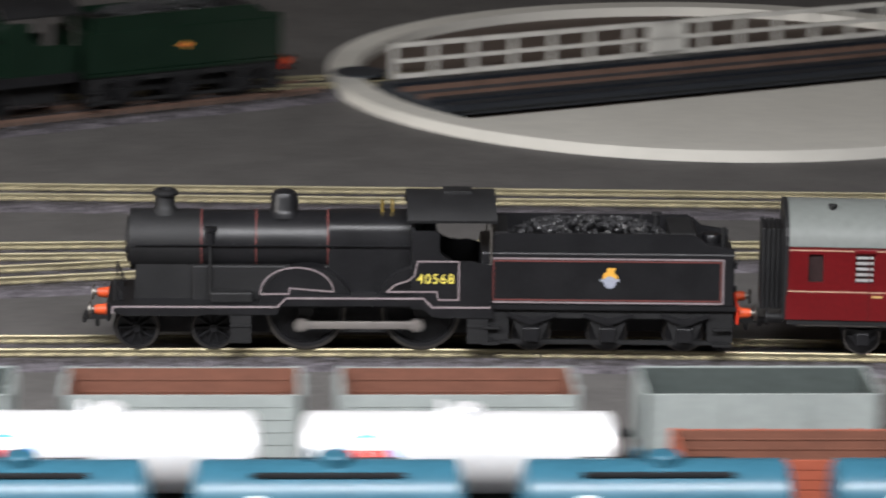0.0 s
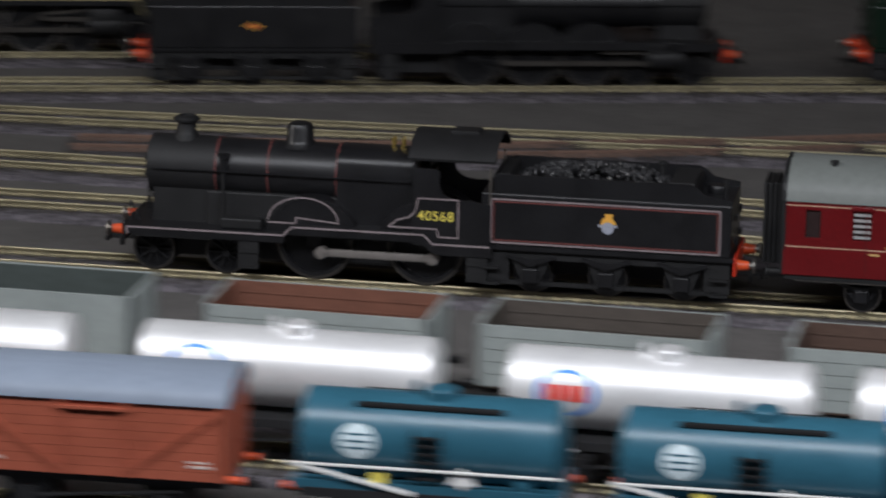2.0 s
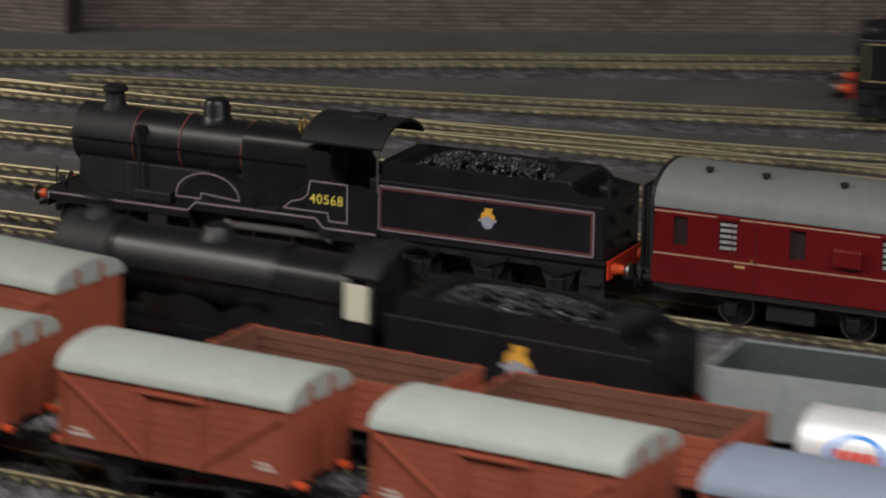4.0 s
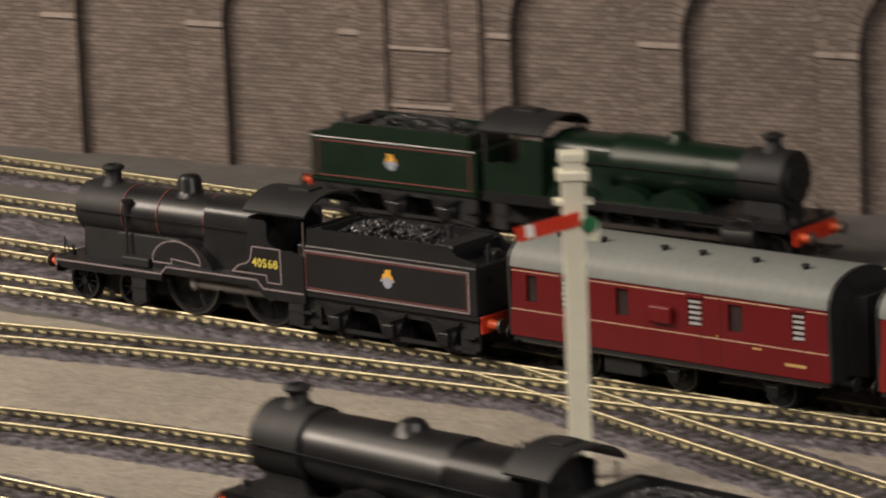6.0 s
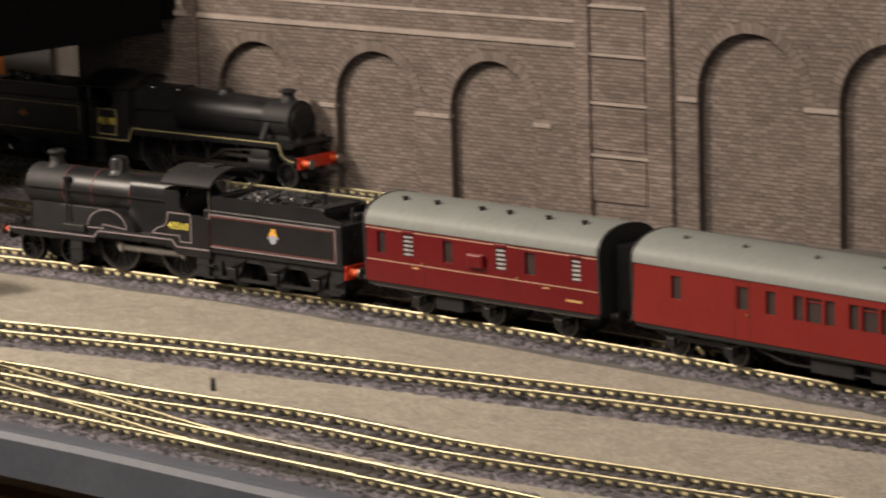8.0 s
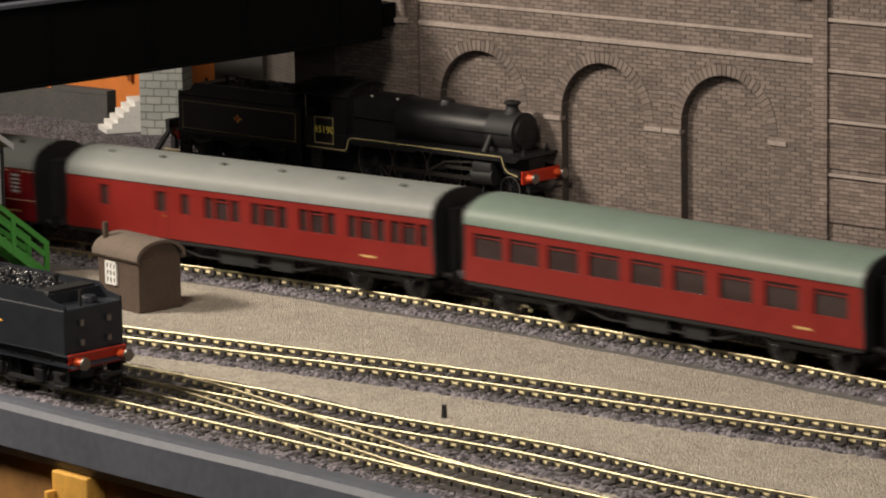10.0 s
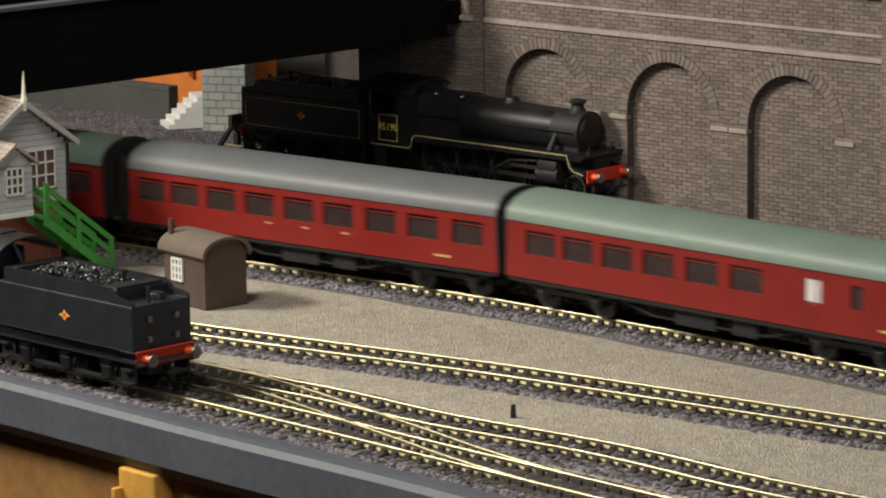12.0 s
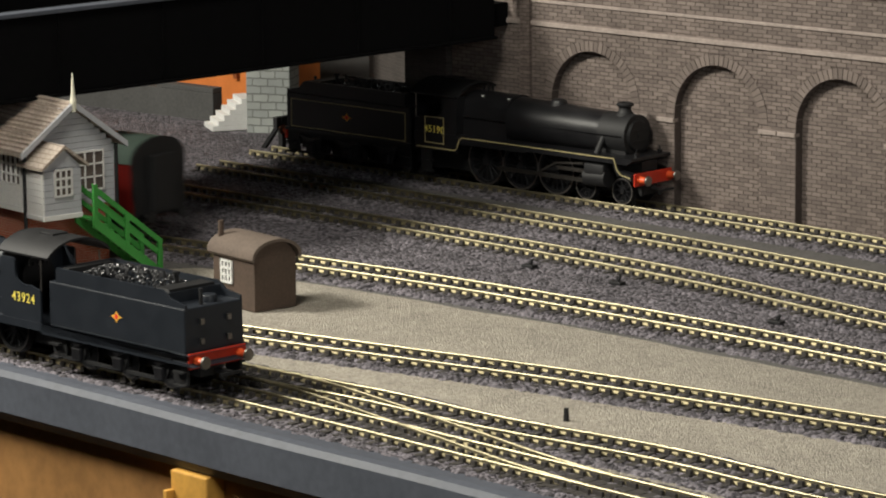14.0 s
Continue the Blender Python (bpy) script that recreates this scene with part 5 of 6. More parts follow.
w4 = arch_panel(-1.42, -1.36, 175, [], 66, "wall_high_3", "plain end of the tall brick wall")
wall_extras(w4, -1.42, -1.36, 175, [(118, 2.6, 1.4)], [])
for e, a, b in ((w1, -2.028, -1.992), (w2, -1.720, -1.690)):
    k = 1000 * WC
    for z in (6, 32, 56, 80):
        part("raised_panel", bx(new_bm(), a * k + 2, b * k - 2, -1.0, 0.5, z, z + 21, 0.3), BRICK, e)
        part("panel_course", bx(new_bm(), a * k, b * k, -1.6, 0.5, z + 22.2, z + 23.8, 0.2), STONE, e)
# plain wall that closes the place behind the shed roads
bm = bx(new_bm(), 0, 2300, 0, 14, -6, 300)
tagged(part("wall_shed", bm, BRICK, None, "", False, Matrix.Translation((-1.362, 1.506, 0)) @ Matrix.Rotation(radians(30.3), 4, "Z")), "plain brown brick wall behind the engine shed roads", "wall", "", "structure")
bm = bx(new_bm(), -3600, -1900, 1420, 1432, 80, 420)
tagged(part("backdrop", bm, material("grey_backdrop", (0.15, 0.14, 0.13), 0.9, 0, 0.1, 10)), "grey board behind the low wall", "backdrop", "", "structure")
for nm, b in (("wall_hall_back", (-4600, 1800, 3290, 3300)), ("wall_hall_left", (-4600, -4590, -1500, 3300)), ("wall_hall_right", (1790, 1800, -1500, 3300)), ("wall_hall_front", (-4600, 1800, -1500, -1490))):
    tagged(part(nm, bx(new_bm(), *b, -905, 2400), material_once("beige_hall_wall", (0.30, 0.26, 0.22), 0.9)), "plain hall wall", "wall", "", "structure")
tagged(part("ceiling", bx(new_bm(), -4600, 1800, -1500, 3300, 2400, 2420), material_once("white_hall_ceiling", (0.6, 0.58, 0.55), 0.9)), "plain hall ceiling", "ceiling", "", "structure")

# ---- bridge across the tracks at the far end of the yard ----
e = tagged(new("road_bridge"), "black plate girder bridge over the tracks", "bridge", "", "structure")
e.matrix_basis = pose(-2.29, 1.262, 0, 0, 0, 8)
part("girder", bx(new_bm(), -3, 0, -560, 2, 76, 114, 0.4), DECKBLACK, e, "black girder face")
part("top_flange", bx(new_bm(), -6, 2.5, -560, 2, 114, 116, 0.3), BOARDEDGE, e, "grey top flange")
part("bottom_flange", bx(new_bm(), -6, 2.0, -560, 2, 74.5, 76, 0.2), DECKBLACK, e)
part("deck", bx(new_bm(), -165, -3, -560, 20, 80, 92), DECKBLACK, e)
part("far_girder", bx(new_bm(), -168, -165, -560, 20, 76, 114), DECKBLACK, e)
for k in range(9):
    part("stiffener", bx(new_bm(), 0, 1.0, -30 - 62 * k, -29 - 62 * k, 76, 114), DECKBLACK, e)
# The abutment's brick holds the bridge's shade in its colour.
for nm, b, lab in (("bridge_abutment", (-60, 8, 0, 60), "shade-toned brick abutment"),):
    ab = part(nm, bx(new_bm(), -2362 * WC, -2333 * WC, -5, 14, -6, 150), BRICKSHADE, None, "", False, WALL_AT)
    tagged(ab, "brick abutment under the bridge end with shade in its colour", "abutment", "", "structure")
bm = bx(new_bm(), -13, 13, -9, 9, -6, 80, 0.6)
tagged(part("bridge_pier", bm, STONEBLOCK, None, "", False, pose(-2.527, 1.277, 0, 0, 0, 40)), "pale stone pier under the bridge", "bridge pier", "", "structure")
# Added wall filling the gap behind the tender; its darkness is painted shade.
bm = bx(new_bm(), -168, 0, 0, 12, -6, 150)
tagged(part("wall_under_bridge", bm, BRICKSHADE, None, "", False, pose(-2.366, 1.300, 0, 0, 0, -15)), "added brick wall under the bridge, its shade put into the colour", "wall", "", "structure")
# steps, low wall and shop beyond the bridge
e = empty("steps", "white concrete steps against a low wall", "steps", "", pose(-2.553, 1.250, -0.004, 0, 0, 72))
for k in range(6):
    part("step", bx(new_bm(), k * 3.4, 26, -9, 12, k * 3.0, (k + 1) * 3.0, 0.2), WHITE, e)
bm = bx(new_bm(), -290, 0, 0, 8, -5, 12, 0.4)
bx(bm, -45, 0, 0, 8, 12, 15, 0.4)
tagged(part("low_wall", bm, CONCRETE, None, "", False, pose(-2.578, 1.268, 0, 0, 0, 15.5)), "low grey concrete retaining wall", "wall", "", "structure")
e = empty("shop_building", "orange model building with brown timber frame", "building", "", pose(-2.575, 1.31, 0, 0, 0, 15.5))
part("wall", bx(new_bm(), -260, -2, 0, 40, -5, 90), ORANGEWALL, e)
part("window", bx(new_bm(), -96, -66, -1.5, 1, 20, 34, 0.3), material_once("pink_panel", (0.62, 0.28, 0.22)), e)
for x in (-32, -14):
    part("timber_post", bx(new_bm(), x, x + 2.5, -3, 0, 15, 60), material_once("red_brown_timber", (0.24, 0.07, 0.02)), e)
bm = outline(new_bm(), [(-32, 18), (-14, 44)], -2, 2, 1)
outline(bm, [(-14, 18), (-32, 44)], -2, 2, 1)
part("timber_brace", bm, material_once("red_brown_timber", (0.24, 0.07, 0.02)), e)
e = empty("buffer_stop", "dark timber buffer stop at the siding end", "buffer stop", "", pose(-2.466, 1.252, 0, 0, 0, 12))
bm = bx(new_bm(), -2, 1, -14, 14, 9, 15, 0.3)
part("cross_beam", bm, BLACK2, e)
for s in (-1, 1):
    bm = bx(new_bm(), -1.5, 1.5, s * 9 - 1.5, s * 9 + 1.5, -4, 15)
    ex(bm, [(-16, -4), (-13, -4), (0, 11), (0, 14)], s * 9 - 1.2, s * 9 + 1.2)
    part("brace", bm, BLACK2, e)

# ---- signal box ----
e = empty("signal_box", "white boarded signal box on a brick base, end shade in its colour", "signal box", "", pose(-2.226, 0.977, -0.004, 0, 0, 4) @ Matrix.Diagonal((1, 0.9, 1, 1)))
part("brick_base", bx(new_bm(), -88, -2, -25, 25, 0, 31), REDBRICK, e, "red brick base")
# One paint in two tones: shade greyed into the end, front left white.
for k in range(9):
    z0 = 31 + k * 3.0
    part("board", bx(new_bm(), -1.2 + 0.12 * (k % 2), 0.6, -27.4, 27.4, z0, z0 + 2.8), BOXSHADE, e)
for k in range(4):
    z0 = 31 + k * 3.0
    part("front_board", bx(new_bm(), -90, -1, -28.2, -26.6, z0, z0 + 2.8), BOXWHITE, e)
part("upper_room", bx(new_bm(), -90, -1.2, -26.6, 27.2, 31, 58), BOXSHADE, e)
for k in range(7):
    z0 = 58 + k * 2.8
    h = 27.4 * (1 - (z0 - 57) / 22)
    part("gable_board", bx(new_bm(), -1.2, 0.6, -h, h, z0, z0 + 2.6), BOXSHADE, e)
# end window of nine panes, front windows
bm = bx(new_bm(), 0.6, 1.4, 3, 20, 38, 56)
part("end_window", bm, material_once("warm_glass", (0.10, 0.08, 0.07), 0.1), e, "nine-paned end window")
bm = new_bm()
for y in (3, 8.7, 14.3, 20):
    bx(bm, 0.8, 2.0, y - 0.4, y + 0.4, 37.5, 56.5)
for z in (38, 44, 50, 56):
    bx(bm, 0.8, 2.0, 2.6, 20.4, z - 0.4, z + 0.4)
part("glazing_lattice", bm, BOXWHITE, e, "white glazing bars")
for x in (-84, -62, -40, -18):
    part("front_window", bx(new_bm(), x, x + 16, -27.6, -26.5, 43.5, 57), material_once("warm_glass", (0.10, 0.08, 0.07), 0.1), e)
    bm = new_bm()
    for q in (0, 4, 8, 12, 16):
        bx(bm, x + q - 0.5, x + q + 0.5, -28.4, -27.2, 43, 57.4)
    for z in (43.5, 48, 52.5, 57):
        bx(bm, x - 0.5, x + 16.5, -28.4, -27.2, z - 0.4, z + 0.4)
    part("glazing_lattice", bm, BOXWHITE, e)
for s in (-1, 1):
    bm = ex(new_bm(), [(0, 80.6), (0, 78.6), (s * 32, 57.2), (s * 32, 59.2)], -95, 4.5, "x")
    part("roof_slope", bm, TILES, e, "pale tiled roof slope")
    for k in range(14):
        t0 = k / 14
        bm = bx(new_bm(), -95, 4.7, min(s * 32 * t0, s * 32 * (t0 + 0.07)), max(s * 32 * t0, s * 32 * (t0 + 0.07)), 80.4 - 21.4 * (t0 + 0.07), 81.4 - 21.4 * (t0 + 0.055))
        part("tile_course", bm, TILES, e)
    bm = ex(new_bm(), [(0, 80.8), (0, 78.0), (s * 32.4, 56.6), (s * 32.4, 59.4)], 4.7, 6.0, "x")
    part("barge_board", bm, BOXSHADE, e)
bm = new_bm()
lathe(bm, 5, 0, [(1.6, 76), (1.8, 81), (1.2, 83), (0.8, 87), (0.2, 94)], 10)
part("finial", bm, CREAM, e, "cream pointed finial")
part("drain_pipe", cyl(new_bm(), (1.6, -28, 0), (1.6, -28, 58), 1.0, None, 8), BLACK2, e)
part("drain_pipe", cyl(new_bm(), (1.6, 28, 26), (1.6, 28, 58), 0.9, None, 8), BLACK2, e)
# porch
part("porch", bx(new_bm(), 0, 16, -27, -5, 31, 53, 0.2), BOXSHADE, e, "boarded porch")
# Porch boards likewise: white in front, shade painted as grey on the end.
for k in range(7):
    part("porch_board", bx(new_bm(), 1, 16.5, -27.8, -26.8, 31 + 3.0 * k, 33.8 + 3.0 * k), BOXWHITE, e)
    part("porch_board", bx(new_bm(), 16, 16.8, -27, -5, 31 + 3.0 * k, 33.8 + 3.0 * k), BOXSHADE, e)
part("porch_skirt", bx(new_bm(), 0, 17.4, -28.2, -4.6, 29, 31.4, 0.3), BOXWHITE, e)
part("porch_window", bx(new_bm(), 16.6, 17.2, -21, -11, 40, 52), material_once("warm_glass", (0.10, 0.08, 0.07), 0.1), e)
bm = new_bm()
for y in (-21, -17.7, -14.3, -11):
    bx(bm, 16.8, 17.8, y - 0.5, y + 0.5, 39.5, 52.5)
for z in (40, 44, 48, 52):
    bx(bm, 16.8, 17.8, -21.5, -10.5, z - 0.5, z + 0.5)
part("glazing_lattice", bm, BOXWHITE, e)
for s in (-1, 1):
    part("porch_roof", ex(new_bm(), [(-16, 63.5), (-16, 62.0), (-16 + s * 14, 52.6), (-16 + s * 14, 54.1)], -2, 19.5, "x"), TILES, e)
part("porch_gable", ex(new_bm(), [(-27, 53), (-5, 53), (-16, 62)], 15.5, 16.6, "x"), BOXSHADE, e)

e = empty("staircase", "bright green wooden steps up to the signal box", "staircase", "", pose(-2.213, 0.972, -0.004, 0, 0, 4))
for s in (0, 15):
    part("stringer", ex(new_bm(), [(0, 31), (0, 26), (34, -1), (37, 0), (37, 2)], s, s + 1.4, "x"), STAIRGREEN, e)
    part("handrail", ex(new_bm(), [(0, 46), (0, 43), (36, 14), (38, 15.5)], s, s + 1.2, "x"), STAIRGREEN, e)
    part("middle_rail", ex(new_bm(), [(0, 39.5), (0, 37), (36, 8), (38, 9.5)], s, s + 1.0, "x"), STAIRGREEN, e)
    for y, z in ((1, 30), (18, 15), (36, 0)):
        part("baluster", bx(new_bm(), s, s + 1.6, y - 1, y + 1.2, z - 2, z + 15.5), STAIRGREEN, e)
for k in range(10):
    part("tread", bx(new_bm(), 0.5, 15.5, 1 + 3.5 * k, 4.6 + 3.5 * k, 28.5 - 2.9 * k, 29.3 - 2.9 * k), STAIRGREEN, e)

# ---- platelayers' hut ----
e = empty("lineside_hut", "small dark brown hut with arched felt roof", "hut", "", pose(-2.096, 1.007, -0.004, 0, 0, 4))
part("wall_body", bx(new_bm(), -31, 0, -11.4, 11.4, 0, 24.5, 0.3), HUTBROWN, e)
prof = [(13.4 * math.cos(a), 23.6 + 8.2 * math.sin(a) ** 0.9) for a in np.linspace(0.0, math.pi, 17)]
part("gable_end", ex(new_bm(), [(y * 0.8, z - 1.2) for y, z in prof], -30.6, -0.2, "x"), HUTBROWN, e)
part("roof", ex(new_bm(), prof + [(y * 0.92, z - 1.3) for y, z in prof[::-1]], -33, 1.6, "x"), HUTROOF, e, "arched brown felt roof", True)
part("window", bx(new_bm(), -24, -16.5, -11.8, -11.2, 11, 20.5), DARKGLASS, e)
bm = new_bm()
for x in (-24, -21.5, -19, -16.5):
    bx(bm, x - 0.5, x + 0.5, -12.4, -11.5, 10.6, 21)
for z in (11, 14.2, 17.4, 20.5):
    bx(bm, -24.5, -16, -12.4, -11.5, z - 0.5, z + 0.5)
part("window_frame", bm, WHITE, e, "white window frame")
part("stove_pipe", cyl(new_bm(), (-29.5, -8, 26), (-29.5, -8, 37), 1.3, None, 10), HUTBROWN, e, "", True)

# ---- signal post ----
e = empty("semaphore_signal", "cream semaphore signal post with a red arm", "signal", "", pose(-1.334, 1.088, -0.004, 0, 0, 42))
part("post", bx(new_bm(), -3.7, 3.7, -3.2, 3.2, 0, 104, 0.5), CREAM, e)
bm = bx(new_bm(), -5.2, 5.2, -4.6, 4.6, 98, 101, 0.5)
bx(bm, -4.4, 4.4, -4.0, 4.0, 104, 107, 0.6)
bx(bm, -6.2, 6.2, -3, 3, 90, 91.6, 0.3)
part("post_cap", bm, CREAM, e)
bm = ex(new_bm(), [(2, 84), (2, 88.5), (-19, 83.5), (-18, 79)], -5.4, -4.4)
part("arm", bm, RED, e, "red semaphore arm")
bm = ex(new_bm(), [(-12.5, 81.0), (-12.9, 85.0), (-15.6, 84.4), (-15.2, 80.4)], -5.7, -5.4)
part("arm_stripe", bm, WHITE, e, "white stripe on the arm")
bm = cyl(new_bm(), (5, -4.4, 84), (5, -2.6, 84), 2.6, None, 16)
part("spectacle", bm, material_once("green_glass", (0.03, 0.16, 0.07), 0.2), e, "green spectacle glass", True)
bm = bx(new_bm(), 4, 8, -2, 2, 78, 84, 0.3)
part("signal_lamp", bm, CREAM, e)

# ---- turntable ----
e = empty("turntable", "locomotive turntable with a white pit and dark deck", "turntable", "", pose(0.070, 1.744, 0))


def ring_mesh(r0, r1, z0, z1, seg=96):
    bm = new_bm()
    for k in range(seg):
        a0, a1 = k * math.tau / seg, (k + 1) * math.tau / seg
        ex(bm, [(r * math.cos(a), r * math.sin(a)) for r, a in ((r0, a0), (r0, a1), (r1, a1), (r1, a0))], z0, z1, "z")
    return bm


part("rim", ring_mesh(157, 171, -4.4, 0.6), TTWHITE, e, "white painted pit rim")
part("pit_floor", cyl(new_bm(), (0, 0, -4.5), (0, 0, -3.9), 158, None, 64), material_once("brown_pit_floor", (0.10, 0.075, 0.06), 0.8), e)
arc = [(158 * math.cos(a), 158 * math.sin(a)) for a in np.linspace(radians(27 - 167), radians(27 - 13), 40)]
part("pit_apron", ex(new_bm(), arc, -3.9, -3.2, "z"), TTWHITE, e, "white painted half of the pit")
deck = part("deck", bx(new_bm(), -150, 150, -34, 34, -2, 1, 0.5), TTDARK, e, "", False, pose(0, 0, 0, 0, 0, 27))
for y in (-8.5, 8.5):
    part("deck_rail", bx(new_bm(), -150, 150, y - 0.5, y + 0.5, 1, 3.2), RUSTRAIL, deck)
for y in (-33, -20, 20):
    part("deck_beam", bx(new_bm(), -150, 150, y - 4, y + 4, 0.5, 3.4, 0.4), SLATE, deck)
for s in (1,):
    bm = new_bm()
    bx(bm, -140, 140, 35, 37, 15, 17), bx(bm, -140, 140, 35, 37, 8, 9.6), bx(bm, -140, 140, 35, 37, 1, 3)
    for k in range(15):
        bx(bm, -141 + 20 * k, -139 + 20 * k, 35, 37, 1, 17)
    bx(bm, -10, 10, 35, 37, 1, 17)
    part("railing", bm, TTWHITE, deck, "white railing panels along the deck")
part("ring_gap", cyl(new_bm(), (-156, -16, 0.5), (-156, -16, 1.2), 12, None, 20), TTDARK, e)

# point levers and a peg in the yard
for x, y in ((-1.938, 1.120), (-2.107, 1.153), (-2.112, 1.193), (-2.05, 1.161), (-1.939, 1.163), (-1.743, 1.057), (-1.58, 1.122)):
    lv = empty("point_lever", "small black point lever beside the rails", "point lever", "point levers", pose(x, y, -0.004, 0, 0, 12))
    part("lever_base", bx(new_bm(), -3.5, 3.5, -2, 2, 0, 1.5, 0.3), BLACK2, lv)
    part("lever_arm", ex(new_bm(), [(-0.8, 1), (0.8, 1), (2.4, 4.0), (1.6, 4.4)], -0.6, 0.6), BLACK2, lv)
for x, y in ((-1.846, 0.982),):
    part_ob = part("peg", cyl(new_bm(), (0, 0, 0), (0, 0, 5), 1.2, 0.9, 10), BLACK2, None, "", True, pose(x, y, -0.004))
    tagged(part_ob, "small dark peg standing in the yard ground", "peg")

# ---- parked stock ----


def place_on(pts, x):
    """The point and heading of a track centre line at a given x."""
    line = smooth_line(pts)
    k = int(np.argmin(np.abs(line[:, 0] - x)))
    a, b = line[max(0, k - 8)], line[min(len(line) - 1, k + 8)]
    if a[0] > b[0]:
        a, b = b, a
    return pose(line[k][0], line[k][1], 0, 0, 0, math.degrees(math.atan2(b[1] - a[1], b[0] - a[0])))


OW = [(0.4, 1.13), (0.1, 1.115), (-0.3, 1.100), (-0.6, 1.090), (-0.8, 1.080), (-0.92, 1.068), (-1.05, 1.076), (-1.25, 1.122)]
TK = [(0.4, 1.075), (0.1, 1.064), (-0.3, 1.052), (-0.5, 1.043), (-0.73, 1.030), (-0.95, 1.026), (-1.1, 1.040), (-1.3, 1.055)]
BL = [(0.4, 1.03), (0.0, 1.012), (-0.3, 1.000), (-0.54, 0.982), (-0.75, 0.966), (-1.03, 0.972), (-1.35, 0.966)]

INSIDES = {"d": (INDARK, "grey open wagon with a dark brown inside"), "g": (INGREEN, "grey open wagon with a dark green-grey inside"), "b": (INBROWN, "grey open wagon with a brown inside"), "o": (INOLIVE, "grey planked open wagon with an olive-brown inside")}
MASTERS = {}
for x, kind in zip((-0.825, -0.740, -0.650, -0.5595, -0.475, -0.385, -0.297, -0.215, -0.132, -0.050, 0.036, 0.122, 0.208), "gbgbodggbbggg"):
    mm = place_on(OW, x)
    mat, lab = INSIDES[kind]
    if kind not in MASTERS:
        MASTERS[kind] = open_wagon(mm, lab, 69, mat, WAGONGREY, kind != "g")
    else:
        copy_thing(MASTERS[kind], mm)
silver = None
for x in (-0.771, -0.663, -0.5535, -0.4485, -0.347, -0.254, -0.151, -0.0505):
    mm = place_on(TK, x)
    if silver is None:
        silver = tank_wagon(mm, "silver four-wheeled tank wagon with a blue and red badge", 89, 11.6, 25.5, SILVER, "silver")
    else:
        copy_thing(silver, mm)
brown = open_wagon(place_on(TK, 0.048), "bauxite brown open wagon on the tank siding", 78, INBROWN, BAUXITE, True, 28)
for x in (0.136, 0.224, -0.872, -0.958):
    copy_thing(brown, place_on(TK, x))
v1 = van(place_on(TK, -1.085), "bauxite van with a pale grey arched roof", 74, ROOFPALE)
blue = None
for x in (-0.500, -0.413, -0.3335, -0.2545, -0.171, -0.0885, -0.0015, 0.0855, 0.172, 0.260):
    mm = place_on(BL, x)
    if blue is None:
        blue = tank_wagon(mm, "dark blue tank wagon with a round white badge", 74, 12.5, 25.5, TEAL, "blue")
    else:
        copy_thing(blue, mm)
va = van(place_on(BL, -0.5885), "bauxite van with a blue-grey arched roof", 74, ROOFBLUE)
for x in (-0.681, -0.775):
    copy_thing(va, place_on(BL, x))
vb = van(place_on(BL, -0.869), "bauxite van with a pale grey arched roof", 74, ROOFPALE)
copy_thing(vb, place_on(BL, -0.970))
van(place_on(BL, -1.064), "bauxite van with white lettering panels and grey roof", 74, ROOFPALE, True)

BIG = {"L": 148, "r": 11.2, "zc": 34, "smokebox": 8, "boiler": 28, "firebox": 88, "cab": 118, "chim": 18, "chim_top": 51.5, "dome": 62, "dome_top": 48.5, "roof_top": 51,
       "plate": 18, "lift": 0.6, "l0": 24, "l1": 112, "cab_side": 39, "taper": 0.92, "taper2": 1.06, "overhang": 2, "splash": True, "cylinder": 25, "rod_end": 92, "cx": 0,
       "wheels": [(12, 6.6, "small"), (36, 6.6, "small"), (56, 12.2, "driver"), (80, 12.2, "driver"), (104, 12.2, "driver")], "steps": (140,)}


def engine(m, label, tlabel, spec, tspec, seed, gap=4, number=None):
    """A locomotive and its tender, coupled: m is the pose of the locomotive's middle."""
    e, _ = steam_loco(m, label, spec)
    L, TL = spec["L"], tspec.get("L", 84)
    t = tender(m @ pose((L / 2 + gap + TL / 2) / 1000, 0, 0), tlabel, tspec, seed)
    if number:
        text, x, z, size, mat = number
        for s in (-1, 1):
            lettering("running_number", text, size, mat, e, Matrix.Translation(((x - L / 2) / 1000, s * 0.01645, z / 1000)) @ pose(0, 0, 0, 90, 0, 0 if s < 0 else 180))
    return e, t


def turned(x, y, deg):
    return pose(x, y, 0, 0, 0, deg)


# black express engine by the wall, facing right
HIGH = dict(BIG, plate=23.5, lift=0.01, l0=60, l1=70, splash=False, chim_top=50.0, dome_top=47.6, cab_side=40.5, roof_top=51.5, r=10.3, taper=1.02, taper2=1.18, ft=47.0, smokebox=10, rim=RODSTEEL)


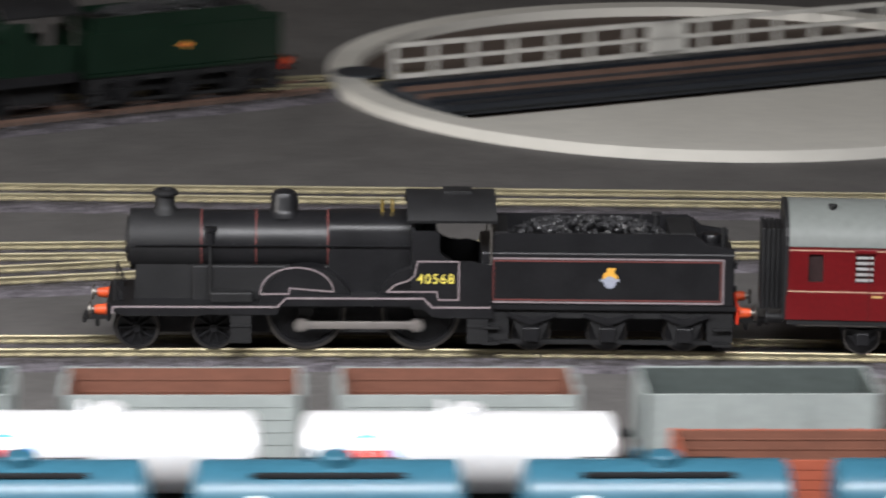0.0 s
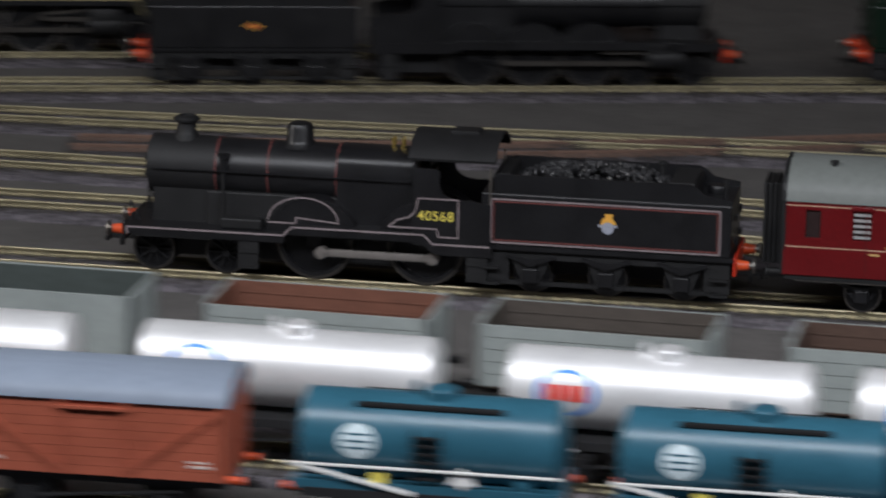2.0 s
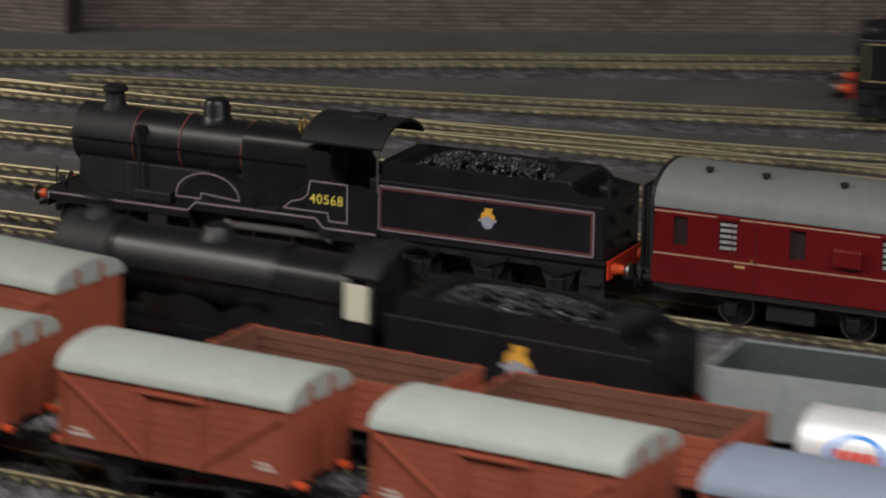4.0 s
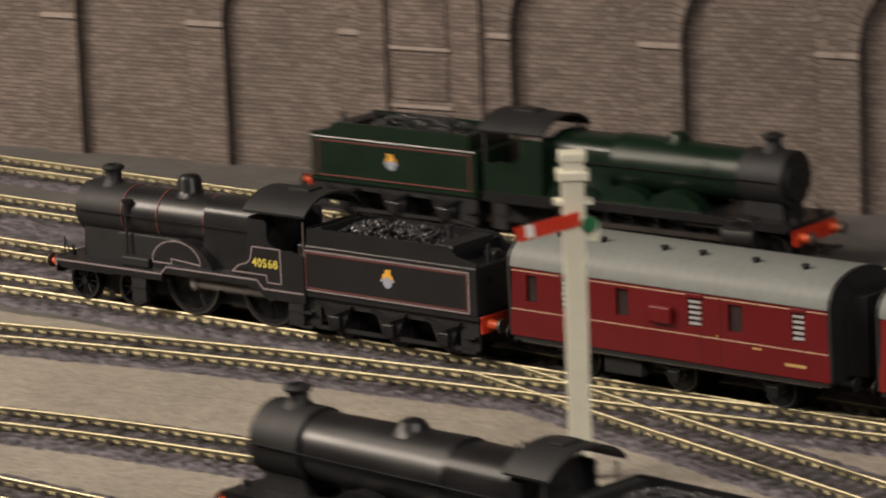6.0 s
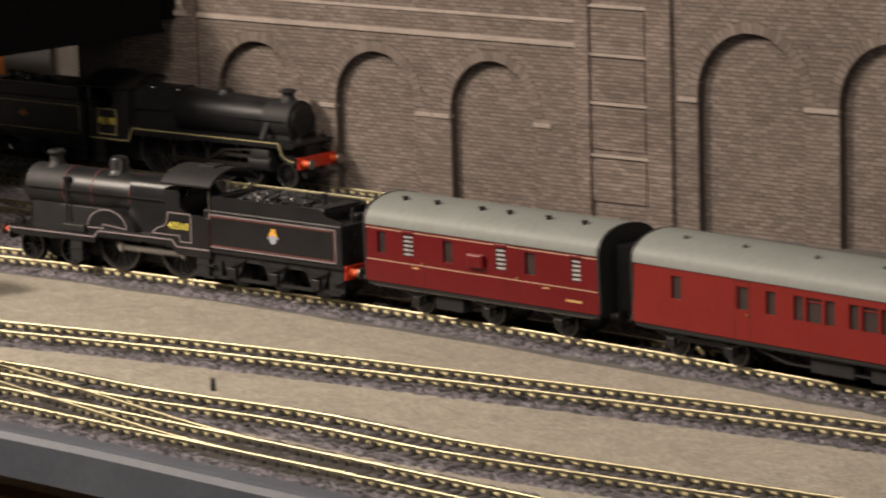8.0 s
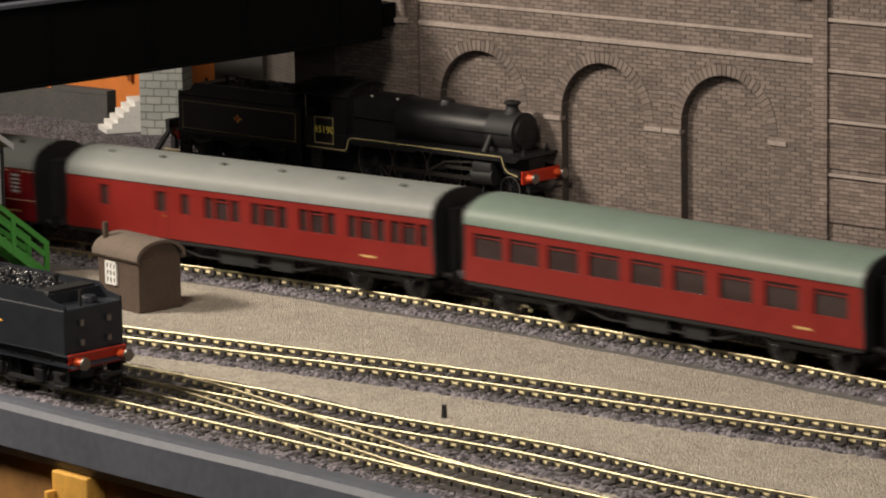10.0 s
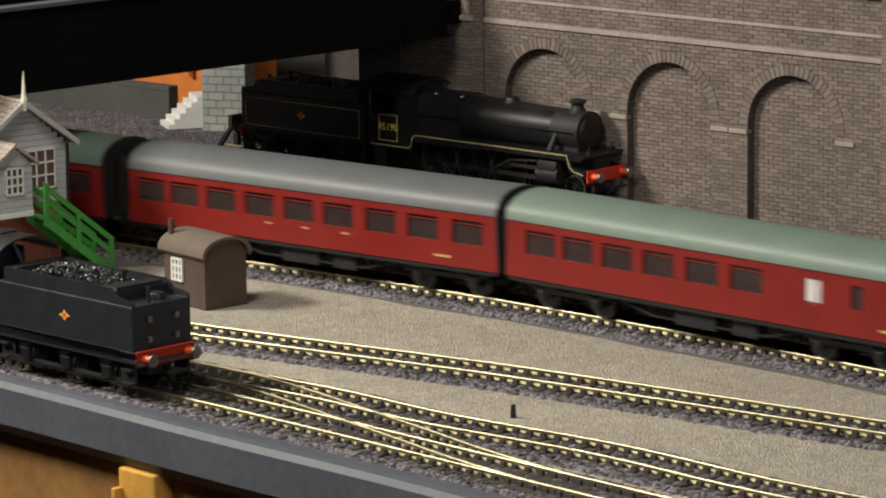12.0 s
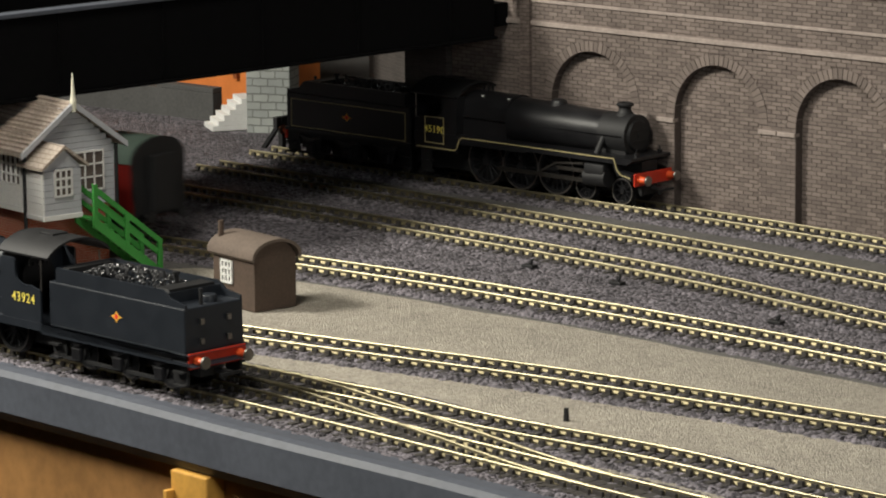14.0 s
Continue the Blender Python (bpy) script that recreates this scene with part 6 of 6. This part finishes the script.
def high_plate_details(e, sides, mat):
    """What hangs below a high running plate: the dropped front, the low cab panel, steam pipes, and the straw lining that follows them."""
    for s in sides:
        part("cab_panel", bx(new_bm(), 44, 73.5, s * 15.8 - 0.5, s * 15.8 + 0.5, 15.5, 23.4), BLACK, e)
        part("drop_plate", ex(new_bm(), [(-74, 15), (-74, 17), (-66, 18), (-63, 23.4), (-60, 23.4), (-64, 15.5)], s * 14 - 2, s * 14 + 2), BLACK, e)
        part("plate_lining", outline(new_bm(), [(-73, 15.2), (-67, 16.4), (-64.6, 18.6), (-62.6, 24.1), (40, 24.1), (42.2, 22.6), (43.4, 18.4), (45, 17), (72, 17)], s * 16.6, 0.55), mat, e, "thin straw lining along the running plate")
        part("steam_pipe", cyl(new_bm(), (-50, s * 9.6, 33), (-48.5, s * 13.2, 24.6), 1.5, 1.7, 12), BLACK2, e, "", True)
        part("slide_bar", bx(new_bm(), -42, -22, s * 12.6 - 0.6, s * 12.6 + 0.6, 14.8, 16.0), TYRE, e)
        part("valve_rod", outline(new_bm(), [(-40, 19), (-22, 17.5), (-12, 12.4)], s * 13.8, 1.0, 0.5), TYRE, e)


b5 = dict(HIGH)
a = 180 + 12.5
e, t = engine(turned(-2.259, 1.2705, a), "lined black steam locomotive by the brick wall", "black tender in the shade of the bridge", b5, {"L": 92, "lining": CREAMLINE, "top": 36, "coal_top": 43, "crest": "gold"}, 11)
high_plate_details(e, (-1, 1), CREAMLINE)
for s in (1,):
    lettering("running_number", "45190", 5.2, YELLOW, e, Matrix.Translation((0.0595, 0.01655, 0.0265)) @ pose(0, 0, 0, 90, 0, 180))
    part("cab_panel", outline(new_bm(), [(53, 19.5), (53, 33), (66, 33), (66, 19.5), (53, 19.5)], 16.5, 0.5), CREAMLINE, e, "straw-lined cab panel")
    for x in (34, 16):
        part("boiler_mark", bx(new_bm(), x - 0.7, x + 0.7, 6.2, 7.0, 42.6, 45.6), WHITE, e)
# goods engine on the front siding, tender to the right
f4 = dict(BIG, L=118, r=10.4, boiler=26, firebox=66, cab=92, dome=50, l0=200, l1=210, lift=0.01, paint=SLATE, splash=True, plate=15.5,
          wheels=[(28, 10.4, "driver"), (58, 10.4, "driver"), (90, 10.4, "driver")], steps=(), brass=True, overhang=5)
f4.pop("cylinder")
hd = 9.5
e, t = engine(turned(-1.9995 - 0.1055 * math.cos(radians(hd)), 0.8845 - 0.1055 * math.sin(radians(hd)), hd), "dark blue-black goods locomotive on the front siding", "dark blue-black tender with red buffer beam and gold emblem", f4, {"L": 86, "paint": SLATE, "crest": "gold", "marks": True, "top": 35}, 12)
for s in (-1,):
    lettering("running_number", "43924", 5.6, YELLOW, e, Matrix.Translation((0.0475, -0.01645, 0.026)) @ pose(0, 0, 0, 90, 0, 0))
# black engine seen over the vans
e, t = engine(turned(-1.293, 0.968, -1), "black steam locomotive on the front siding", "black tender behind the front siding locomotive", dict(BIG, L=132, r=11.5, dome=66), {"crest": "lion"}, 13)
# black engine with emblem next to the open wagons
e, t = engine(turned(-1.025, 1.071, -2.5), "black steam locomotive beside the open wagons", "black tender with gold emblem and red buffers", dict(BIG, L=126), {"crest": "lion", "L": 88, "crest_h": 11.5}, 14)
part("cab_sheet", bx(new_bm(), 54, 62, -16.9, -16.3, 31, 42, 0.2), CREAM, e, "cream sheet at the cab side")
# green engine by the wall
e, t = engine(turned(-1.519, 1.3485, 180 + 5.5), "dark green steam locomotive by the arched wall", "green lined tender with a small emblem", dict(BIG, paint=GREEN), {"paint": GREEN, "lining": REDLINE, "crest": "lion", "L": 88}, 15)
# engines on the shed roads
D = HIGH
e, t = engine(turned(-0.8416, 1.559, 180 + 18.5), "black lined locomotive on the far shed road", "black tender with straw lining and gold emblem", D, {"lining": CREAMLINE, "crest": "gold", "L": 88}, 16)
high_plate_details(e, (-1, 1), CREAMLINE)
engine(turned(-0.5996, 1.5676, 180 + 18.5), "black locomotive on the shed road", "black tender with gold emblem and red buffers", BIG, {"crest": "gold", "L": 88}, 17)
engine(turned(-0.309, 1.660, 180 + 16.5), "green locomotive on the shed road", "green tender with yellow axleboxes", dict(BIG, paint=GREEN), {"paint": GREEN, "crest": "gold", "axlebox": BRASS, "L": 92}, 18)
e, t = engine(turned(-0.2917, 1.5956, 31), "green locomotive with an orange nameplate by the turntable", "green tender with gold emblem by the turntable", dict(BIG, paint=GREEN, L=185, boiler=34, firebox=118, cab=152, dome=84, r=12, wheels=[(14, 6.6, "small"), (40, 6.6, "small"), (66, 13, "driver"), (94, 13, "driver"), (122, 13, "driver"), (150, 7, "small")], rod_end=110, l1=145), {"paint": GREEN, "crest": "gold", "L": 96}, 19)
part("nameplate", bx(new_bm(), -76, -56, -13.2, -12.4, 38, 40.6), material_once("orange_plate", (0.7, 0.2, 0.03)), e, "orange nameplate")

# ---- the moving train ----
P2 = {"L": 126, "r": 9.9, "zc": 35.2, "smokebox": 6.5, "boiler": 30, "firebox": 72, "cab": 99, "chim": 18.0, "chim_top": 52.2, "dome": 57.3, "dome_top": 52.2, "roof_top": 52.0,
      "plate": 15.6, "lift": 3.0, "l0": 55, "l1": 103, "cab_side": 39, "fw": 9.9, "ft": 45.3, "bands": (30, 48, 71.6), "lining": LINE, "overhang": 1.0, "beam": BLACK, "steps": (43, 121), "brass": True,
      "wheels": [(8.7, 7.2, "small"), (34, 7.2, "small"), (64.5, 13.2, "driver"), (102.5, 13.2, "driver")]}
loco, loco_wheels = steam_loco(pose(0, 0, 0), "black lined passenger locomotive hauling the red carriages", P2)
o = -63
for s in (-1, 1):
    y = s * 16.75
    part("lining", outline(new_bm(), [(o + 49.5, 21)] + [(o + 61.5 - 12.0 * math.cos(a), 21 + 8.2 * math.sin(a)) for a in np.linspace(0.15, math.pi - 0.15, 14)] + [(o + 73.5, 21), (o + 59, 22.2), (o + 59, 20.2), (o + 49.5, 20.2)], s * 14.6, 0.45), LINE, loco, "lined splasher panel")
    pts = [(o + 91, 21.5), (o + 94, 24.0), (o + 98, 25.2), (o + 100, 27), (o + 101, 31.8), (o + 114.6, 31.8), (o + 114.6, 18.8), (o + 108, 18.8), (o + 107.4, 21.5), (o + 91, 21.5)]
    part("lining", outline(new_bm(), pts, s * 16.4, 0.45), LINE, loco, "lined cab panel")
    lettering("running_number", "40568", 4.6, YELLOW, loco, Matrix.Translation(((o + 107.0) / 1000, s * 0.0165, 0.0258)) @ pose(0, 0, 0, 90, 0, 0 if s < 0 else 180))
    lv = lathe(new_bm(), o + 33, s * 9.4, [(1.6, 36), (1.6, 40), (2.1, 40.2), (2.1, 41.5), (0.3, 41.8)], 12)
    part("ejector", lv, BLACK, loco, "", True)
rods = []
for y in (-12.6, 12.6):
    bm = new_bm()
    bx(bm, -19.6, 19.6, y - 0.5, y + 0.5, -1.25, 1.25, 0.25)
    for q in (-19, 19):
        cyl(bm, (q, y - 0.9, 0), (q, y + 0.9, 0), 2.1, None, 18)
        cyl(bm, (q, y - 1.4, 0), (q, y + 1.4, 0), 1.2, None, 12)
    rods.append(part("coupling_rod", bm, RODGREY, loco, "dull grey steel coupling rod", True))
# what fills the space below the boiler: frame plates, a reservoir, pipes and the front sandboxes
part("frame_plate", bx(new_bm(), o + 27, o + 74, -9.2, 9.2, 15, 28.5, 0.6), BLACK2, loco)
for s in (-1, 1):
    part("sandbox", bx(new_bm(), o + 33, o + 47, s * 12.2 - 2.2, s * 12.2 + 2.2, 16.9, 20.6, 0.6), BLACK2, loco)
    part("feed_pipe", cyl(new_bm(), (o + 33, s * 10.3, 36), (o + 33, s * 10.9, 19), 0.5, None, 8), BLACK2, loco, "", True)
    part("lamp_bracket", cyl(new_bm(), (o + 1.5, s * 12.0, 17), (o + 1.5, s * 12.0, 24.5), 0.3, None, 6), BLACK2, loco)
    part("grab_rail", cyl(new_bm(), (o + 1.5, s * 12.0, 24.3), (o + 4.5, s * 12.0, 17.5), 0.3, None, 6), BLACK2, loco)
    part("side_footplate_valance", bx(new_bm(), o + 4, o + 30, s * 16.0 - 0.4, s * 16.0 + 0.4, 13.2, 15.8), BLACK2, loco)
train_tender = tender(pose(0, 0, 0), "black lined tender with gold emblem behind the locomotive", {"L": 84.5, "lining": LINE, "lining2": REDLINE, "crest": "lion", "top": 34.8, "coal_top": 41.2}, 3)

W = (26.5, 36.0)
stove = coach(pose(0, 0, 0), "maroon six-wheeled brake van with grey roof", 134, MAROON, ROOFGREY,
              [(7, 12, *W, "plain"), (22.5, 28.5, *W, "louvre"), (46, 51.5, *W, "plain"), (76.5, 82.5, *W, "louvre"), (93, 99, *W, "plain"), (119, 124, *W, "louvre")],
              (26, 67, 108), {"axles": (0,), "lines": (23.4, 37.3), "ducket": 61, "vents": (15, 34, 60, 76, 98, 118), "dark_vents": True, "doors": (27, 82), "marks": (28, 103), "low_marks": (116,), "boxes": ((38, 54),), "corridor_len": 8})
triples = []
for g0 in (87, 115.5, 144, 172.5, 197):
    triples += [(g0, g0 + 5, 25.5, 35.5, "plain"), (g0 + 6.6, g0 + 14.6, 25.5, 35.5, "vent"), (g0 + 16.2, g0 + 21.2, 25.5, 35.5, "plain")]
brake = coach(pose(0, 0, 0), "crimson brake carriage with grey roof", 221, CRIMSON, ROOFGREY, [(21.5, 27, 26, 35.5, "plain"), (57, 63, 26, 35.5, "plain"), (72.5, 77.5, 26, 35.5, "plain")] + triples,
              (33, 188), {"vents": (20, 52, 90, 125, 160, 196), "doors": (56,), "truss": True, "low_marks": (180,), "corridor_len": 5})
nine = [(221 * q - 8.8, 221 * q + 8.8, 24.6, 35.2, "vent") for q in (0.065, 0.162, 0.265, 0.372, 0.48, 0.587, 0.70, 0.81, 0.925)]
open_a = coach(pose(0, 0, 0), "crimson open carriage with green-grey roof", 221, CRIMSON, ROOFGREEN, nine, (33, 188), {"vents": (), "truss": True, "low_marks": (186,), "corridor_len": 5})
open_b = coach(pose(0, 0, 0), "crimson open carriage with dark grey roof", 221, CRIMSON, ROOFDARK, nine, (33, 188), {"vents": (), "truss": True, "marks": (86, 108, 132), "low_marks": (186,), "corridor_len": 5})
last = [(6 + 223 * q - 8.8, 6 + 223 * q + 8.8, 24.6, 35.2, "vent") for q in (0.065, 0.164, 0.267, 0.372, 0.48, 0.59)] + [(169, 177.5, 25, 34.8, "white"), (193, 199, 25, 34.8, "plain")]
open_c = coach(pose(0, 0, 0), "crimson brake carriage with green roof at the train's end", 227, CRIMSON, ROOFGREEN, last, (33, 188), {"vents": (), "truss": True, "doors": (167,), "low_marks": (208,), "corridor_len": 5})

TRAIN = [(loco, -0.1010, 0.045), (train_tender, 0.0005, 0.025), (stove, 0.1265, 0.041), (brake, 0.3235, 0.0775), (open_a, 0.5650, 0.0775), (open_b, 0.8015, 0.0775), (open_c, 1.0330, 0.0775)]


def motions():
    """The train along its line; the drivers turn and the coupling rod swings with it."""
    times = [k * 0.25 for k in range(57)]
    for ob, u, half in TRAIN:
        walk(ob, [(t, ride(t, u, half)) for t in times])
    fine = [k / 15 for k in range(211)]

    def turn(t):
        return radians(250) + gone(t) / 0.0130
    drivers = [(w, x) for (w, r, kind), x in zip(loco_wheels, (8.7, 34, 64.5, 102.5)) if kind == "driver"]
    for w, x in drivers:
        walk(w, [(t, pose((x - 63) / 1000, 0, 0.0132, 0, -math.degrees(turn(t)), 0)) for t in fine])
    mid = (64.5 + 102.5) / 2 - 63
    for rod in rods:
        walk(rod, [(t, pose(mid / 1000 + 0.0043 * math.cos(turn(t)), 0, 0.0132 + 0.0043 * math.sin(turn(t)))) for t in fine])


# ---- bricks of the arched walls, laid course by course ----
def lay_bricks(e, x0, x1, top, arches, spring, seed, pieces=None):
    """Bricks proud of the mortar, on the front leaf and in the arched recesses; those in the stretch named by pieces are single parts."""
    k, rng = 1000 * WC, random.Random(seed)
    length, course, joint = 6.0, 2.05, 0.32
    verts, faces, shared, made = [], [], None, 0
    rows_z = np.arange(-5.0, top - 0.5, course)
    for j, z0 in enumerate(rows_z):
        zc = z0 + course / 2
        front_cuts, recess = [], []
        for a, w in arches:
            c, rad = (a + w / 2) * k, w * k / 2
            if zc < spring:
                front_cuts.append((c - rad, c + rad)), recess.append((c - rad, c + rad))
            else:
                if zc < spring + rad + 5.2:
                    q = math.sqrt((rad + 5.2) ** 2 - (zc - spring) ** 2)
                    front_cuts.append((c - q, c + q))
                if zc < spring + rad:
                    q = math.sqrt(rad ** 2 - (zc - spring) ** 2)
                    recess.append((c - q, c + q))
        edges = [x0 * k] + [v for cut in front_cuts for v in cut] + [x1 * k]
        spans = [(edges[i], edges[i + 1], 0.0) for i in range(0, len(edges), 2)] + [(p, q, 5.0) for p, q in recess]
        for lo, hi, y in spans:
            g = math.floor((lo - x0 * k) / length) * length + x0 * k + (length / 2 if j % 2 else 0) - length
            while g < hi:
                p, q = max(g, lo) + joint / 2, min(g + length, hi) - joint / 2
                whole = q - p > length - joint - 0.01
                g += length
                if q - p < 0.7:
                    continue
                out = rng.uniform(0.10, 0.34)
                if pieces and y == 0 and whole and pieces[0] * k < p < pieces[1] * k and pieces[2] < z0 < pieces[3] and made < 300:
                    if shared is None:
                        shared = bx(new_bm(), 0, length - joint, 0, 0.6, 0, course - joint)
                        shared.transform(Matrix.Scale(0.001, 4))
                        me = bpy.data.meshes.new("brick")
                        shared.to_mesh(me)
                        me.materials.append(BRICKONE)
                    ob = new("brick", me)
                    ob.parent = e
                    ob.matrix_basis = pose(p / 1000, -out / 1000, (z0 + joint / 2) / 1000, rng.uniform(-1.5, 1.5), 0, rng.uniform(-0.6, 0.6))
                    made += 1
                    continue
                b = len(verts)
                if whole:
                    p, q = p + rng.uniform(-0.12, 0.25), q + rng.uniform(-0.25, 0.12)
                za, zb = z0 + joint / 2 + rng.uniform(-0.13, 0.10), z0 + course - joint / 2 + rng.uniform(-0.10, 0.13)
                for yy, i in ((y - out, 0.06), (y + 0.1, 0.0)):
                    verts += [(v[0] / 1000, yy / 1000, v[1] / 1000) for v in ((p + i, za + i), (q - i, za + i), (q - i, zb - i), (p + i, zb - i))]
                faces += [(b, b + 1, b + 2, b + 3)] + [(b + i, b + 4 + i, b + 4 + (i + 1) % 4, b + (i + 1) % 4) for i in range(4)]
    stuff_mesh("brick_courses", verts, faces, BRICKSKIN, e, "weathered brown-grey brick courses")


lay_bricks(w1, -2.335, -2.03, 112, [(-2.266, 0.052), (-2.187, 0.052), (-2.113, 0.052)], 44.5, 21, (-2.214, -2.05, -1, 44))
lay_bricks(w2, -2.03, -1.72, 175, [(-1.964, 0.060), (-1.885, 0.060), (-1.806, 0.060)], 64, 22)
lay_bricks(w3, -1.72, -1.42, 175, [(-1.661, 0.061), (-1.580, 0.061), (-1.500, 0.061)], 66, 23)
lay_bricks(w4, -1.42, -1.36, 175, [], 66, 24)

motions()
